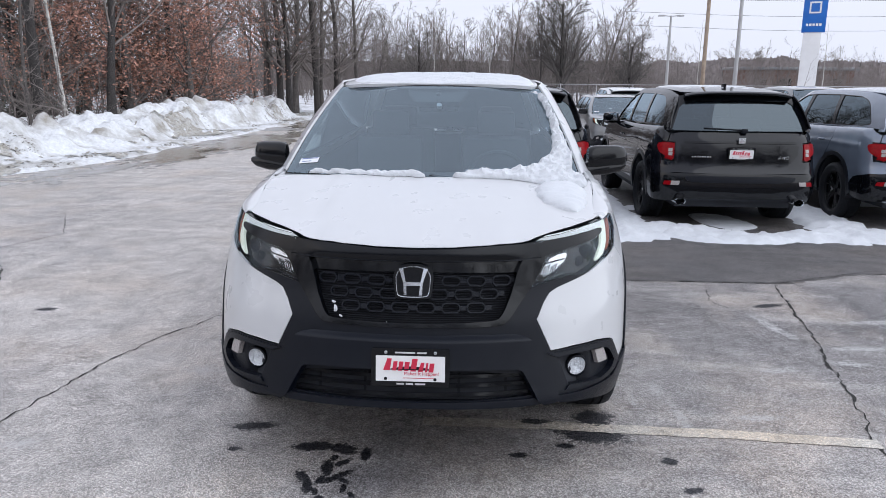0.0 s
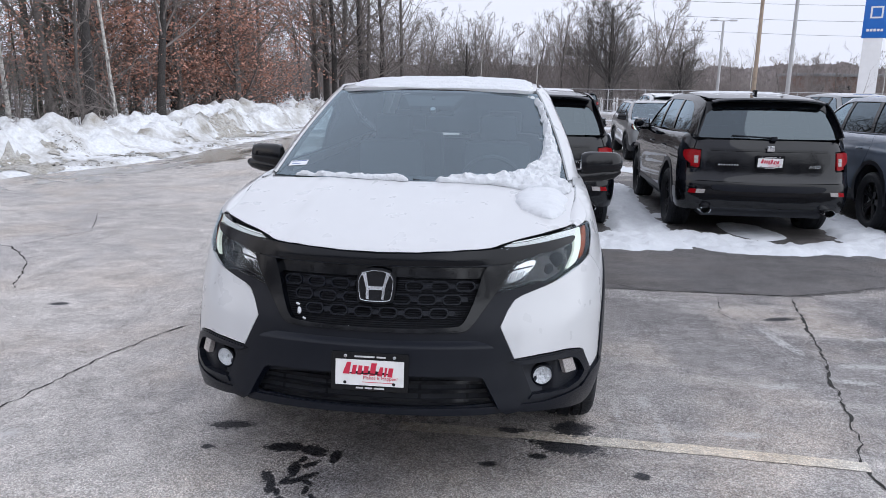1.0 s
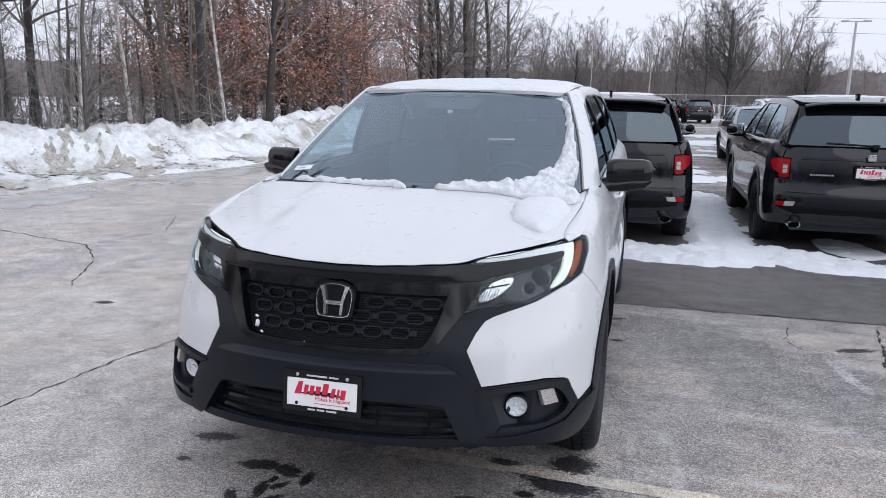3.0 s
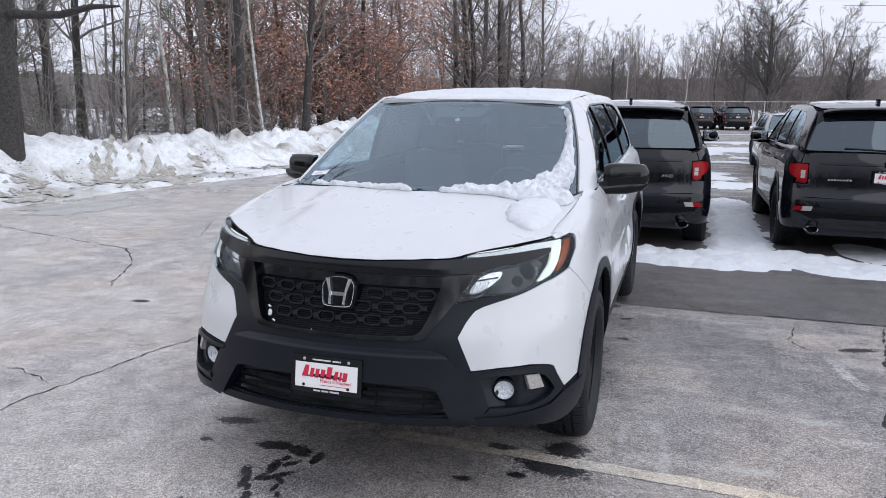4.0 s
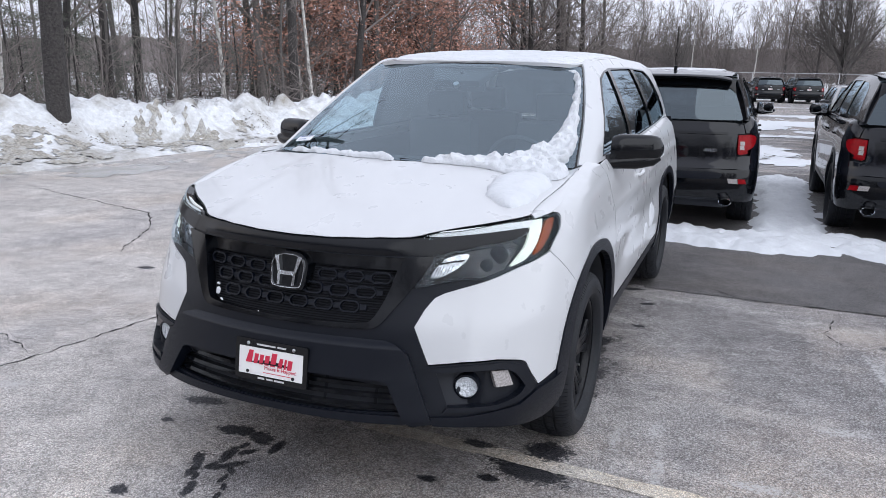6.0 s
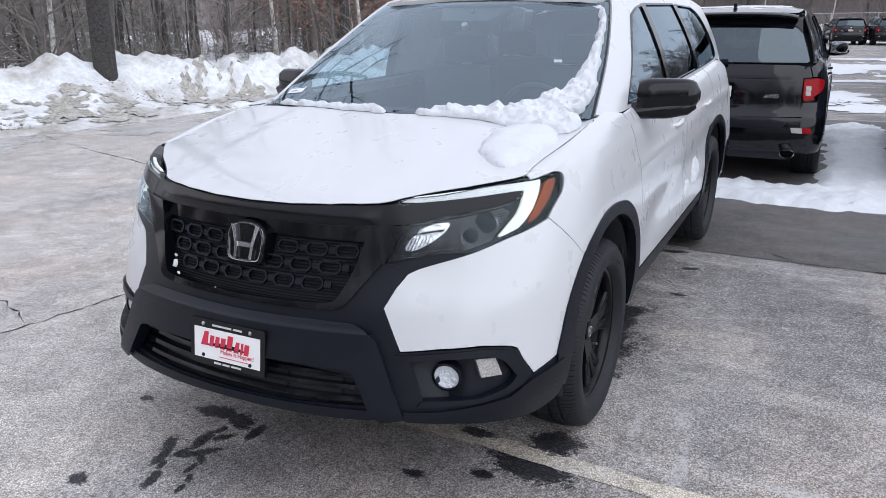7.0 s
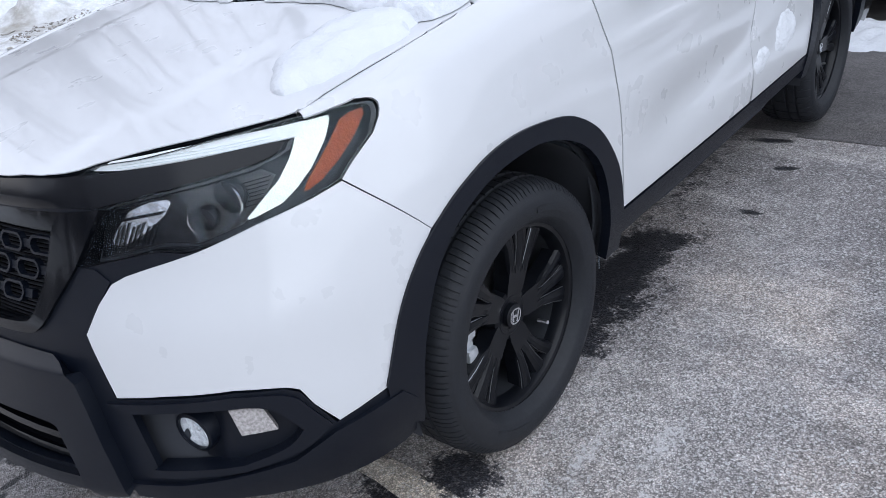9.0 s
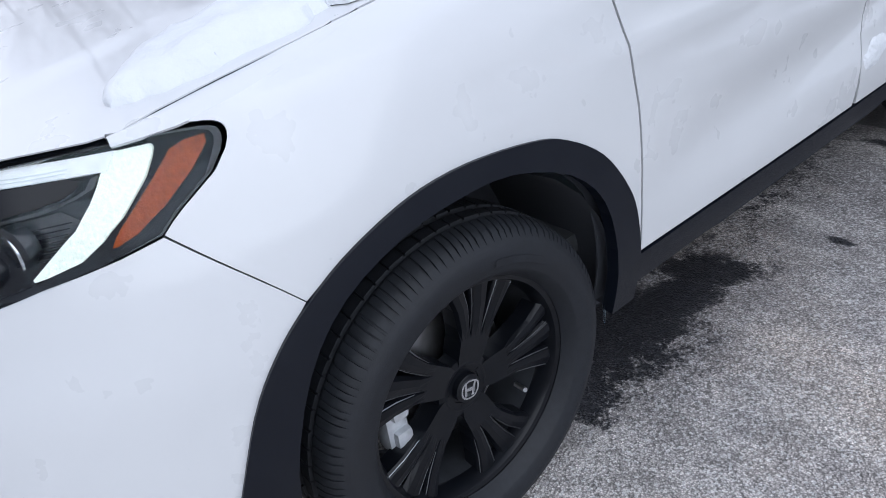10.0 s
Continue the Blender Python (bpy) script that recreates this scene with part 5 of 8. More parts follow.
    br = [rx(*p) for p in bump_r] + [sy(3.42, 0.64, 1), sy(3.34, 0.58, 1), sy(3.36, 0.40, 1), sy(3.5, 0.36), rx(0.8, 0.36), rx(0.6, 0.40, 1), rx(1e-6, 0.40, 1)]
    brm = br + [(2 * Q3 - p[0], *p[1:]) for p in br[-2:0:-1]]
    panel("rear_bumper", [rounded(brm, 1)], tail_shell, GLOSS, car, 0.06, 0.02, 0.004, "black rear bumper")
    step_r = [rx(1e-6, 0.675), rx(0.60, 0.675), rx(0.66, 0.655), rx(0.60, 0.60), rx(1e-6, 0.60)]
    sm = step_r + [(2 * Q3 - p[0], p[1]) for p in step_r[-2:0:-1]]
    panel("bumper_step", [rounded(sm, 1)], tail_shell, CLAD, car, 0.08, 0.03, 0.02)
    cav = [rx(1e-6, 0.54), rx(0.50, 0.54), rx(0.46, 0.43), rx(1e-6, 0.43)]
    panel("bumper_cavity", [rounded(cav + [(2 * Q3 - p[0], p[1]) for p in cav[-2:0:-1]], 1)], tail_shell, GLOSS, car, 0.1, 0.01, 0.010)
    panel("rear_reflector", [rounded([rx(0.80, 0.612, 1), rx(0.87, 0.608, 1), rx(0.885, 0.560, 1), rx(0.81, 0.562, 1)], 1)], shell, TAILRED, car, 0, 0.02, 0.010, both=True)
    panel("reverse_lamp", [rounded([rx(0.70, 0.614, 1), rx(0.796, 0.612, 1), rx(0.806, 0.562, 1), rx(0.715, 0.566, 1)], 1)], shell, CLEARLAMP, car, 0, 0.02, 0.010, both=True)
    for s in (-1, 1):
        bm = bmesh.new()
        lathe(bm, [(3.55, 1.0), (3.915, 1.0), (3.922, 0.92), (3.915, 0.84), (3.7, 0.82)], 28, "y")
        for v in bm.verts:
            v.co.x, v.co.z = v.co.x * 0.066 + s * 0.70, v.co.z * 0.043 + 0.375
        pipe = part("exhaust_tip", bm, CHROME, car, "oval chrome exhaust tip")
        bm = bmesh.new()
        lathe(bm, [(3.80, 0.84), (3.80, 0.001)], 28, "y")
        for v in bm.verts:
            v.co.x, v.co.z = v.co.x * 0.066 + s * 0.70, v.co.z * 0.043 + 0.375
        part("exhaust_bore", bm, DARK, pipe)
    bm = bmesh.new()
    rows = []
    for x in [-0.64 + 1.28 * k / 16 for k in range(17)]:
        t = roof_top(x, 3.55)
        back = 3.665 - 0.10 * (x / 0.64) ** 2
        rows.append([bm.verts.new((x, 3.50, t.z + 0.004)), bm.verts.new((x, back - 0.02, t.z - 0.006)), bm.verts.new((x, back, t.z - 0.020)), bm.verts.new((x, back - 0.02, t.z - 0.035)), bm.verts.new((x, 3.45, t.z - 0.055))])
    for ra, rb in zip(rows, rows[1:]):
        for k in range(5):
            bm.faces.new((ra[k], ra[(k + 1) % 5], rb[(k + 1) % 5], rb[k]))
    bm.faces.new(rows[0])
    bm.faces.new(rows[-1][::-1])
    part("roof_spoiler", bm, P, car)
    for s in (-1, 1):
        panel_pts = [rounded([(1.0, 0.02, 1), (1.08, 0.02, 1), (1.09, 0.5, 1), (1.08, 1.0, 1), (1.0, 1.0, 1)], 0)]
        part("rear_pillar", panel_mesh("rear_pillar", panel_pts, back_pane, 0.1, 0.01, 0.0, s < 0), P, car)
    bm = bmesh.new()
    a, b = back_pane(-0.05, 0.05), back_pane(0.55, 0.10)
    tube(bm, [a + Vector((0, 0.02, 0)), b + Vector((0, 0.02, 0))], 0.008, 6)
    box(bm, tuple(a + Vector((0, 0.012, -0.01))), (0.07, 0.04, 0.05), 0.012)
    part("rear_wiper", bm, CLAD, car)
    bm = bmesh.new()
    box(bm, (0, 3.823, 1.10), (0.082, 0.012, 0.066), 0.005)
    part("tail_badge", bm, CHROME, car, "small chrome badge on the tailgate")
    bm = bmesh.new()
    for k in range(8):
        box(bm, (0.36 + k * 0.030, 3.824, 0.905), (0.020, 0.008, 0.018), 0.002)
    part("model_lettering", bm, CHROME, car, "row of small chrome letters as bars")
    cu = bpy.data.curves.new("drive_lettering", "FONT")
    cu.body, cu.size, cu.extrude, cu.align_x, cu.shear = "AWD", 0.052, 0.003, "CENTER", 0.25
    tmp_ob = bpy.data.objects.new("drive_lettering", cu)
    me = bpy.data.meshes.new_from_object(tmp_ob)
    bpy.data.objects.remove(tmp_ob)
    ob = part("drive_lettering", me, CHROME, car, "small chrome letters on the tailgate")
    ob.matrix_basis = pose(-0.50, 3.835, 0.885, 84, 0, 180)
    bm = bmesh.new()
    box(bm, (0, 2.95, 1.742), (0.035, 0.11, 0.06), 0.012)
    part("roof_antenna", bm, GLOSS, car)
    dealer_plate(car, (0, -1.050, 0.576), 0)
    dealer_plate(car, (0, 3.838, 0.945), 180)
    for s in (-1, 1):
        for y in (0.0, REAR):
            build_wheel(car, (s * 0.925, y, 0.380), s, 124 if s > 0 and y == 0 else 52)
    return car


white_car = build_car(WHITE)


# ---- ground ----
def land(x, y):
    """The ground falls away slowly behind the car."""
    return -0.013 * min(max(0.0, y - 0.5), 60) - 0.008 * min(max(0.0, -x - 1.2), 12)


def speck_material(name, light, dark, rough, speck, soaked_and_shade=(), salted=(), bay=None, damp_and_shade=()):
    """Asphalt: stones of several greys in a dark binder, worn and salted in patches.
    Wet and salted ellipses (x, y, rx, ry, turn): meltwater stains with the car's shade painted in, and dried salt."""
    m = bpy.data.materials.new(name)
    m.use_nodes = True
    n, l = m.node_tree.nodes, m.node_tree.links
    p = n["Principled BSDF"]
    co = n.new("ShaderNodeTexCoord")

    def noise_of(scale, detail, rough_n=0.6, squash=None, turn=0.0):
        t = n.new("ShaderNodeTexNoise")
        t.inputs["Scale"].default_value, t.inputs["Detail"].default_value, t.inputs["Roughness"].default_value = scale, detail, rough_n
        if squash:
            mp = n.new("ShaderNodeMapping")
            mp.inputs["Scale"].default_value = squash
            mp.inputs["Rotation"].default_value = (0, 0, turn)
            l.new(co.outputs["Object"], mp.inputs["Vector"])
            l.new(mp.outputs["Vector"], t.inputs["Vector"])
        else:
            l.new(co.outputs["Object"], t.inputs["Vector"])
        return t.outputs["Fac"]

    def stones_of(scale):
        v = n.new("ShaderNodeTexVoronoi")
        v.inputs["Scale"].default_value = scale
        l.new(co.outputs["Object"], v.inputs["Vector"])
        return v

    def span(v, a, b, c, d):
        r = n.new("ShaderNodeMapRange")
        for key, val in zip(("From Min", "From Max", "To Min", "To Max"), (a, b, c, d)):
            r.inputs[key].default_value = val
        l.new(v, r.inputs["Value"])
        return r.outputs["Result"]

    def sum_of(a, b, kind="ADD"):
        q = n.new("ShaderNodeMath")
        q.operation = kind
        for k, val in enumerate((a, b)):
            if isinstance(val, float):
                q.inputs[k].default_value = val
            else:
                l.new(val, q.inputs[k])
        return q.outputs["Value"]

    def blend(fac, a, b, kind="MIX"):
        mx = n.new("ShaderNodeMix")
        mx.data_type, mx.blend_type = "RGBA", kind
        for key, val in (("Factor", fac), ("A", a), ("B", b)):
            if isinstance(val, tuple):
                mx.inputs[key].default_value = (*val, 1)
            elif isinstance(val, float):
                mx.inputs[key].default_value = val
            else:
                l.new(val, mx.inputs[key])
        return mx.outputs["Result"]

    def spots(ellipses, ragged, inner, outer):
        """How far inside the nearest ellipse, with a ragged edge."""
        best = None
        for x, y, ra, rb, turn in ellipses:
            mp = n.new("ShaderNodeMapping")
            mp.vector_type = "TEXTURE"
            mp.inputs["Location"].default_value = (x, y, 0)
            mp.inputs["Rotation"].default_value = (0, 0, turn)
            mp.inputs["Scale"].default_value = (ra, rb, 50)
            l.new(co.outputs["Object"], mp.inputs["Vector"])
            ln = n.new("ShaderNodeVectorMath")
            ln.operation = "LENGTH"
            l.new(mp.outputs["Vector"], ln.inputs[0])
            d = ln.outputs["Value"]
            best = d if best is None else sum_of(best, d, "MINIMUM")
        wavy = sum_of(span(noise_of(16, 8, 0.8), 0.3, 0.7, -ragged, ragged), span(noise_of(75, 4, 0.7), 0.3, 0.7, -ragged * 0.55, ragged * 0.55))
        return span(sum_of(best, wavy), inner, outer, 1.0, 0.0)

    big = span(noise_of(0.28, 5, 0.6), 0.40, 0.62, 0.0, 1.0)
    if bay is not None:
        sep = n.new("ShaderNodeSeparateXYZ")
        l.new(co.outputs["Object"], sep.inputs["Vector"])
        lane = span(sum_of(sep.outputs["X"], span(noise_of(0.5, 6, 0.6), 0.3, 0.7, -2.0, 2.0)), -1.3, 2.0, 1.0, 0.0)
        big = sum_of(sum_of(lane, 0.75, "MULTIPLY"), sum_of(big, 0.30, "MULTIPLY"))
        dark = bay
    col = blend(big, dark, light)
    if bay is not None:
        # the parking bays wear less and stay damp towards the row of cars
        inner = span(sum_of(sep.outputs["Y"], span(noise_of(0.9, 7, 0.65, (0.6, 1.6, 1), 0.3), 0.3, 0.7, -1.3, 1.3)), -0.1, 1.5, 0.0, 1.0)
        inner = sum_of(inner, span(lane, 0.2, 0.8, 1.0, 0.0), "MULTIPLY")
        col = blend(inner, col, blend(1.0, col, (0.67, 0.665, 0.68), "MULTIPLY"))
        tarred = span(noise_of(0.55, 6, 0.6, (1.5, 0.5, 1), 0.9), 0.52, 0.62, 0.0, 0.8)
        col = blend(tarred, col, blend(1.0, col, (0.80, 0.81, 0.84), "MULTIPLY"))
    drag = span(noise_of(1.1, 7, 0.68, (0.45, 1.5, 1), 0.35), 0.50, 0.66, 0.0, 0.55)
    col = blend(drag, col, tuple(min(0.8, c * 1.25) for c in light))
    warm = span(noise_of(0.8, 4), 0.48, 0.66, 0.0, 0.6)
    col = blend(warm, col, (light[0] * 0.98, light[1] * 0.905, light[2] * 0.83))
    col = blend(1.0, col, span(noise_of(4.2, 9, 0.75), 0.32, 0.68, 0.66, 1.26), "MULTIPLY")
    crust = span(noise_of(17, 9, 0.8), 0.54, 0.66, 0.0, 0.16)
    col = blend(crust, col, tuple(min(0.8, c * 1.35) for c in light))
    vor, grit = stones_of(190.0), stones_of(150.0)
    col = blend(1.0, col, span(vor.outputs["Color"], 0.18, 0.82, 1 - speck, 1 + speck * 1.25), "MULTIPLY")
    col = blend(1.0, col, span(vor.outputs["Distance"], 0.30, 0.62, 1.08, 0.60), "MULTIPLY")
    col = blend(span(grit.outputs["Color"], 0.72, 0.78, 0.0, 0.36), col, tuple(min(0.8, c * 1.75) for c in light))
    col = blend(1.0, col, span(noise_of(330, 3), 0.3, 0.7, 1 - speck * 0.8, 1 + speck * 0.8), "MULTIPLY")
    dull = span(noise_of(1.1, 5), 0.38, 0.62, rough - 0.12, rough + 0.1)
    if salted:
        fac = sum_of(spots(salted, 0.75, 0.5, 1.0), span(noise_of(60, 4, 0.7), 0.40, 0.58, 0.0, 1.0), "MULTIPLY")
        col = blend(fac, col, (0.52, 0.51, 0.51))
    # darkens wet ground and paints the car's contact shade into the colour
    if damp_and_shade:
        fac = spots(damp_and_shade, 0.35, 0.35, 1.15)
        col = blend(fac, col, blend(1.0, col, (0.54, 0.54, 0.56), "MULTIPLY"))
    # wet stains; beneath the body this colour also stands in for the car's shade
    if soaked_and_shade:
        fac = sum_of(spots(soaked_and_shade, 0.44, 0.72, 1.0), span(vor.outputs["Color"], 0.60, 0.85, 1.0, 0.88), "MULTIPLY")
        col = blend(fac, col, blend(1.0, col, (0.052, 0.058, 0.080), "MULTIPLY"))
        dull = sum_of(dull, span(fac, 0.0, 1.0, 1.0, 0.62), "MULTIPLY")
    l.new(col, p.inputs["Base Color"])
    l.new(dull, p.inputs["Roughness"])
    p.inputs["Specular IOR Level"].default_value = 0.35
    b = n.new("ShaderNodeBump")
    b.inputs["Distance"].default_value, b.inputs["Strength"].default_value = 0.004, 0.9
    l.new(vor.outputs["Distance"], b.inputs["Height"])
    b2 = n.new("ShaderNodeBump")
    b2.inputs["Distance"].default_value, b2.inputs["Strength"].default_value = 0.012, 0.5
    l.new(noise_of(14, 5), b2.inputs["Height"])
    l.new(b.outputs["Normal"], b2.inputs["Normal"])
    l.new(b2.outputs["Normal"], p.inputs["Normal"])
    return m


drip = random.Random(77)
# the first ellipse is dampness under the body with its shade painted in
SOAKED_AND_SHADE = [(0.0, 1.75, 0.70, 1.9, 0.0), (-0.50, -0.655, 0.13, 0.05, 0.1), (-0.36, -0.67, 0.09, 0.055, -0.2), (-0.85, -0.46, 0.12, 0.05, 0.2),
          (-0.87, -0.70, 0.035, 0.025, 0), (0.47, -0.68, 0.05, 0.03, 0), (1.17, -0.69, 0.045, 0.035, 0), (1.21, -0.94, 0.05, 0.035, 0.3), (-0.62, -1.25, 0.05, 0.04, 0),
          (0.84, -0.46, 0.20, 0.10, -0.1), (0.70, -0.57, 0.05, 0.03, 0), (0.57, -0.32, 0.08, 0.04, 0), (0.74, 1.20, 0.22, 0.11, 0.55), (0.70, 0.72, 0.28, 0.30, 0.3), (0.80, 0.45, 0.16, 0.14, 0.0),
          (0.88, -0.26, 0.12, 0.10, 0), (0.98, 2.15, 0.07, 0.03, 0.4), (0.80, 2.5, 0.12, 0.04, 0.2), (1.0, 2.9, 0.12, 0.05, 0), (1.0, 1.62, 0.06, 0.03, 0), (2.57, 1.88, 0.16, 0.05, 0.3), (-3.0, 1.39, 0.09, 0.05, 0), (0.76, 0.98, 0.13, 0.26, -0.1)]
# meltwater splashed out in front of the nose
for x0, y0, x1, y1, n in ((-0.36, -0.70, -0.40, -1.12, 5), (-0.27, -0.72, -0.36, -0.95, 3), (-0.55, -0.90, -0.34, -1.14, 4), (-0.34, -0.95, -0.22, -1.14, 4)):
    way = math.atan2(y1 - y0, x1 - x0)
    for k in range(n):
        f = (k + drip.random()) / n
        r = drip.uniform(0.014, 0.032)
        SOAKED_AND_SHADE.append((x0 + (x1 - x0) * f + drip.uniform(-0.03, 0.03), y0 + (y1 - y0) * f + drip.uniform(-0.02, 0.02), r * drip.uniform(1.5, 3.2), r, way + drip.uniform(-0.5, 0.5)))
SALTED = [(1.13, -0.02, 0.03, 0.13, 0.05), (1.29, 0.13, 0.035, 0.14, -0.1), (2.11, 0.48, 0.13, 0.05, 0.2), (2.82, 0.90, 0.26, 0.05, 0.1), (2.6, 0.62, 0.16, 0.05, -0.2), (3.3, 1.5, 0.4, 0.06, 0.1),
          (-1.9, -0.7, 0.10, 0.07, 0.3), (-1.35, 0.25, 0.14, 0.09, 0), (2.4, 1.3, 0.05, 0.3, 0.2), (1.75, -0.2, 0.16, 0.04, 0), (1.34, -0.22, 0.03, 0.20, 0.08)]
# wet patches round nose and sill, with contact shade painted in
DAMP_AND_SHADE = [(0.15, -0.52, 1.05, 0.42, 0.0), (0.75, 0.9, 0.34, 0.8, 0.0), (-0.1, -0.90, 0.45, 0.25, 0.2)]
ASPHALT = speck_material("salted_asphalt", (0.575, 0.540, 0.516), (0.34, 0.32, 0.315), 0.74, 0.44, SOAKED_AND_SHADE, SALTED, (0.275, 0.260, 0.258), DAMP_AND_SHADE)
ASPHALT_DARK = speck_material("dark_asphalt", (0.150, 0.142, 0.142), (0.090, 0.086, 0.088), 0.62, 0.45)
CRACK = material("crack_shadow", (0.022, 0.021, 0.020), 0.9, vary=0.5, grain=30)
# the line is darkened by the same painted shade near the nose
LINE = speck_material("worn_line_paint", (0.80, 0.72, 0.61), (0.64, 0.575, 0.49), 0.7, 0.30, SOAKED_AND_SHADE[10:17], (), None, DAMP_AND_SHADE)
SLUSH = material("wet_slush", (0.20, 0.175, 0.135), 0.18, vary=0.3, grain=6, stain=0.5, stain_scale=1.5, stain_colour=(0.34, 0.32, 0.29), bump=0.004, bump_scale=12)
BANK = material("ploughed_snow", (0.70, 0.715, 0.74), 0.7, vary=0.12, grain=11, stain=0.95, stain_scale=0.9, stain_colour=(0.27, 0.245, 0.205), bump=0.06, bump_scale=8)
DIRTY = material("dirty_ice_lumps", (0.20, 0.18, 0.155), 0.6, vary=0.4, grain=12, stain=0.8, stain_scale=3, stain_colour=(0.60, 0.60, 0.60), bump=0.02, bump_scale=30)
FLOOR = material("forest_floor", (0.70, 0.71, 0.74), 0.9, vary=0.12, grain=3, stain=0.85, stain_scale=0.8, stain_colour=(0.075, 0.055, 0.04))
BARK = material("grey_brown_bark", (0.105, 0.095, 0.090), 0.9, vary=0.35, grain=14, stain=0.5, stain_scale=3, stain_colour=(0.16, 0.145, 0.13), bump=0.02, bump_scale=25, random=0.35)
BARK_DARK = material("dark_bark", (0.042, 0.038, 0.037), 0.95, vary=0.5, grain=22, stain=0.5, stain_scale=9, stain_colour=(0.07, 0.065, 0.06), bump=0.05, bump_scale=24, random=0.2)
BIRCH = material("birch_bark", (0.52, 0.50, 0.47), 0.8, vary=0.2, grain=9, stain=0.9, stain_scale=5, stain_colour=(0.06, 0.055, 0.05))
TWIG = material("twigs", (0.18, 0.157, 0.147), 0.9, vary=0.3, grain=4, random=0.3)
LEAF = material("dry_oak_leaf", (0.37, 0.195, 0.145), 0.8, vary=0.5, grain=3, random=0.3)
NEEDLE = material("pine_needle", (0.105, 0.115, 0.092), 0.85, vary=0.5, grain=3, random=0.35)
POLE = material("galvanised_pole", (0.42, 0.42, 0.43), 0.5, vary=0.12, grain=3)
POLE_TAN = material("weathered_pole", (0.34, 0.27, 0.21), 0.8, vary=0.2, grain=5)
SIGNBLUE = material("blue_sign", (0.01, 0.12, 0.45), 0.35, vary=0.06, grain=2)
SIGNWHITE = material("white_sign_panel", (0.72, 0.72, 0.73), 0.5, vary=0.04, grain=2)
BRICK = material("brown_cladding", (0.16, 0.09, 0.07), 0.85, vary=0.15, grain=3)


def sheet(name, f, xs, ys, mat, label, category, kind, keep=None):
    """A ground sheet: f(x, y) gives the height; keep drops cells."""
    idx, verts, faces = {}, [], []
    for i, x in enumerate(xs):
        for j, y in enumerate(ys):
            idx[i, j] = len(verts)
            verts.append((x, y, f(x, y)))
    for i in range(len(xs) - 1):
        for j in range(len(ys) - 1):
            if keep is None or keep((xs[i] + xs[i + 1]) / 2, (ys[j] + ys[j + 1]) / 2):
                faces.append((idx[i, j], idx[i + 1, j], idx[i + 1, j + 1], idx[i, j + 1]))
    me = bpy.data.meshes.new(name)
    me.from_pydata(verts, [], faces)
    bm = bmesh.new()
    bm.from_mesh(me)
    bmesh.ops.delete(bm, geom=[v for v in bm.verts if not v.link_faces], context="VERTS")
    bm.to_mesh(me)
    bm.free()
    for p in me.polygons:
        p.use_smooth = True
    return tagged(part(name, me, mat), label, category, kind=kind)


def steps(a, b, d):
    return [a + (b - a) * k / max(1, round((b - a) / d)) for k in range(max(1, round((b - a) / d)) + 1)]


def wob(x, y, s, seed=0.0):
    return noise.noise(Vector((x * s + seed * 7.3, y * s - seed * 3.1, seed)))


coarse = [-700, -300, -120, -60, -40, -25, -18, -14, -9, -4, 0, 6, 15, 30, 60, 120, 300, 700]
sheet("ground", lambda x, y: land(x, y) - 0.04 + (0.35 * ease((-x - 12) / 6) if -60 < y < 200 else 0), coarse, [-700, -200, -60, -20, -5, 5, 15, 30, 45, 62, 80, 110, 200, 700], FLOOR,
      "leaf-littered forest floor under patchy snow", "ground", "structure")
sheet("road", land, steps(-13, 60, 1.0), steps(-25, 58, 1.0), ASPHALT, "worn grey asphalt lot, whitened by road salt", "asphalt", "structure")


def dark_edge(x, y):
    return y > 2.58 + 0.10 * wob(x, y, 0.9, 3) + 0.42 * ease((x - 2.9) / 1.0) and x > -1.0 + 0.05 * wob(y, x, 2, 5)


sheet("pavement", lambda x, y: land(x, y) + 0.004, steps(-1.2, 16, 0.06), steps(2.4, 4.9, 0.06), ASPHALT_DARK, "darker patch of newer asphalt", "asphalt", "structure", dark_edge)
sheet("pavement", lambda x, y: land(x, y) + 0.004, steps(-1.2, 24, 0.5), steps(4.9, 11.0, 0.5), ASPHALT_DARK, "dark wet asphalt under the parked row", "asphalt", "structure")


def strip(name, pts, width, mat, label, category, seed, jitter=0.02, lift=0.003, taper=True):
    """A thin ragged strip along points on the ground: cracks, seams, painted lines."""
    rnd = random.Random(seed)
    dense = []
    for (x0, y0), (x1, y1) in zip(pts, pts[1:]):
        n = max(2, int(math.hypot(x1 - x0, y1 - y0) / 0.04))
        dense += [(x0 + (x1 - x0) * k / n, y0 + (y1 - y0) * k / n) for k in range(n)]
    dense.append(pts[-1])
    bm = bmesh.new()
    rows = []
    for k, (x, y) in enumerate(dense):
        a, b = dense[max(0, k - 1)], dense[min(len(dense) - 1, k + 1)]
        d = Vector((b[0] - a[0], b[1] - a[1])).normalized()
        off = jitter * (wob(x, y, 4, seed) * 1.2 + wob(x, y, 14, seed + 1) * 0.6) + (rnd.uniform(-0.45, 0.45) * width if taper else 0.0)
        w = width * (0.15 + 1.15 * rnd.random() ** 1.5) * min(1, k / 8, (len(dense) - 1 - k) / 8) if taper else width * (0.93 + 0.14 * rnd.random())
        cx, cy = x - d.y * off, y + d.x * off
        w2 = w / 2
        z = land(cx, cy) + lift
        rows.append((bm.verts.new((cx - d.y * w2, cy + d.x * w2, z)), bm.verts.new((cx + d.y * w2, cy - d.x * w2, z))))
    for ra, rb in zip(rows, rows[1:]):
        bm.faces.new((ra[0], ra[1], rb[1], rb[0]))
    return tagged(part(name, bm, mat), label, category, kind="structure")


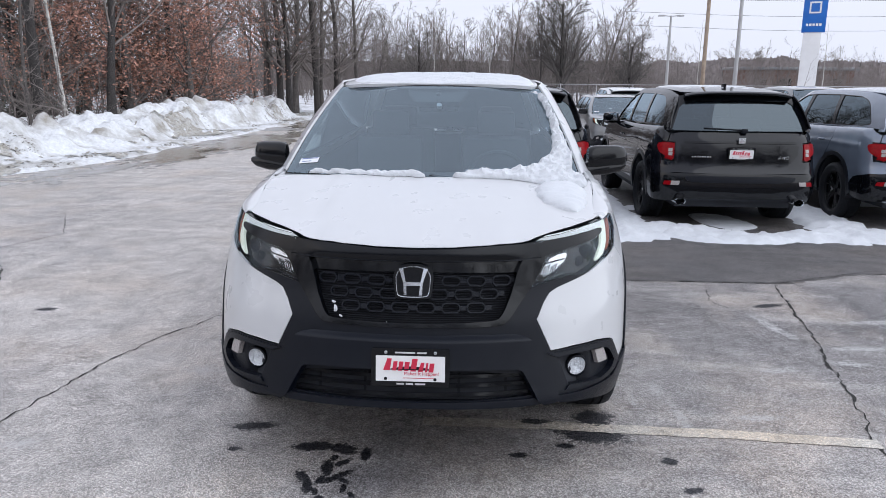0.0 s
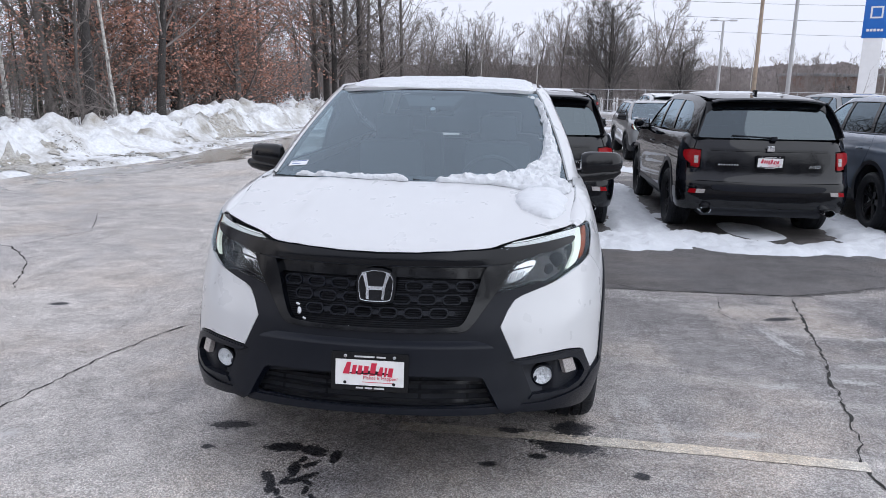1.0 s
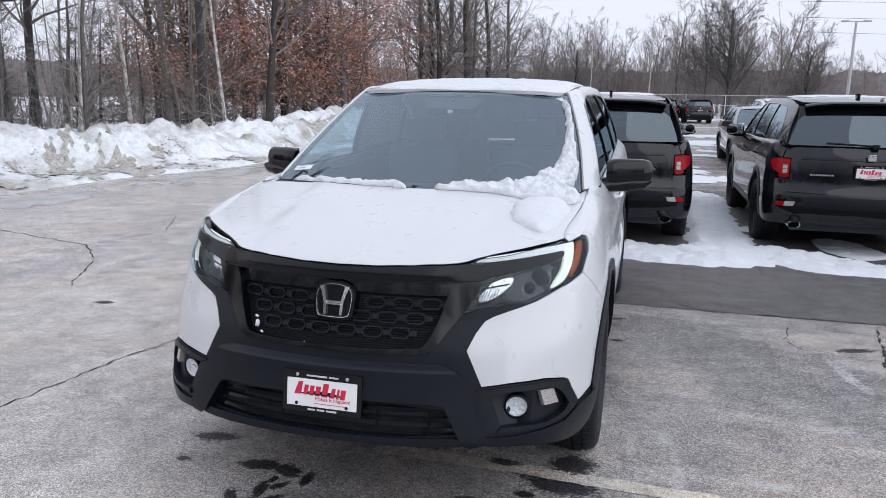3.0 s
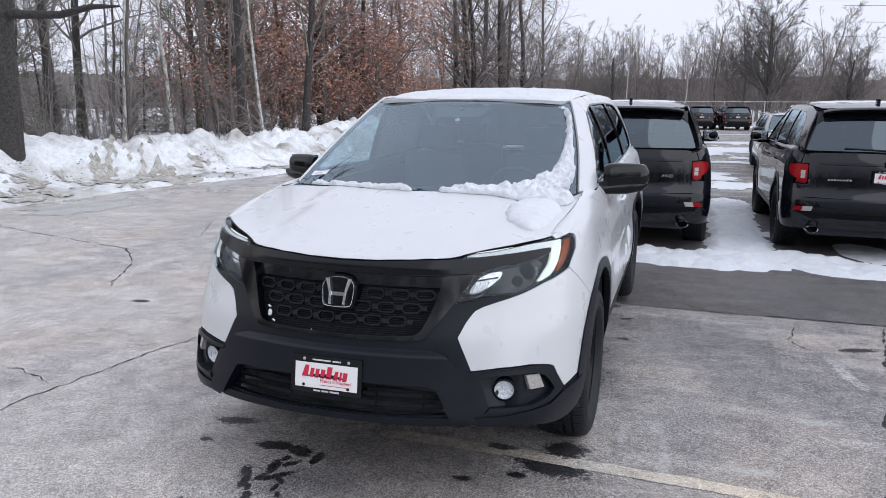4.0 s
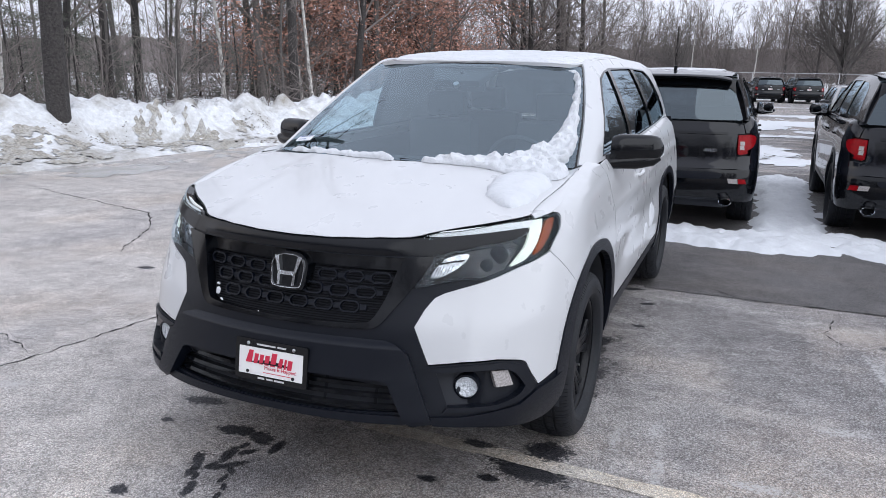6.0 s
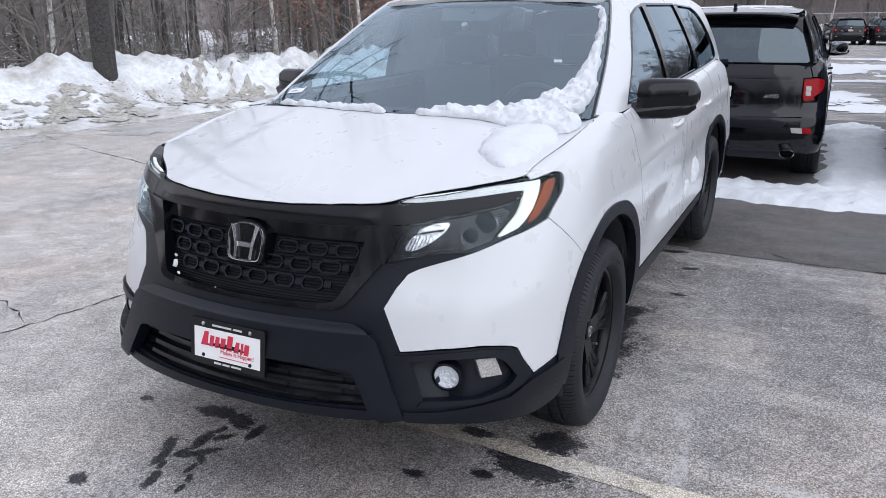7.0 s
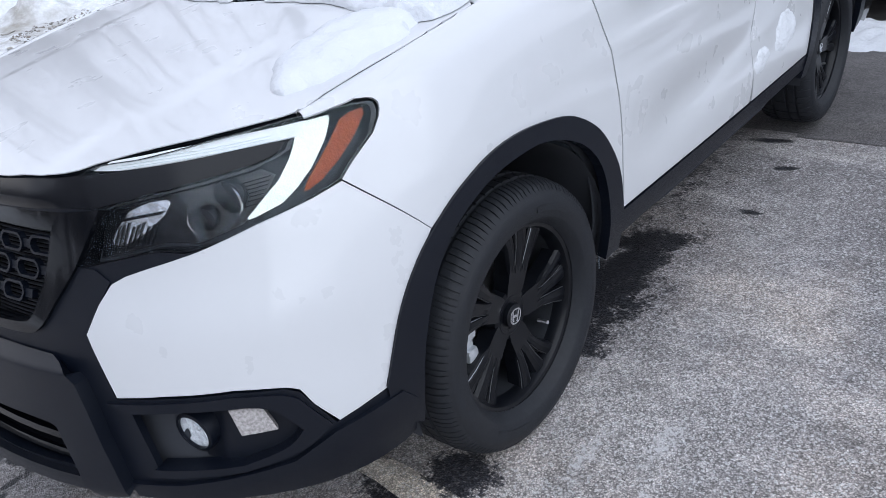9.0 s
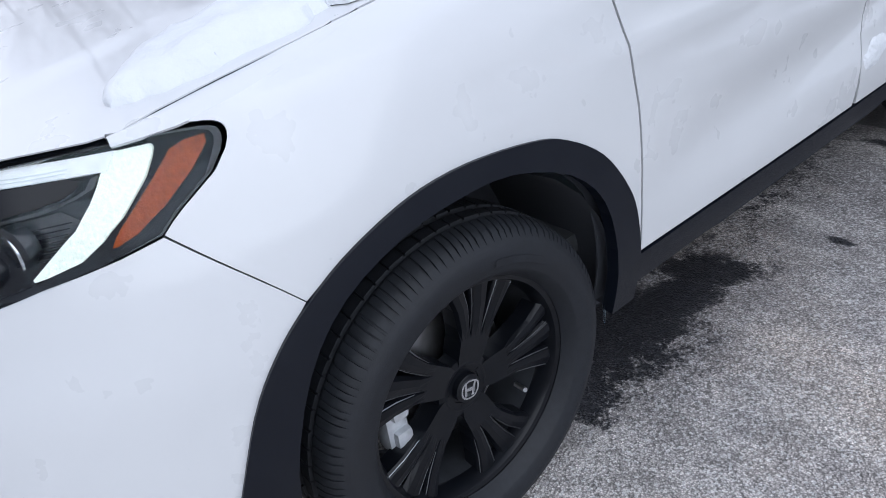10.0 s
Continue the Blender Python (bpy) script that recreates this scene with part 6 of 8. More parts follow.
strip("crack", [(-2.35, -1.5), (-2.2, -0.8), (-2.125, -0.42), (-2.071, -0.09), (-2.0, 0.4), (-1.83, 0.89), (-1.63, 1.28), (-1.3, 1.9), (-0.6, 2.6)], 0.014, CRACK, "long dark crack in the asphalt", "crack", 1, 0.05)
strip("crack", [(3.0, 2.62), (2.85, 2.495), (2.60, 1.21), (2.41, 0.29), (2.26, -0.30), (2.225, -0.54), (2.25, -1.3)], 0.022, CRACK, "branching dark crack in the asphalt", "crack", 2, 0.03)
strip("crack", [(1.2, 2.9), (1.62, 2.55), (2.29, 2.56), (2.89, 2.59), (3.9, 3.07), (5.5, 3.3)], 0.014, CRACK, "thin seam between two pours of asphalt", "crack", 3, 0.03, 0.008)
strip("crack", [(2.3, 2.55), (2.15, 2.0), (2.25, 1.6)], 0.010, CRACK, "hairline crack in the asphalt", "crack", 4, 0.05)
strip("crack", [(-8.0, 4.27), (-6.7, 3.86), (-5.7, 3.57), (-4.8, 3.31), (-4.18, 2.69), (-3.6, 1.65)], 0.020, CRACK, "forked crack in the asphalt", "crack", 5, 0.03)
strip("crack", [(-4.8, 3.31), (-4.5, 4.3), (-5.2, 5.6)], 0.014, CRACK, "forked crack in the asphalt", "crack", 6, 0.02)
strip("crack", [(-2.12, -0.42), (-2.6, -0.2), (-3.3, -0.3)], 0.014, CRACK, "hairline crack in the asphalt", "crack", 7, 0.06)
strip("crack", [(2.41, 0.29), (2.7, 0.1), (3.2, 0.2)], 0.012, CRACK, "hairline crack in the asphalt", "crack", 8, 0.05)
crackle = random.Random(31)
for k in range(16):
    x, y, a, d = crackle.uniform(-9.0, -2.6), crackle.uniform(3.5, 13.0), crackle.uniform(-0.5, 0.4), crackle.uniform(0.25, 0.7)
    strip("crack", [(x - d * math.cos(a), y - d * math.sin(a)), (x, y + crackle.uniform(-0.06, 0.06)), (x + d * math.cos(a), y + d * math.sin(a))], crackle.uniform(0.008, 0.016), CRACK, "short weathered crack in the asphalt", "crack", 50 + k, 0.03)
strip("parking_line", [(0.0, -0.355), (0.73, -0.37), (1.4, -0.40), (2.235, -0.463)], 0.095, LINE, "faded cream parking line", "painted line", 9, 0.006, 0.0035, False)


def blob(name, x, y, rx_, ry_, mat, label, category, seed, turn=0.0, rough=0.35, spots=0, lift=0.0055):
    """A flat irregular stain with satellites."""
    rnd = random.Random(seed)
    bm = bmesh.new()
    list_of = [(x, y, rx_, ry_)]
    for _ in range(spots):
        a, d = rnd.uniform(0, 6.28), rnd.uniform(0.8, 2.0)
        list_of.append((x + d * rx_ * math.cos(a), y + d * ry_ * math.sin(a), rx_ * rnd.uniform(0.06, 0.22), ry_ * rnd.uniform(0.06, 0.22)))
    for i, (cx, cy, a0, b0) in enumerate(list_of):
        n = 120 if i == 0 else 14
        ring = []
        for k in range(n):
            t = 2 * math.pi * k / n
            c, s = math.cos(t), math.sin(t)
            r = 1 + rough * (wob(c * 1.5, s * 1.5, 1.0, seed + i) * 1.3 + wob(c * 4, s * 4, 1.0, seed + i + 9) * 0.7 + wob(c * 9, s * 9, 1, seed + 3) * 0.5 + wob(c * 22, s * 22, 1, seed + 5) * 0.3)
            px, py = a0 * r * c, b0 * r * s
            wx, wy = cx + px * math.cos(turn) - py * math.sin(turn), cy + px * math.sin(turn) + py * math.cos(turn)
            ring.append(bm.verts.new((wx, wy, land(wx, wy) + lift)))
        mid = bm.verts.new((cx, cy, land(cx, cy) + lift))
        for k in range(n):
            bm.faces.new((ring[k], ring[(k + 1) % n], mid))
    return tagged(part(name, bm, mat), label, category, kind="structure")


for k, (x, y, a, b) in enumerate(((-6.4, 20, 1.1, 3.5), (-5.4, 27, 1.3, 4.5), (-7.2, 14.5, 0.8, 2.2), (-3.8, 33, 2.0, 4.0), (-7.6, 30, 0.7, 3.0))):
    blob("puddle", x, y, a, b, SLUSH, "shallow brown meltwater puddle", "puddle", 60 + k, 0.05 * k, 0.6, 10)

# ---- snow ----
def bank_edge(y):
    return tab(y, (-20, -10.5), (0, -9.9), (5, -9.3), (9, -8.8), (13, -8.0), (20, -8.2), (35, -8.5), (42, -10), (60, -13))


def bank_height(x, y):
    d = bank_edge(y) + 0.35 * wob(x, y, 0.5, 2) + 0.12 * wob(x, y, 2.2, 4) - x
    if d < 0:
        return land(x, y) - 0.03
    toe = 0.07 * ease(d / 0.25)
    start = 1.0 + 0.7 * wob(0, y, 0.25, 6) + 1.3 * ease((13 - y) / 6)
    rise = ease((d - start - 0.5 * wob(x, y, 1.0, 31)) / 1.0)
    top = 0.36 + 0.68 * wob(x, y, 0.33, 8) + 0.26 * wob(x, y, 1.1, 9) + 0.25 * ease((y - 15) / 10)
    fall = 1 - 0.75 * ease((d - start - 1.6) / 2.6)
    cells = noise.voronoi(Vector((x * 1.2, y * 1.2, 0.3)))[0]
    chunk = 0.30 * min(cells[1] - cells[0], 0.6)
    lumps = 0.46 * abs(wob(x, y, 0.8, 11)) + 0.16 * wob(x, y, 2.3, 12) + 0.10 * wob(x, y, 5, 13) + 0.06 * wob(x, y, 9, 15)
    mound = 0.46 * math.exp(-((x + 11.2) ** 2 + (y - 7.2) ** 2) / 0.7) + 0.35 * math.exp(-((x + 11.9) ** 2 + (y - 6.0) ** 2) / 1.4)
    return land(x, y) + mound + toe + rise * (top * fall + lumps + chunk) + 0.05 * wob(x, y, 4, 14) * ease(d / 0.5)


sheet("snow_bank", bank_height, steps(-17, -7.0, 0.10), steps(-4, 46, 0.125), BANK, "long ploughed bank of lumpy snow, dirty at its foot", "snow bank", "stuff",
      lambda x, y: x < bank_edge(y) + 0.6)
sheet("snow_bank", bank_height, steps(-17, -7.4, 0.3), steps(-24, -4, 0.3), BANK, "long ploughed bank of lumpy snow", "snow bank", "stuff", lambda x, y: x < bank_edge(y) + 0.6)



def lumps(name, label, seed, count, mat, spread, sizes):
    """Broken lumps of ice and dirty snow along the foot of the bank."""
    rnd = random.Random(seed)
    ball = bmesh.new()
    bmesh.ops.create_icosphere(ball, subdivisions=1, radius=1.0)
    bv, bf = [v.co.copy() for v in ball.verts], [tuple(v.index for v in f.verts) for f in ball.faces]
    ball.free()
    vs, fs = [], []
    while count:
        y = rnd.uniform(-2, 44)
        x = bank_edge(y) - rnd.uniform(*spread) - 0.6 * wob(0, y, 0.6, seed)
        if wob(x, y, 0.45, seed) < 0.12:
            continue
        count -= 1
        r = rnd.uniform(*sizes) * (0.6 + 0.8 * rnd.random() ** 2)
        z = bank_height(x, y)
        b = len(vs)
        for v in bv:
            k = 1 + 0.55 * noise.noise(v * 1.3 + Vector((x * 9, y * 9, 0)))
            vs.append((x + v.x * r * k * 1.25, y + v.y * r * k * 1.25, z + v.z * r * k * 0.75 + r * 0.15))
        fs += [tuple(i + b for i in f) for f in bf]
    me = bpy.data.meshes.new(name)
    me.from_pydata(vs, [], fs)
    return tagged(part(name, me, mat, smooth=False), label, "snow", kind="stuff")


SLUSH_ICE = material("grey_slush", (0.44, 0.435, 0.43), 0.22, vary=0.2, grain=5, stain=0.8, stain_scale=2.5, stain_colour=(0.26, 0.235, 0.20), bump=0.01, bump_scale=25)


def slushy(x, y):
    d = x - bank_edge(y)
    return -0.3 < d < 1.9 + 0.5 * wob(0, y, 0.3, 51) and wob(x, y, 0.45, 52) + 0.5 * wob(x, y, 1.7, 53) + 0.3 * wob(x, y, 5, 54) > -0.25 + 0.35 * max(0.0, d)


sheet("slush", lambda x, y: land(x, y) + 0.003 + 0.003 * abs(wob(x, y, 4, 55)), steps(-11, -5.4, 0.07), steps(-2, 40, 0.09), SLUSH_ICE, "grey wet slush spread along the foot of the snow bank", "slush", "stuff", slushy)
lumps("dirty_lumps", "crumbs of dirty brown ice along the foot of the bank", 3, 4600, DIRTY, (0.3, 2.2), (0.008, 0.020))
CRUST = material("dirty_snow_crust", (0.34, 0.32, 0.285), 0.75, vary=0.45, grain=22, stain=0.75, stain_scale=5, stain_colour=(0.64, 0.645, 0.65), bump=0.03, bump_scale=30)


def crusted(x, y):
    d = bank_edge(y) - x
    return 0.1 < d < 2.3 and wob(x, y, 0.4, 61) + 0.5 * wob(x, y, 1.6, 62) + 0.45 * wob(x, y, 6, 63) > 0.20 + 0.10 * abs(d - 1.1)


sheet("snow_crust", lambda x, y: bank_height(x, y) + 0.012 + 0.035 * abs(wob(x, y, 7, 64)) + 0.02 * wob(x, y, 15, 65), steps(-13.0, -7.5, 0.06), steps(-3, 42, 0.08), CRUST, "grey-brown crust of old ice along the foot of the bank", "snow crust", "stuff", crusted)

GAPS = (-0.75, 2.03, 4.70, 7.4, 10.1)


def lot_snow(x, y):
    m = 0.0
    front = 4.45 + 0.22 * wob(x, y, 1.3, 21) + 0.10 * wob(x, y, 4, 22) + 0.06 * wob(x, y, 11, 31) + 0.22 * math.exp(-((x - 2.4) / 0.3) ** 2)
    band = ease((y - front + 0.20) / 0.20) * ease((front + 0.75 + 0.35 * wob(x, 3, 1.2, 23) - y) / 0.25)
    m = band
    for g in GAPS:
        w = 0.42 + 0.16 * wob(g, y, 1.0, 24) + 0.14 * wob(x, y, 5, 32) - 0.03 * max(0, y - 8)
        m = max(m, ease((w - abs(x - g)) / 0.16) * ease((y - 4.4) / 0.2) * ease((10.6 + 0.5 * wob(x, y, 1, 25) - y) / 0.4))
    under = 0.45 * ease((wob(x, y, 1.1, 26) - 0.30) / 0.12) * ease((y - 4.6) / 0.3) * ease((10 - y) / 0.5)
    return max(m, under)


def lot_height(x, y):
    m = lot_snow(x, y)
    trod = min(noise.voronoi(Vector((x * 4.2, y * 3.2, 0.7)))[0][0], 0.5)
    return land(x, y) - 0.004 + m * (0.022 + 0.025 * wob(x, y, 2.5, 27) + 0.035 * wob(x, y, 5, 28) + 0.030 * wob(x, y, 10, 29) + 0.016 * wob(x, y, 22, 33) + 0.07 * trod)


sheet("ground_snow", lot_height, steps(-1.3, 8.4, 0.036), steps(4.0, 10.9, 0.036), SNOW, "trampled wet snow left round the parked cars", "snow", "stuff", lambda x, y: lot_snow(x, y) > 0.015)
for k, (x, y, a, b) in enumerate(((2.5, 13.0, 0.9, 0.8), (1.5, 15.5, 0.8, 1.6), (2.6, 20, 1.3, 0.5), (2.2, 26, 1.6, 3.0), (5, 33, 4, 1.0), (12, 44, 9, 1.2))):
    blob("snow_patch", x, y, a, b, SNOW, "thin patch of old snow on the lot", "snow", 80 + k, 0.1, 0.6, 8, 0.012)


SNOW_WET = material("melting_snow", (0.60, 0.62, 0.655), 0.45, vary=0.03, grain=9, stain=0.2, stain_scale=6, stain_colour=(0.54, 0.56, 0.595), bump=0.003, bump_scale=60)


def snow_on(loop, f, thick, label, seed, step=0.02, edge=0.05, crumb=1.0):
    """A pillowy snow patch lying on a surface."""
    from mathutils.geometry import tessellate_polygon
    loop = rounded(loop, 2)
    n = len(loop)
    loop = [(a + 0.016 * wob(a, b, 13, seed) + 0.014 * wob(a, b, 34, seed), b + 0.016 * wob(b, a, 13, seed + 2) + 0.014 * wob(b, a, 35, seed)) for a, b in loop]
    tris = tessellate_polygon([[Vector((a, b, 0)) for a, b in loop]])
    bm = bmesh.new()
    vs = [bm.verts.new((a, b, 0)) for a, b in loop]
    for t in tris:
        if len(set(t)) == 3:
            try:
                bm.faces.new([vs[i] for i in t])
            except ValueError:
                pass
    for axis in (0, 1):
        lo, hi = min(p[axis] for p in loop), max(p[axis] for p in loop)
        k = math.floor(lo / step) + 1
        while k * step < hi:
            co, no = Vector((0, 0, 0)), Vector((0, 0, 0))
            co[axis], no[axis] = k * step, 1
            bmesh.ops.bisect_plane(bm, geom=bm.verts[:] + bm.edges[:] + bm.faces[:], dist=1e-5, plane_co=co, plane_no=no)
            k += 1
    segs = [(Vector((*loop[k], 0)), Vector((*loop[(k + 1) % n], 0))) for k in range(n)]
    e = 2e-3
    for v in bm.verts:
        p = v.co.copy()
        dist = 9.0
        for a, b in segs:
            ab = b - a
            t = min(max((p - a).dot(ab) / max(ab.length_squared, 1e-12), 0), 1)
            dist = min(dist, (p - a - ab * t).length)
        a, b = p.x, p.y
        q = Vector(f(a, b))
        nn = (Vector(f(a + e, b)) - Vector(f(a - e, b))).cross(Vector(f(a, b + e)) - Vector(f(a, b - e))).normalized()
        if nn.dot(q - HEART) < 0:
            nn = -nn
        h = min(dist / edge, 1.0)
        rise = math.sqrt(max(0.0, 1 - (1 - h) ** 2))
        v.co = q + nn * (thick * rise * (1 + crumb * (0.6 * wob(a, b, 9, seed) + 0.75 * wob(a, b, 22, seed + 1) + 0.45 * wob(a, b, 48, seed + 2))) - 0.002)
    ob = part("snow_patch", bm, SNOW if crumb > 0.3 else SNOW_WET, None, smooth=True)
    return tagged(ob, label, "snow", kind="stuff")


soft = "soft snow left along the foot of the windscreen"
snow_on([(-0.66, 0.11), (-0.5, 0.07), (-0.3, 0.03), (-0.1, 0.0), (-0.03, 0.0), (-0.02, 0.03), (-0.1, 0.055), (-0.3, 0.075), (-0.5, 0.11), (-0.66, 0.14)], lambda x, y: hood_top(x, min(y, 0.14)) + Vector((0, 0, 0.004)), 0.022, soft, 1, 0.012, 0.03)
snow_on([(0.12, 0.0), (0.3, 0.0), (0.45, 0.0), (0.6, -0.05), (0.78, -0.08), (0.84, 0.02), (0.80, 0.16), (0.62, 0.16), (0.45, 0.10), (0.3, 0.085), (0.13, 0.05)], lambda x, y: hood_top(x, min(y, 0.14)) + Vector((0, 0, 0.004)), 0.034, soft, 2, 0.012, 0.05)
snow_on([(0.62, -0.02), (0.80, -0.01), (0.93, 0.02), (0.97, 0.10), (0.975, 0.2), (0.97, 0.3), (0.972, 0.42), (0.968, 0.55), (0.972, 0.7), (0.968, 0.86), (0.955, 0.915), (0.925, 0.90), (0.925, 0.83), (0.94, 0.74), (0.915, 0.66), (0.92, 0.58), (0.89, 0.5),
         (0.895, 0.42), (0.865, 0.34), (0.85, 0.25), (0.80, 0.17), (0.74, 0.135), (0.71, 0.10), (0.66, 0.085), (0.58, 0.05)], screen, 0.042, "thick snow down the edge of the windscreen", 3, 0.011, 0.032, 0.8)
snow_on([(0.86, 0.93), (0.90, 0.955), (0.955, 0.95), (0.93, 0.915)], screen, 0.012, "bit of snow high on the windscreen", 4, 0.015, 0.03)
snow_on([(0.53, -0.18), (0.56, -0.31), (0.64, -0.41), (0.71, -0.455), (0.765, -0.38), (0.785, -0.25), (0.80, -0.10), (0.74, 0.0), (0.62, -0.02), (0.55, -0.08)], hood_top, 0.038, "sheet of melting snow sliding off the hood", 5, 0.016, 0.10, 0.2)
snow_on([(-0.40, 0.985), (0.0, 0.95), (0.3, 0.965), (0.52, 1.0), (0.615, 1.06), (0.61, 1.5), (0.60, 2.4), (0.6, 3.5), (-0.6, 3.5), (-0.61, 2.4), (-0.60, 1.4), (-0.58, 1.1)], roof_top, 0.010, "thin layer of snow on the white roof", 6, 0.05, 0.06)
for k, (cy, cz, s) in enumerate(((1.98, 0.68, 0.16), (1.70, 0.63, 0.10))):
    snow_on([(cy - s, cz - s * 0.4), (cy, cz - s * 0.6), (cy + s, cz - s * 0.2), (cy + s * 0.8, cz + s * 0.4), (cy - s * 0.3, cz + s * 0.5)], lambda y, z: shell(sy(y, z)[0], z), 0.006, "splash of snow stuck to the rear door", 10 + k, 0.02, 0.05, 0.4)
snow_on([(-0.345, 0.772), (-0.325, 0.768), (-0.318, 0.79), (-0.335, 0.797)], lambda x, z: shell(fx(x, z)[0], z), 0.016, "small lump of snow caught in the grille", 14, 0.008, 0.012)
for k, (x, z, r) in enumerate(((-0.305, 0.757, 0.006), (-0.10, 0.742, 0.005), (-0.34, 0.80, 0.005))):
    snow_on([(x - r, z - r * 0.7), (x + r, z - r), (x + r * 1.2, z + r * 0.6), (x - r * 0.6, z + r)], lambda x, z: shell(fx(x, z)[0], z), 0.010, "crumb of ice caught in the grille", 30 + k, 0.005, 0.006)
for cx, cy in ((0.66, 8.95), (3.40, 9.06)):
    lift = land(cx, cy - 2) - 0.055
    snow_on([(-0.58, 1.12), (0.56, 1.10), (0.60, 2.2), (0.58, 3.40), (-0.1, 3.50), (-0.58, 3.42)], lambda x, y, cx=cx, cy=cy, lift=lift: (lambda p: Vector((cx - p.x, cy - p.y, p.z + lift)))(roof_top(x, y)), 0.035,
            "layer of old snow on a black roof", 15, 0.08, 0.10, 0.25)

# icicles under the rear end of the arch flare
ICE = pane_material("clear_ice", (0.86, 0.89, 0.93), 0.16, 2.5, 0.08)
for x, y, top, low in ((0.945, 0.416, 0.378, 0.318), (0.958, 0.420, 0.384, 0.362)):
    bm = bmesh.new()
    tube(bm, [(x, y, top), (x + 0.001, y, top * 0.6 + low * 0.4), (x, y, low + 0.008), (x, y, low)], [0.0055, 0.0032, 0.0026, 0.0012], 8)
    tagged(part("icicle", bm, ICE), "thin clear icicle hanging from the black arch flare", "icicle", "icicles")


def dress(car, paint, label, group=""):
    """Another finish for a copied car."""
    tagged(car, label, "car", group)
    for ob in car.children_recursive:
        if ob.type == "MESH" and ob.material_slots and ob.material_slots[0].material == WHITE:
            ob.material_slots[0].link = "OBJECT"
            ob.material_slots[0].material = paint
    return car


row = "parked row of SUVs"
for x, y, turn, paint, text in ((0.66, 8.95, 180.0, BLACK, "shiny black SUV parked tail out, with red tail lamps"),
                                (3.40, 9.06, 180.0, BLACK, "shiny black SUV parked tail out, snow round its tyres"),
                                (6.0, 9.2, 180.0, BLUEGREY, "blue-grey SUV with black wheels parked in the row")):
    dress(copy_thing(white_car, pose(x, y, land(x, y - 2) - 0.055, 0.7, 0, turn)), paint, text, row)


# ---- trees ----
class Wood:
    """Collects tapered limbs as plain vertex and face lists."""

    def __init__(self, seed):
        self.rnd, self.sets = random.Random(seed), {"trunk": ([], []), "crown": ([], []), "leaves": ([], [])}
        self.tips = []

    def limb(self, into, pts, rads, n):
        vs, fs = self.sets[into]
        base = len(vs)
        side = None
        for k, p in enumerate(pts):
            d = (pts[min(k + 1, len(pts) - 1)] - pts[max(k - 1, 0)]).normalized()
            side = d.orthogonal().normalized() if side is None else (side - d * side.dot(d)).normalized()
            u = d.cross(side)
            for j in range(n):
                a = 2 * math.pi * j / n
                vs.append(tuple(p + (side * math.cos(a) + u * math.sin(a)) * rads[k]))
        for k in range(len(pts) - 1):
            for j in range(n):
                a, b = base + k * n + j, base + k * n + (j + 1) % n
                fs.append((a, b, b + n, a + n))

    def grow(self, p, d, length, r, level, spec):
        rnd = self.rnd
        seg = spec["seg"][level]
        pts, rads = [p.copy()], [r * (1.35 if level == 0 else 1.0)]
        cur, way = p.copy(), d.normalized()
        for k in range(seg):
            way = (way + Vector((rnd.gauss(0, 1), rnd.gauss(0, 1), rnd.gauss(0, 1))) * spec["bend"][level] + Vector((0, 0, spec["lift"][level]))).normalized()
            cur = cur + way * (length / seg)
            pts.append(cur.copy())
            rads.append(max(r * (1 - (k + 1) / seg * spec["taper"][level]), spec.get("least", 0.003)))
        self.limb("trunk" if level == 0 else "crown", pts, rads, spec["sides"][level])
        if level + 1 >= len(spec["seg"]):
            self.tips.append((pts[-1], way))
            if len(pts) > 2:
                self.tips.append((pts[len(pts) // 2], way))
            return
        count = spec["kids"][level]
        for k in range(count):
            t = spec["from"][level] + (1 - spec["from"][level]) * ((k + rnd.random()) / count) ** (1.7 if level == 0 else 1.0)
            f = t * seg
            i = min(int(f), seg - 1)
            q = pts[i].lerp(pts[i + 1], f - i)
            ax = (pts[i + 1] - pts[i]).normalized()
            out_ = ax.orthogonal().normalized()
            out_ = Matrix.Rotation(rnd.uniform(0, 6.283), 3, ax) @ out_
            ang = radians(rnd.uniform(*spec["angle"][level]))
            way2 = ax * math.cos(ang) + out_ * math.sin(ang)
            self.grow(q, way2, length * rnd.uniform(*spec["len"][level]) * (1.15 - 0.6 * t), rads[i] * rnd.uniform(0.35, 0.6) if level else r * (1 - t * 0.75) * rnd.uniform(0.3, 0.5), level + 1, spec)

    def leafage(self, count, size, spread, flat=0.5):
        rnd = self.rnd
        vs, fs = self.sets["leaves"]
        for p, _ in self.tips:
            for _ in range(count):
                c = p + Vector((rnd.gauss(0, spread), rnd.gauss(0, spread), rnd.gauss(0, spread * 0.7)))
                u = Vector((rnd.gauss(0, 1), rnd.gauss(0, 1), rnd.gauss(0, flat))).normalized()
                v = u.orthogonal().normalized()
                v = Matrix.Rotation(rnd.uniform(0, 6.28), 3, u) @ v
                s = size * rnd.uniform(0.6, 1.4)
                b = len(vs)
                vs += [tuple(c - u * s), tuple(c + v * s * 0.45 + u * s * 0.1), tuple(c + u * s), tuple(c - v * s * 0.45 + u * s * 0.1)]
                fs += [(b, b + 1, b + 2), (b, b + 2, b + 3)]

    def mesh(self, key):
        me = bpy.data.meshes.new(key)
        me.from_pydata(self.sets[key][0], [], self.sets[key][1])
        for p in me.polygons:
            p.use_smooth = True
        return me

    def arrays(self):
        vs, fs = [], []
        for key in ("trunk", "crown"):
            b = len(vs)
            vs += self.sets[key][0]
            fs += [tuple(i + b for i in f) for f in self.sets[key][1]]
        return vs, fs


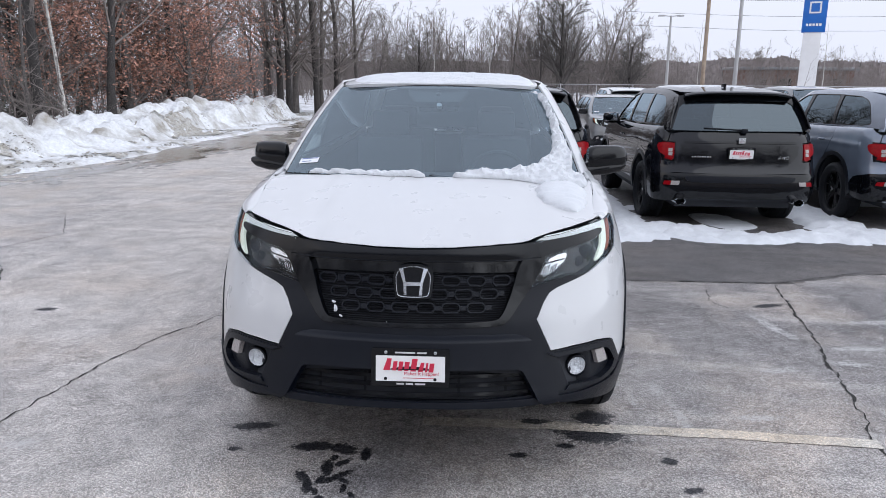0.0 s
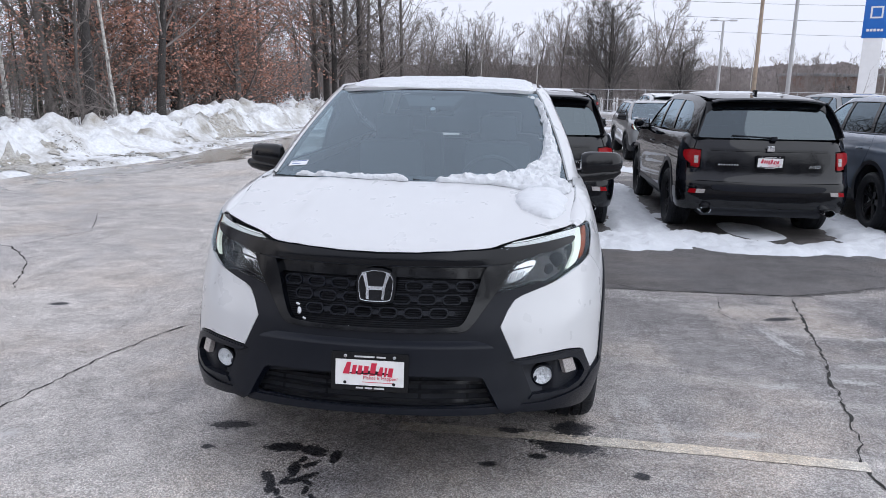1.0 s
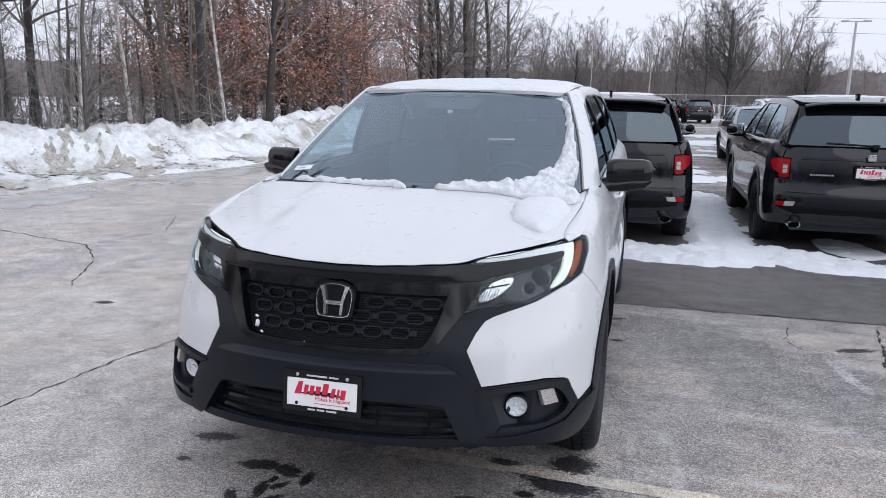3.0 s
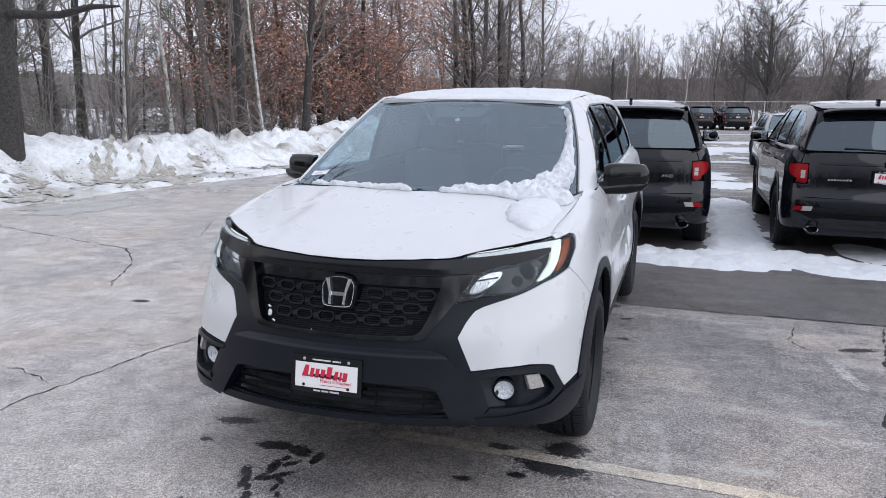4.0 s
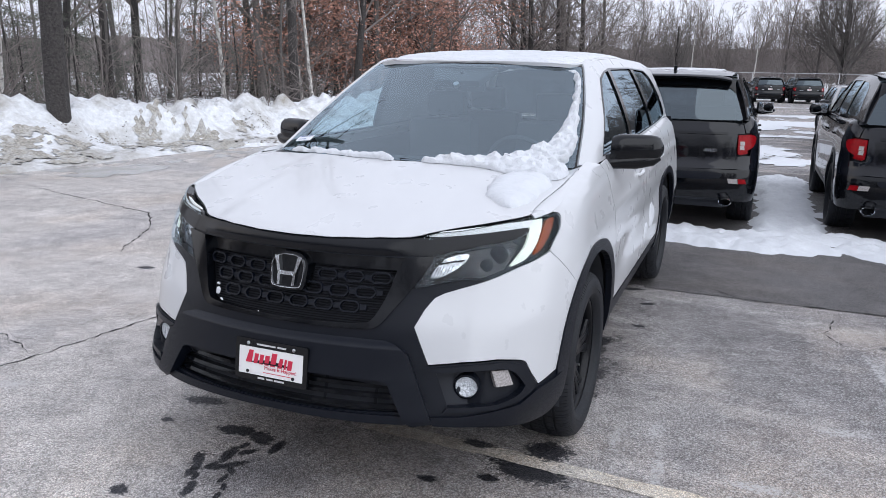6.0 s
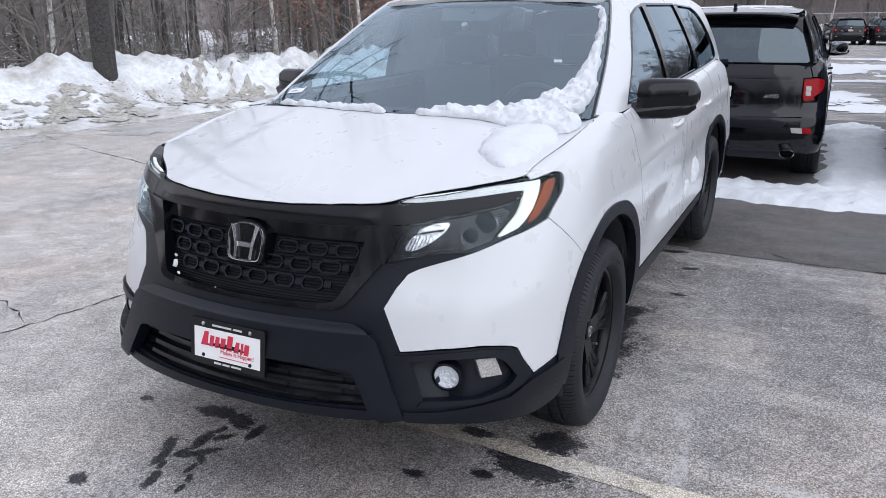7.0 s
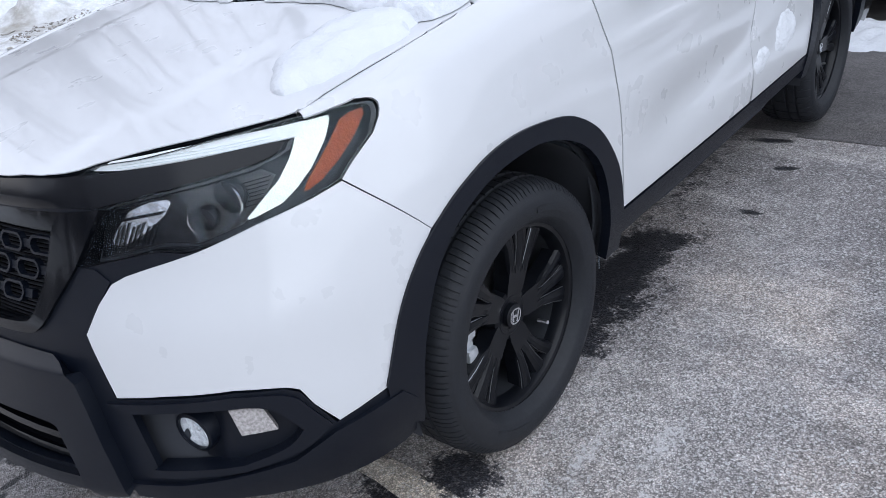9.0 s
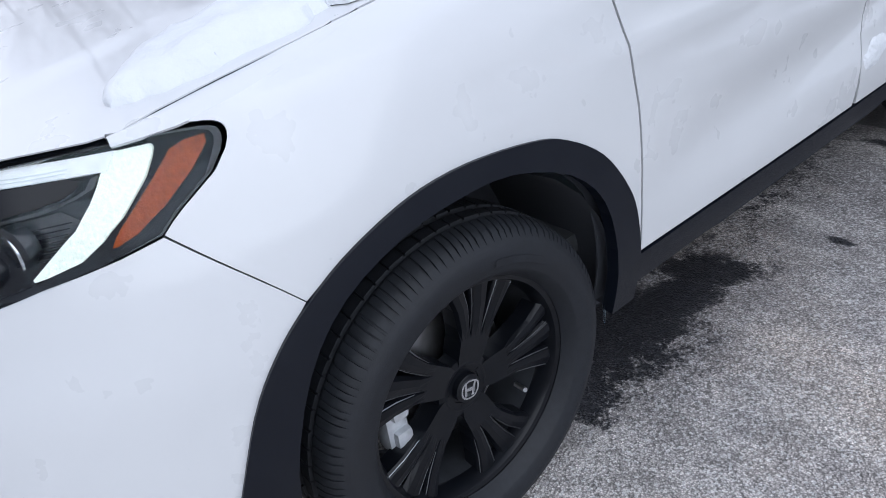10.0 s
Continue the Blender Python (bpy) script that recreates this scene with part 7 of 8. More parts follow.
TALL = dict(least=0.006, seg=(9, 5, 3, 1), bend=(0.035, 0.10, 0.16, 0.2), lift=(0.02, 0.05, 0.03, 0.0), taper=(0.8, 0.85, 0.9, 0.9), sides=(8, 4, 3, 3), kids=(20, 6, 4), angle=((28, 62), (30, 60), (25, 60)),
            len=((0.16, 0.30), (0.35, 0.6), (0.35, 0.6)), **{"from": (0.22, 0.25, 0.2)})
POLEY = dict(least=0.006, seg=(8, 4, 2), bend=(0.05, 0.12, 0.2), lift=(0.02, 0.05, 0.0), taper=(0.85, 0.9, 0.9), sides=(6, 4, 3), kids=(26, 8), angle=((35, 75), (30, 60)), len=((0.10, 0.22), (0.3, 0.6)), **{"from": (0.08, 0.2)})
ROUND = dict(least=0.007, seg=(5, 6, 5, 3), bend=(0.03, 0.09, 0.16, 0.22), lift=(0.02, 0.03, 0.02, 0.0), taper=(0.55, 0.85, 0.88, 0.9), sides=(9, 6, 3, 3), kids=(17, 11, 10), angle=((15, 85), (25, 60), (30, 65)),
             len=((0.7, 1.15), (0.5, 0.85), (0.45, 0.75)), **{"from": (0.35, 0.15, 0.15)})
CROWN = dict(least=0.012, seg=(8, 7, 5, 3), bend=(0.03, 0.06, 0.12, 0.2), lift=(0.02, 0.06, 0.05, 0.02), taper=(0.75, 0.85, 0.88, 0.9), sides=(9, 6, 3, 3), kids=(30, 10, 7), angle=((28, 66), (22, 48), (25, 55)),
             len=((0.42, 0.68), (0.32, 0.55), (0.35, 0.6)), **{"from": (0.20, 0.15, 0.15)})
SPREAD = dict(least=0.009, seg=(11, 7, 5, 3), bend=(0.04, 0.10, 0.14, 0.2), lift=(0.02, 0.035, 0.02, 0.0), taper=(0.8, 0.85, 0.9, 0.9), sides=(10, 5, 4, 3), kids=(22, 9, 6), angle=((35, 80), (28, 60), (25, 60)),
              len=((0.30, 0.50), (0.35, 0.6), (0.35, 0.6)), **{"from": (0.16, 0.15, 0.15)})
FARP = dict(POLEY, least=0.016, seg=(5, 3, 2), sides=(4, 3, 3), kids=(16, 6), angle=((20, 50), (20, 50)), len=((0.2, 0.42), (0.35, 0.6)))
UPRIGHT = dict(least=0.014, seg=(8, 6, 4, 2), bend=(0.05, 0.08, 0.13, 0.2), lift=(0.02, 0.08, 0.05, 0.02), taper=(0.8, 0.85, 0.9, 0.9), sides=(6, 4, 3, 3), kids=(18, 8, 5), angle=((20, 55), (20, 50), (20, 50)),
               len=((0.35, 0.55), (0.35, 0.55), (0.4, 0.6)), **{"from": (0.15, 0.15, 0.15)})
FARR = dict(ROUND, least=0.013, seg=(4, 4, 3, 2), sides=(5, 3, 3, 3), kids=(9, 6, 4))
BRUSH = dict(seg=(5, 3, 2), bend=(0.12, 0.2, 0.2), lift=(0.05, 0.03, 0.0), taper=(0.85, 0.9, 0.9), sides=(4, 3, 3), kids=(9, 4), angle=((25, 60), (25, 60)), len=((0.25, 0.45), (0.3, 0.5)), **{"from": (0.1, 0.2)})
OAK = dict(TALL, kids=(30, 7, 3), angle=((45, 85), (30, 60), (25, 60)), len=((0.20, 0.33), (0.35, 0.6), (0.35, 0.6)), **{"from": (0.06, 0.15, 0.15)})
PINE = dict(seg=(8, 5, 3), bend=(0.02, 0.06, 0.1), lift=(0.02, -0.02, 0.0), taper=(0.85, 0.85, 0.9), sides=(8, 4, 3), kids=(46, 9), angle=((75, 100), (35, 60)), len=((0.14, 0.24), (0.3, 0.45)), **{"from": (0.05, 0.2)})


def tree_kind(name, label, seed, height, r, spec, bark, twig, leaf=None, lean=0.0):
    w = Wood(seed)
    w.grow(Vector((0, 0, -0.3)), Vector((lean, 0, 1)), height, r, 0, spec)
    ob = root(name, label, "tree")
    part("trunk", w.mesh("trunk"), bark, ob)
    part("crown", w.mesh("crown"), twig, ob)
    if leaf:
        w.leafage(*leaf[1:])
        part("leaves", w.mesh("leaves"), leaf[0], ob, leaf[0].name.replace("_", " ") + " clusters")
    return ob


kinds = {
    "tall": [tree_kind("bare_tree", "tall bare hardwood tree at the edge of the woods", 100 + k, 15 + k, 0.12 + 0.035 * k, TALL, BARK, TWIG) for k in range(3)],
    "pole": [tree_kind("young_tree", "slender bare young tree in the woods", 120 + k, 10 + k, 0.07 + 0.015 * k, POLEY, BARK, TWIG) for k in range(3)],
    "birch": [tree_kind("birch_tree", "thin white-barked birch in the woods", 130 + k, 11, 0.085, POLEY, BIRCH, TWIG, lean=0.12 * k) for k in range(2)],
    "oak": [tree_kind("oak_tree", "oak still holding rusty brown dry leaves", 140 + k, 12 + k, 0.16, OAK, BARK, TWIG, (LEAF, 10, 0.075, 0.42)) for k in range(2)],
    "pine": [tree_kind("pine_tree", "dark green pine in the understorey", 150 + k, 9 + 2 * k, 0.12, PINE, BARK_DARK, TWIG, (NEEDLE, 6, 0.065, 0.16, 0.3)) for k in range(2)],
    "dark": [tree_kind("bare_tree", "tall tree with a thick dark trunk in the woods", 170 + k, 17, 0.20, TALL, BARK_DARK, TWIG) for k in range(2)],
    "spread": [tree_kind("bare_tree", "tall dark tree with long bare limbs reaching out over the lot", 180 + k, 15, 0.20, SPREAD, BARK_DARK, TWIG) for k in range(2)],
    "round": [tree_kind("bare_tree", "wide bare tree with a round crown of fine branches", 160, 7.6, 0.30, CROWN, BARK_DARK, BARK)],
    "upright": [tree_kind("bare_tree", "distant bare tree with a haze of fine upright branches", 190 + k, 9, 0.13, UPRIGHT, BARK, TWIG) for k in range(3)],
}
spots = []


def plant(kind, which, x, y, size=1.0, turn=None, sink=0.0):
    rnd = random.Random(int(x * 91 + y * 57))
    ob = kinds[kind][which % len(kinds[kind])]
    got = copy_thing(ob, pose(x, y, land(x, y) + 0.25 * ease((-x - 12) / 6) - sink, 0, 0, rnd.uniform(0, 360) if turn is None else turn) @ Matrix.Diagonal((size, size, size, 1)))
    spots.append((x, y))
    return got


# the great oak trunk that stands in the bank, with one long low limb
w = Wood(7)
stem = []
for k in range(61):
    z = -0.4 + 12.4 * (k / 60) ** 1.6
    stem.append((Vector((tab(z, (-0.4, 0.0), (0.35, 0.0), (1.0, 0.03), (2.4, 0.07), (3.3, 0.14), (5, 0.3), (8, 0.6), (12, 0.9)), 0.0, z)), tab(z, (-0.4, 0.27), (0.35, 0.23), (1.0, 0.215), (3.3, 0.19), (5, 0.17), (8, 0.12), (12, 0.06))))
w.limb("trunk", [p for p, r in stem], [r for p, r in stem], 40)
vs = w.sets["trunk"][0]
for k, v in enumerate(vs):
    mid, r = stem[k // 40]
    a = 2 * math.pi * (k % 40) / 40
    f = 1 + 0.10 * noise.noise(Vector((math.cos(a) * 1.5, math.sin(a) * 1.5, v[2] * 0.6))) + 0.09 * noise.noise(Vector((math.cos(a) * 6, math.sin(a) * 6, v[2] * 1.3)))
    vs[k] = tuple(mid + (Vector(v) - mid) * f)
for k in range(12):
    z = 5.0 + k * 0.55
    a = 2.4 * k
    w.grow(Vector((0.3 + 0.09 * (z - 5), 0, z)), Vector((math.cos(a), math.sin(a), 0.7)), 2.6, 0.07, 1, TALL)
w.limb("crown", [Vector(p) for p in ((0.14, 0, 3.22), (0.8, -0.05, 3.16), (1.5, 0.0, 3.14), (2.2, 0.05, 3.27), (2.85, 0.0, 3.25))], [0.11, 0.08, 0.07, 0.055, 0.02], 10)
great = root("old_oak", "dark furrowed oak trunk rising out of the snow bank", "tree", m=pose(-11.36, 7.85, 0.0))
part("trunk", w.mesh("trunk"), BARK_DARK, great)
part("crown", w.mesh("crown"), BARK_DARK, great)
plant("birch", 1, -13.1, 20.2, 0.85, 180)
plant("birch", 0, -17.5, 20.7, 1.0)
plant("birch", 1, -16.9, 25.3, 0.95, 200)
plant("birch", 0, -24.0, 19.0, 1.0)
plant("birch", 1, -14.9, 9.2, 0.8, 10)
for x, y, s in ((-17.2, 8.8, 0.9), (-18.8, 6.0, 1.0), (-20.4, 8.0, 0.9), (-16.4, 5.4, 0.9), (-22.6, 9.8, 1.0), (-24.5, 7.4, 1.1), (-21.8, 4.4, 1.0)):
    plant("tall", int(x * 5), x, y, s)
for x, y, s in ((-15.4, 29.5, 1.0), (-13.2, 31.0, 1.05), (-17.8, 30.0, 1.0), (-19.0, 27.0, 1.0), (-16.0, 34.5, 1.1), (-21.5, 31.5, 0.85), (-17.6, 25.4, 0.9), (-17.0, 32.5, 1.0), (-13.6, 35.5, 0.9)):
    plant("oak", int(x * 3) % 2, x, y, s)
for x, y, s in ((-11.0, 42.0, 1.25), (-9.6, 43.2, 1.1), (-12.4, 41.5, 1.15), (-10.2, 45.5, 1.2), (-13.4, 44.0, 1.1), (-8.0, 47.0, 1.1)):
    plant("tall", int(x * 7 + y), x, y, s)
plant("round", 0, 7.6, 66.0, 1.22)
plant("round", 0, 14.5, 70.0, 0.75)
plant("round", 0, -5.5, 68.0, 0.8)
for x, y, s in ((-10.7, 39.5, 0.95), (-11.6, 41.0, 1.05), (-9.6, 42.0, 0.9), (-8.9, 44.5, 0.95), (-15.0, 33.0, 0.9)):
    plant("spread", int(x * 3), x, y, s)
for x, y, s in ((-15.3, 22.2, 1.0), (-16.3, 31.0, 1.0), (-20.5, 18.0, 0.9), (-14.4, 25.6, 0.9), (-24.0, 23.0, 1.0), (-18.4, 14.2, 0.7)):
    plant("dark", int(x * 3), x, y, s)
for x, y, s in ((-18.7, 26.2, 0.85), (-20.4, 29.0, 0.75), (-23.5, 20.5, 0.55), (-27.5, 24.5, 0.6), (-22.0, 15.2, 0.6), (-28.0, 18.5, 0.6), (-21.0, 34.0, 0.8), (-18.5, 37.5, 1.0), (-25.5, 31.0, 0.7), (-16.2, 39.5, 1.0), (-33.0, 19.0, 0.7)):
    plant("pine", int(x * 5), x, y, s)
for x, y, s in ((-26, 16, 0.7), (-30, 22, 0.7), (-24, 27, 0.6), (-33, 13, 0.9), (-21.5, 17.5, 0.55), (-20.5, 21.5, 0.5), (-22.5, 12.0, 0.7), (-19.0, 23.5, 0.5),
                (-15.6, 10.6, 0.30), (-16.8, 13.2, 0.36), (-17.6, 16.3, 0.34), (-18.4, 10.8, 0.42), (-19.6, 14.8, 0.40), (-21.2, 9.4, 0.45), (-23.4, 15.0, 0.5), (-25.2, 10.6, 0.5), (-27.0, 13.6, 0.55), (-16.2, 7.4, 0.30), (-19.2, 7.0, 0.42), (-22.4, 6.2, 0.5)):
    plant("pine", int(x * 5) % 2, x, y, s)
rnd = random.Random(5)
made = 0
while made < 70:
    x, y = -13.4 - 26 * rnd.random() ** 1.3, rnd.uniform(1.0, 58)
    if y > 40 and x > -15 or y < 33 and 0.33 < -x / (y + 3.8) < 0.52:
        continue
    if min((math.hypot(x - a, y - b) for a, b in spots), default=9) < 0.9:
        continue
    kind = rnd.choices(("tall", "pole", "birch", "pine"), (4, 11, 0.8, 0.12))[0]
    plant(kind, rnd.randrange(3), x, y, rnd.uniform(0.8, 1.2))
    made += 1
for x0 in range(-14, 46, 5):
    plant("upright", rnd.randrange(3), x0 + rnd.uniform(-1.5, 1.5), rnd.uniform(66, 78), rnd.uniform(0.75, 1.1) * (1 - 0.42 * ease((x0 - 14) / 8)))
    plant("upright", rnd.randrange(3), x0 + rnd.uniform(0.5, 4.0), rnd.uniform(72, 84), rnd.uniform(0.8, 1.15) * (1 - 0.42 * ease((x0 - 14) / 8)))
    if rnd.random() < 0.25:
        plant("birch", rnd.randrange(2), x0 + rnd.uniform(-1.5, 1.5), rnd.uniform(64, 70), rnd.uniform(0.7, 0.9))
for group in kinds.values():
    for ob in group:
        for o in (*ob.children_recursive, ob):
            bpy.data.objects.remove(o)


def thicket(name, label, seed, spec, height, r, places, mat, category="trees"):
    """Many alike stems joined into one mass."""
    bases = []
    for k in range(4):
        w = Wood(seed + k)
        w.grow(Vector((0, 0, -0.2)), Vector((0, 0, 1)), height, r, 0, spec)
        v, f = w.arrays()
        bases.append((np.array(v), np.array(f)))
    vs, fs, b = [], [], 0
    rr = random.Random(seed)
    for x, y, s in places:
        v, f = bases[rr.randrange(4)]
        a = rr.uniform(0, 6.28)
        c, sn = math.cos(a), math.sin(a)
        m = np.array(((c, sn, 0), (-sn, c, 0), (0, 0, 1))) * s
        vs.append(v @ m + np.array((x, y, land(x, y) + 0.25 * ease((-x - 12) / 6))))
        fs.append(f + b)
        b += len(v)
    me = bpy.data.meshes.new(name)
    V, F = np.concatenate(vs), np.concatenate(fs)
    me.vertices.add(len(V))
    me.vertices.foreach_set("co", V.ravel().astype(np.float32))
    me.loops.add(F.size)
    me.loops.foreach_set("vertex_index", F.ravel().astype(np.int32))
    me.polygons.add(len(F))
    me.polygons.foreach_set("loop_start", np.arange(0, F.size, 4, dtype=np.int32))
    me.update(calc_edges=True)
    me.validate()
    return tagged(part(name, me, mat), label, category, kind="stuff")


def lower(x):
    """The far trees stand lower beyond the lamp posts."""
    return 1 - 0.42 * ease((x - 14) / 8)


rnd = random.Random(11)
thicket("undergrowth", "tangle of thin bare brush at the edge of the woods", 200, BRUSH, 2.6, 0.022,
        [(-13.0 - 14 * rnd.random() ** 1.4, rnd.uniform(2, 50), rnd.uniform(0.5, 1.4)) for _ in range(350)], TWIG, "brush")
# the last 160 stand unseen behind the camera, added to darken reflections
thicket("far_woods", "distant band of bare winter trees, with an unseen ring added behind the camera", 210, FARP, 10.5, 0.10,
        [(x, y, k * lower(x)) for x, y, k in [(rnd.uniform(-60, 75), rnd.uniform(72, 118), rnd.uniform(0.6, 0.98)) for _ in range(420)]] + [(rnd.uniform(-64, -34), rnd.uniform(0, 80), rnd.uniform(0.6, 0.95)) for _ in range(48)] + [(36 * math.cos(a) * k, -4 + 24 * math.sin(a) * k, s) for a, k, s in [(rnd.uniform(3.5, 5.4), rnd.uniform(0.8, 1.4), rnd.uniform(1.0, 1.4)) for _ in range(160)]], TWIG)
rnd = random.Random(13)
thicket("far_woods", "distant bushy bare trees with grey-brown crowns", 230, FARR, 2.6, 0.16, [(x, y, k * lower(x)) for x, y, k in [(rnd.uniform(-24, 72), rnd.uniform(72, 98), rnd.uniform(0.8, 1.35)) for _ in range(56)]], TWIG)
rnd = random.Random(12)
thicket("far_brush", "low brush in front of the distant trees", 220, BRUSH, 3.4, 0.03, [(rnd.uniform(-30, 75), rnd.uniform(62, 80), rnd.uniform(0.6, 1.3)) for _ in range(260)], TWIG, "brush")

rnd = random.Random(15)
# the last 190 are added out of view behind the camera, for darker reflections
thicket("far_brush", "tall grey-brown thicket closing the view behind the lot, with an unseen ring added behind the camera", 240, dict(BRUSH, least=0.014), 6.5, 0.05, [(x, y, k * lower(x)) for x, y, k in [(rnd.uniform(-35, 80), rnd.uniform(84, 112), rnd.uniform(0.7, 1.25)) for _ in range(560)]] + [(44 * math.cos(a) * k, -4 + 32 * math.sin(a) * k, s) for a, k, s in [(rnd.uniform(3.5, 5.4), rnd.uniform(0.9, 1.3), rnd.uniform(0.8, 1.3)) for _ in range(190)]], TWIG, "brush")

# wooded rise far behind everything
HAZE = material("far_bare_woods", (0.21, 0.188, 0.185), 1.0, vary=0.45, grain=1.6, stain=0.6, stain_scale=0.35, stain_colour=(0.15, 0.128, 0.125), spec=0.0)
rise_bm = bmesh.new()
last = None
spike = random.Random(41)
for k in range(2600):
    turn = math.radians(-112 + 172 * k / 2599)
    x = 132 * turn
    far = 132 + 14 * wob(x, 0, 0.02, 3)
    top = 4.4 + 1.2 * wob(x, 1, 0.05, 4) + 0.8 * wob(x, 2, 0.22, 5) + 0.3 * abs(wob(x, 3, 0.6, 6)) + 0.5 * spike.random() ** 2
    pair = tuple(rise_bm.verts.new(((far + d) * math.sin(turn), (far + d) * math.cos(turn), z)) for d, z in ((0, -2.0), (3.0, top), (9.0, -2.0)))
    if last:
        rise_bm.faces.new((last[0], pair[0], pair[1], last[1]))
        rise_bm.faces.new((last[1], pair[1], pair[2], last[2]))
    last = pair
tagged(part("backdrop", rise_bm, HAZE, smooth=False), "far rise covered with bare grey-brown woods", "woods", kind="structure")

# ---- the lot beyond ----
def small_car(kind, paint, label, m, group="cars in the lot beyond"):
    """A parked car seen from afar."""
    car = root("parked_car", label, "car", group, m)
    tall = {"suv": 1.66, "sedan": 1.44}[kind]
    prof = {"suv": ((-2.3, 0.45, 0.72), (-2.22, 0.85, 0.84), (-1.2, 1.02, 0.88), (-0.75, 1.04, 0.89), (1.9, 1.06, 0.89), (2.2, 0.98, 0.86), (2.3, 0.5, 0.8)),
            "sedan": ((-2.35, 0.4, 0.7), (-2.28, 0.72, 0.82), (-1.1, 0.90, 0.88), (-0.6, 0.93, 0.88), (1.5, 0.95, 0.88), (2.25, 0.92, 0.82), (2.35, 0.5, 0.76))}[kind]
    bm = bmesh.new()
    rows = []
    for y, z, wd in prof:
        rows.append([bm.verts.new((sx * wd * k, y, zz)) for sx, k, zz in ((-1, 0.92, 0.24), (-1, 1.0, 0.45), (-1, 1.0, z * 0.8), (-1, 0.93, z), (1, 0.93, z), (1, 1.0, z * 0.8), (1, 1.0, 0.45), (1, 0.92, 0.24))])
    for ra, rb in zip(rows, rows[1:]):
        for k in range(8):
            bm.faces.new((ra[k], ra[(k + 1) % 8], rb[(k + 1) % 8], rb[k]))
    bm.faces.new(rows[0])
    bm.faces.new(rows[-1][::-1])
    bmesh.ops.bevel(bm, geom=bm.edges[:], offset=0.03, segments=2, affect="EDGES")
    part("body", bm, paint, car)
    ys = {"suv": (-0.95, -0.15, 1.95, 2.22), "sedan": (-0.75, 0.15, 1.1, 1.95)}[kind]
    zb = {"suv": 1.03, "sedan": 0.92}[kind]
    low = [Vector((sx * 0.80, y, zb)) for y in (ys[0], ys[3]) for sx in (-1, 1)]
    high = [Vector((sx * 0.60, y, tall - 0.06)) for y in (ys[1], ys[2]) for sx in (-1, 1)]
    bm = bmesh.new()
    l4, h4 = [bm.verts.new(p) for p in low], [bm.verts.new(p) for p in high]
    for q in ((l4[0], l4[1], h4[1], h4[0]), (l4[2], h4[2], h4[3], l4[3]), (l4[0], h4[0], h4[2], l4[2]), (l4[1], l4[3], h4[3], h4[1])):
        bm.faces.new(q)
    part("glasshouse", bm, GLOSS, car, "dark tinted glasshouse")
    bm = bmesh.new()
    box(bm, (0, (ys[1] + ys[2]) / 2, tall - 0.045), (1.24, ys[2] - ys[1] + 0.10, 0.09), 0.035)
    part("roof", bm, paint, car)
    for a, b in ((0, 0), (1, 1), (2, 2), (3, 3)):
        bm = bmesh.new()
        tube(bm, [low[a] * 1.005, high[b] * 1.005], 0.045, 6)
        part("pillar", bm, paint, car)
    end = prof[-1][0]
    for sx in (-1, 1):
        bm = bmesh.new()
        box(bm, (sx * 0.72, end - 0.05, zb * 0.86), (0.22, 0.10, 0.20), 0.02)
        part("tail_lamp", bm, TAILRED, car)
        bm = bmesh.new()
        box(bm, (sx * 0.66, prof[0][0] + 0.06, prof[1][1] * 0.82), (0.32, 0.12, 0.13), 0.03)
        part("headlamp", bm, CLEARLAMP, car)
        bm = bmesh.new()
        box(bm, (sx * 0.98, ys[0] + 0.35, zb + 0.06), (0.20, 0.10, 0.13), 0.03)
        part("door_mirror", bm, paint, car)
        for y in (prof[0][0] + 0.9, end - 0.95):
            bm = bmesh.new()
            lathe(bm, [(sx * 0.66, 0.0), (sx * 0.66, 0.30), (sx * 0.70, 0.335), (sx * 0.86, 0.335), (sx * 0.90, 0.30), (sx * 0.88, 0.22), (sx * 0.86, 0.20), (sx * 0.86, 0.0)], 20)
            bmesh.ops.translate(bm, verts=bm.verts[:], vec=(0, y, 0.335))
            part("wheel", bm, RUBBER, car)
    bm = bmesh.new()
    box(bm, (0, end - 0.01, 0.5), (1.5, 0.08, 0.22), 0.03)
    part("rear_bumper", bm, CLAD, car)
    bm = bmesh.new()
    box(bm, (0, end + 0.005, zb * 0.8), (0.32, 0.02, 0.13), 0.004)
    part("number_plate", bm, PLATE, car)
    return car


SILVER = material("silver_paint", (0.42, 0.43, 0.45), 0.3, metal=0.5, vary=0.04, grain=4, coat=1.0)
WHITE_FAR = material("white_car_paint", (0.66, 0.67, 0.69), 0.3, vary=0.04, grain=4, coat=1.0)
lot = ((16.3, 23.6, 180, "suv", BLACK), (19.1, 23.6, 180, "sedan", WHITE_FAR),
       (9.0, 36.0, 0, "suv", WHITE_FAR), (11.8, 36.2, 0, "sedan", RED), (14.6, 36.0, 0, "suv", BLACK), (17.5, 36.3, 0, "suv", SILVER), (20.3, 36.2, 0, "sedan", GREY),
       (23.2, 36.0, 0, "suv", WHITE_FAR), (26.0, 36.0, 0, "suv", BLACK), (9.2, 47, 180, "suv", SILVER), (14.9, 47, 180, "suv", BLACK), (18.0, 47, 180, "sedan", WHITE_FAR), (21.0, 47, 180, "suv", BLUEGREY), (24.0, 47, 180, "suv", BLACK), (27.0, 47, 180, "sedan", SILVER))
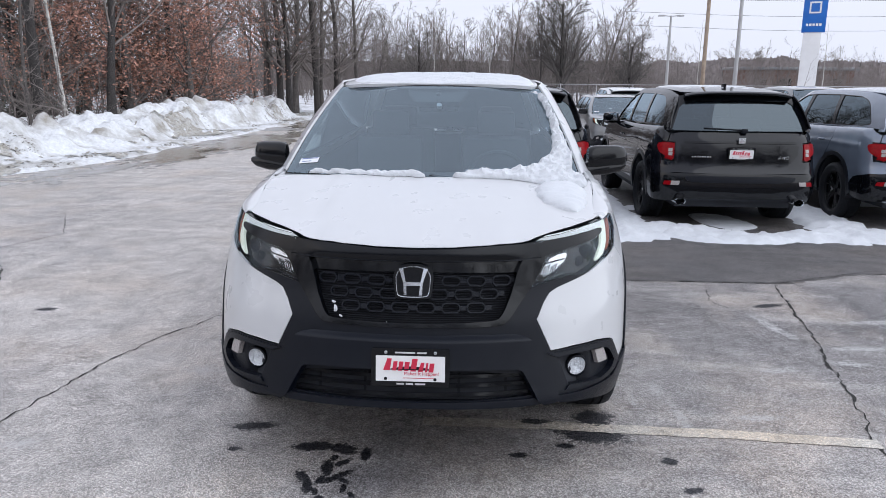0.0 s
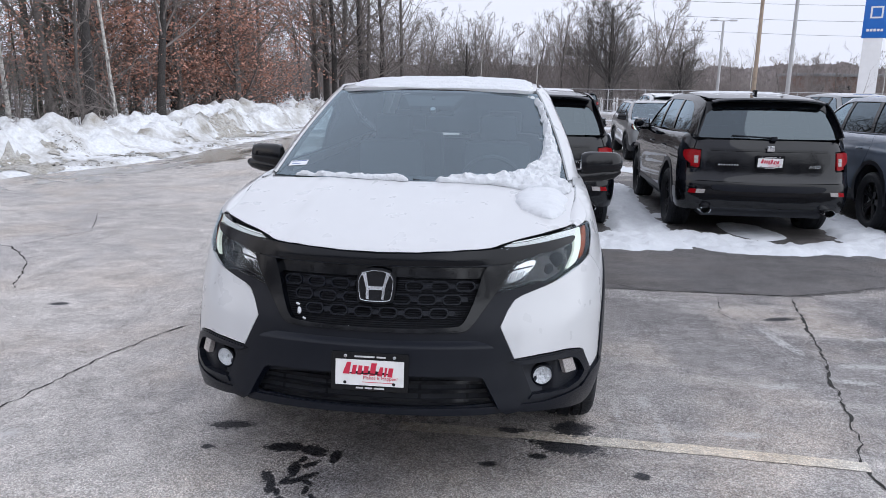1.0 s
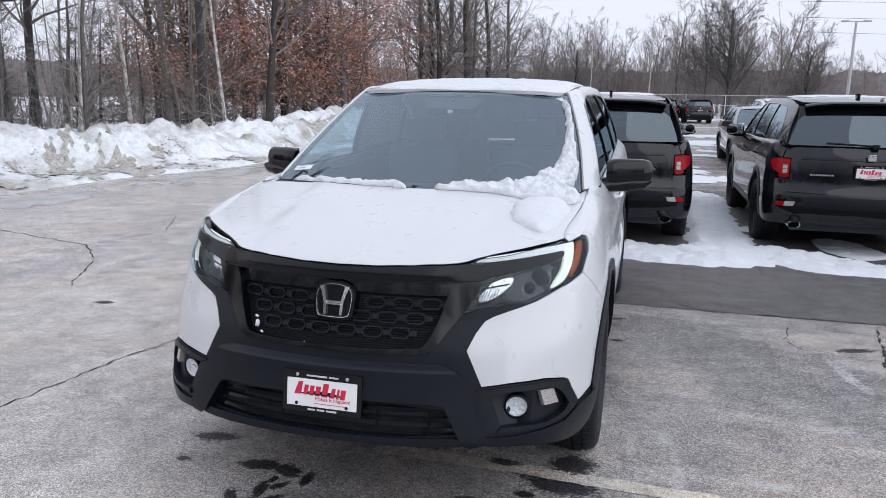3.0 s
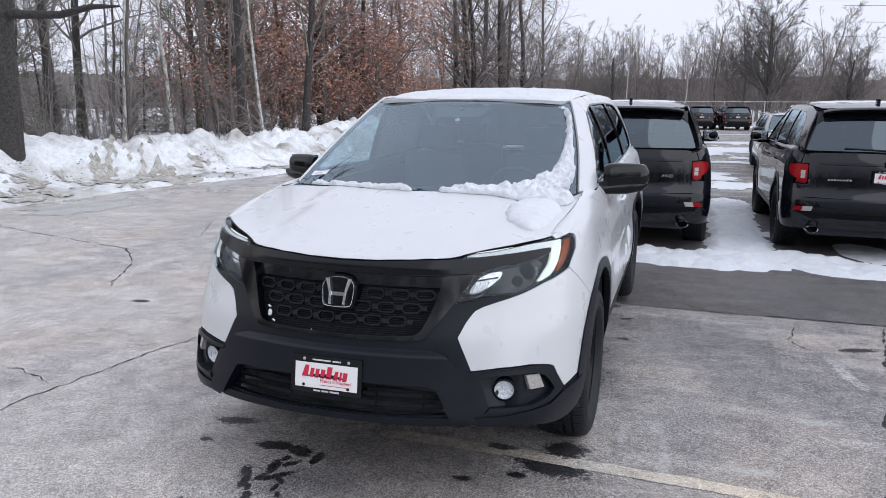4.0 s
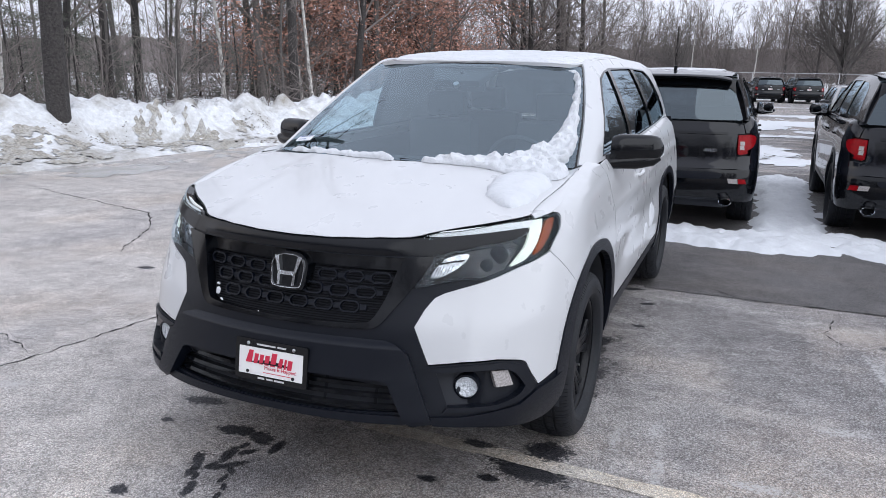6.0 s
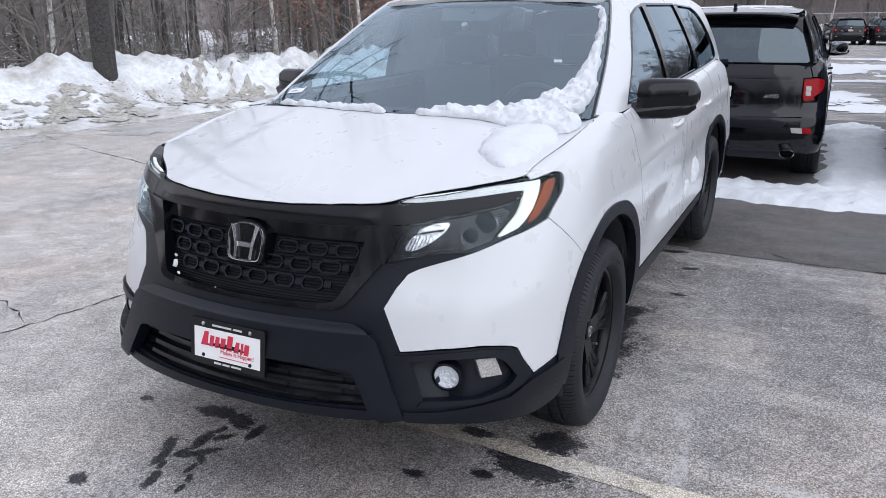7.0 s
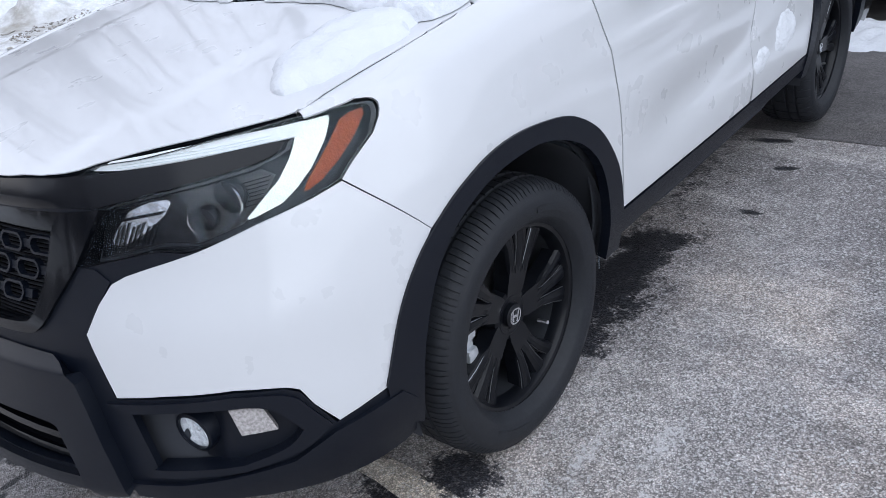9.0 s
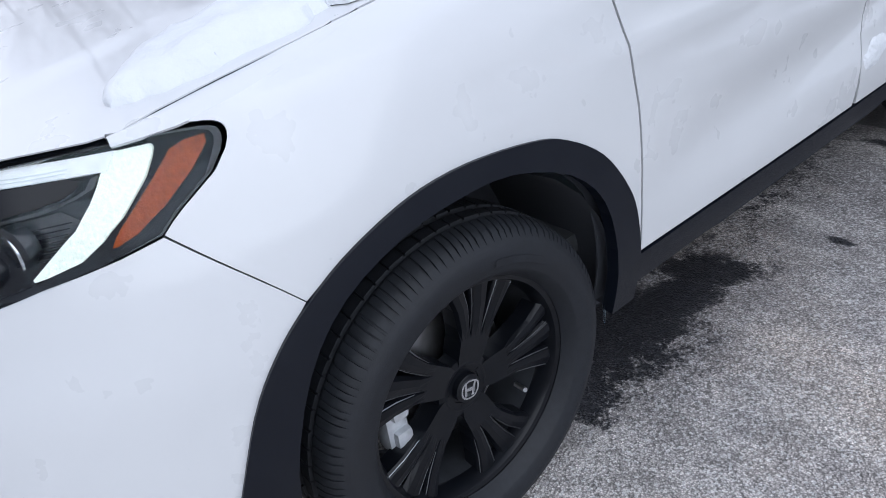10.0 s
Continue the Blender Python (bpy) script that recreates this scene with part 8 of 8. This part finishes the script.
beyond = ((5.2, 24.6, 180, WHITE_FAR, "white"), (6.3, 15.2, 0, BLACK, "black"), (9.0, 15.2, 0, GREY, "grey"), (14.4, 15.2, 0, BLACK, "black"), (8.0, 25.6, 180, BLACK, "black"), (10.9, 25.5, 180, BLUEGREY, "blue-grey"),
          (13.7, 25.6, 180, WHITE_FAR, "white"), (1.75, 55.6, 188, BLACK, "black"), (4.0, 55.3, 189, BLACK, "black"))
for x, y, a, paint, tone in beyond:
    dress(copy_thing(white_car, pose(x, y, land(x, y), 0, 0, a)), paint, tone + " SUV parked in a row on the lot beyond", "cars in the lot beyond")
for x, y, paint, tone in ((4.0, 15.9, GREY, "grey"), (11.6, 16.6, WHITE_FAR, "white")):
    dress(copy_thing(white_car, pose(x, y, land(x, y)) @ Matrix.Diagonal((0.96, 1.0, 0.85, 1.0))), paint, "low " + tone + " car parked nose out on the lot beyond", "cars in the lot beyond")
for x, y, a, kind, paint in lot:
    small_car(kind, paint, {"suv": "SUV", "sedan": "sedan"}[kind] + " in " + paint.name.replace("_", " ") + ", parked on the lot", pose(x, y, land(x, y), 0, 0, a + 180))


def street_pole(x, y, high, mat, arm, label):
    ob = root("street_lamp", label, "lamp post", "lot lamp posts", pose(x, y, land(x, y)))
    bm = bmesh.new()
    tube(bm, [(0, 0, 0), (0, 0, high * 0.5), (0, 0, high)], [0.13, 0.11, 0.08], 10)
    part("pole", bm, mat, ob)
    bm = bmesh.new()
    box(bm, (0, 0, 0.3), (0.5, 0.5, 0.6), 0.05)
    part("footing", bm, mat, ob)
    for s in (-1, 1) if arm else ():
        bm = bmesh.new()
        tube(bm, [(0, 0, high - 0.05), (s * 0.5, 0, high)], 0.035, 6)
        box(bm, (s * 0.72, 0, high), (0.5, 0.28, 0.12), 0.03)
        part("lamp_head", bm, POLE, ob)


street_pole(14.9, 57.0, 7.2, POLE, True, "pale lot lamp post with two heads")
street_pole(13.4, 42.0, 11.0, POLE_TAN, True, "tall tan lot lamp post")
street_pole(15.6, 43.0, 11.0, POLE, True, "tall grey lot lamp post")

sign = root("pylon_sign", "white pylon with a blue dealer sign on top", "sign", m=pose(30.3, 68.0, land(31, 68), 0, 0, -22))
bm = bmesh.new()
box(bm, (0, 0, 3.35), (1.5, 0.5, 6.7), 0.03)
part("pylon", bm, SIGNWHITE, sign)
bm = bmesh.new()
box(bm, (0.05, 0, 8.4), (1.95, 0.6, 3.4), 0.05)
board = part("sign_board", bm, SIGNBLUE, sign, "blue sign board")
bm = bmesh.new()
for s in (-1, 1):
    box(bm, (0.05 + s * 0.42, -0.31, 8.85), (0.14, 0.03, 1.0), 0.01)
    box(bm, (0.05, -0.31, 8.85 + s * 0.44), (0.72, 0.03, 0.14), 0.01)
part("sign_mark", bm, SIGNWHITE, board)
bm = bmesh.new()
for k in range(5):
    box(bm, (-0.50 + k * 0.27, -0.31, 7.35), (0.2, 0.03, 0.22), 0.01)
part("sign_bar", bm, SIGNWHITE, board)

fence = root("chain_link_fence", "grey chain-link fence along the far side of the lot", "fence", m=pose(0, 0, 0))
for k in range(22):
    x = -8 + k * 3.0
    bm = bmesh.new()
    tube(bm, [(x, 60.5, -1.0), (x, 60.5, 1.25)], 0.035, 6)
    part("post", bm, POLE, fence)
bm = bmesh.new()
for z in (1.2, 0.4, -0.5):
    tube(bm, [(-8, 60.5, z), (55, 60.5, z)], 0.025, 5)
part("rail", bm, POLE, fence)
bm = bmesh.new()
for k in range(330):
    x = -8 + k * 0.19
    for s in (-1, 1):
        tube(bm, [(x, 60.5 + 0.01 * s, -0.7), (x + s * 1.0, 60.5 + 0.01 * s, 1.2)], 0.003, 3, cap=False)
part("wire_mesh", bm, POLE, fence)

for k, (h0, h1, y0) in enumerate(((9.6, 10.8, 74), (8.2, 9.2, 74), (7.0, 7.8, 75))):
    bm = bmesh.new()
    tube(bm, [(14 + 3.6 * j, y0, h0 + (h1 - h0) * j / 14 - 0.9 * math.sin(math.pi * j / 14)) for j in range(15)], 0.018, 4)
    tagged(part("power_line", bm, CRACK), "thin black power line across the sky", "cable", "power lines")

house = root("warehouse", "low brown building far behind the lot", "building", m=pose(44, 108, -0.8))
bm = bmesh.new()
box(bm, (0, 0, 1.9), (15, 9, 3.8), 0.05)
part("wall", bm, BRICK, house)
bm = bmesh.new()
box(bm, (0, 0, 4.0), (15.6, 10, 0.4), 0.05)
part("roof", bm, GREY, house)
for k in range(4):
    bm = bmesh.new()
    box(bm, (-5.1 + k * 3.4, -4.53, 2.0), (1.6, 0.1, 1.3), 0.02)
    part("window", bm, GLOSS, house)
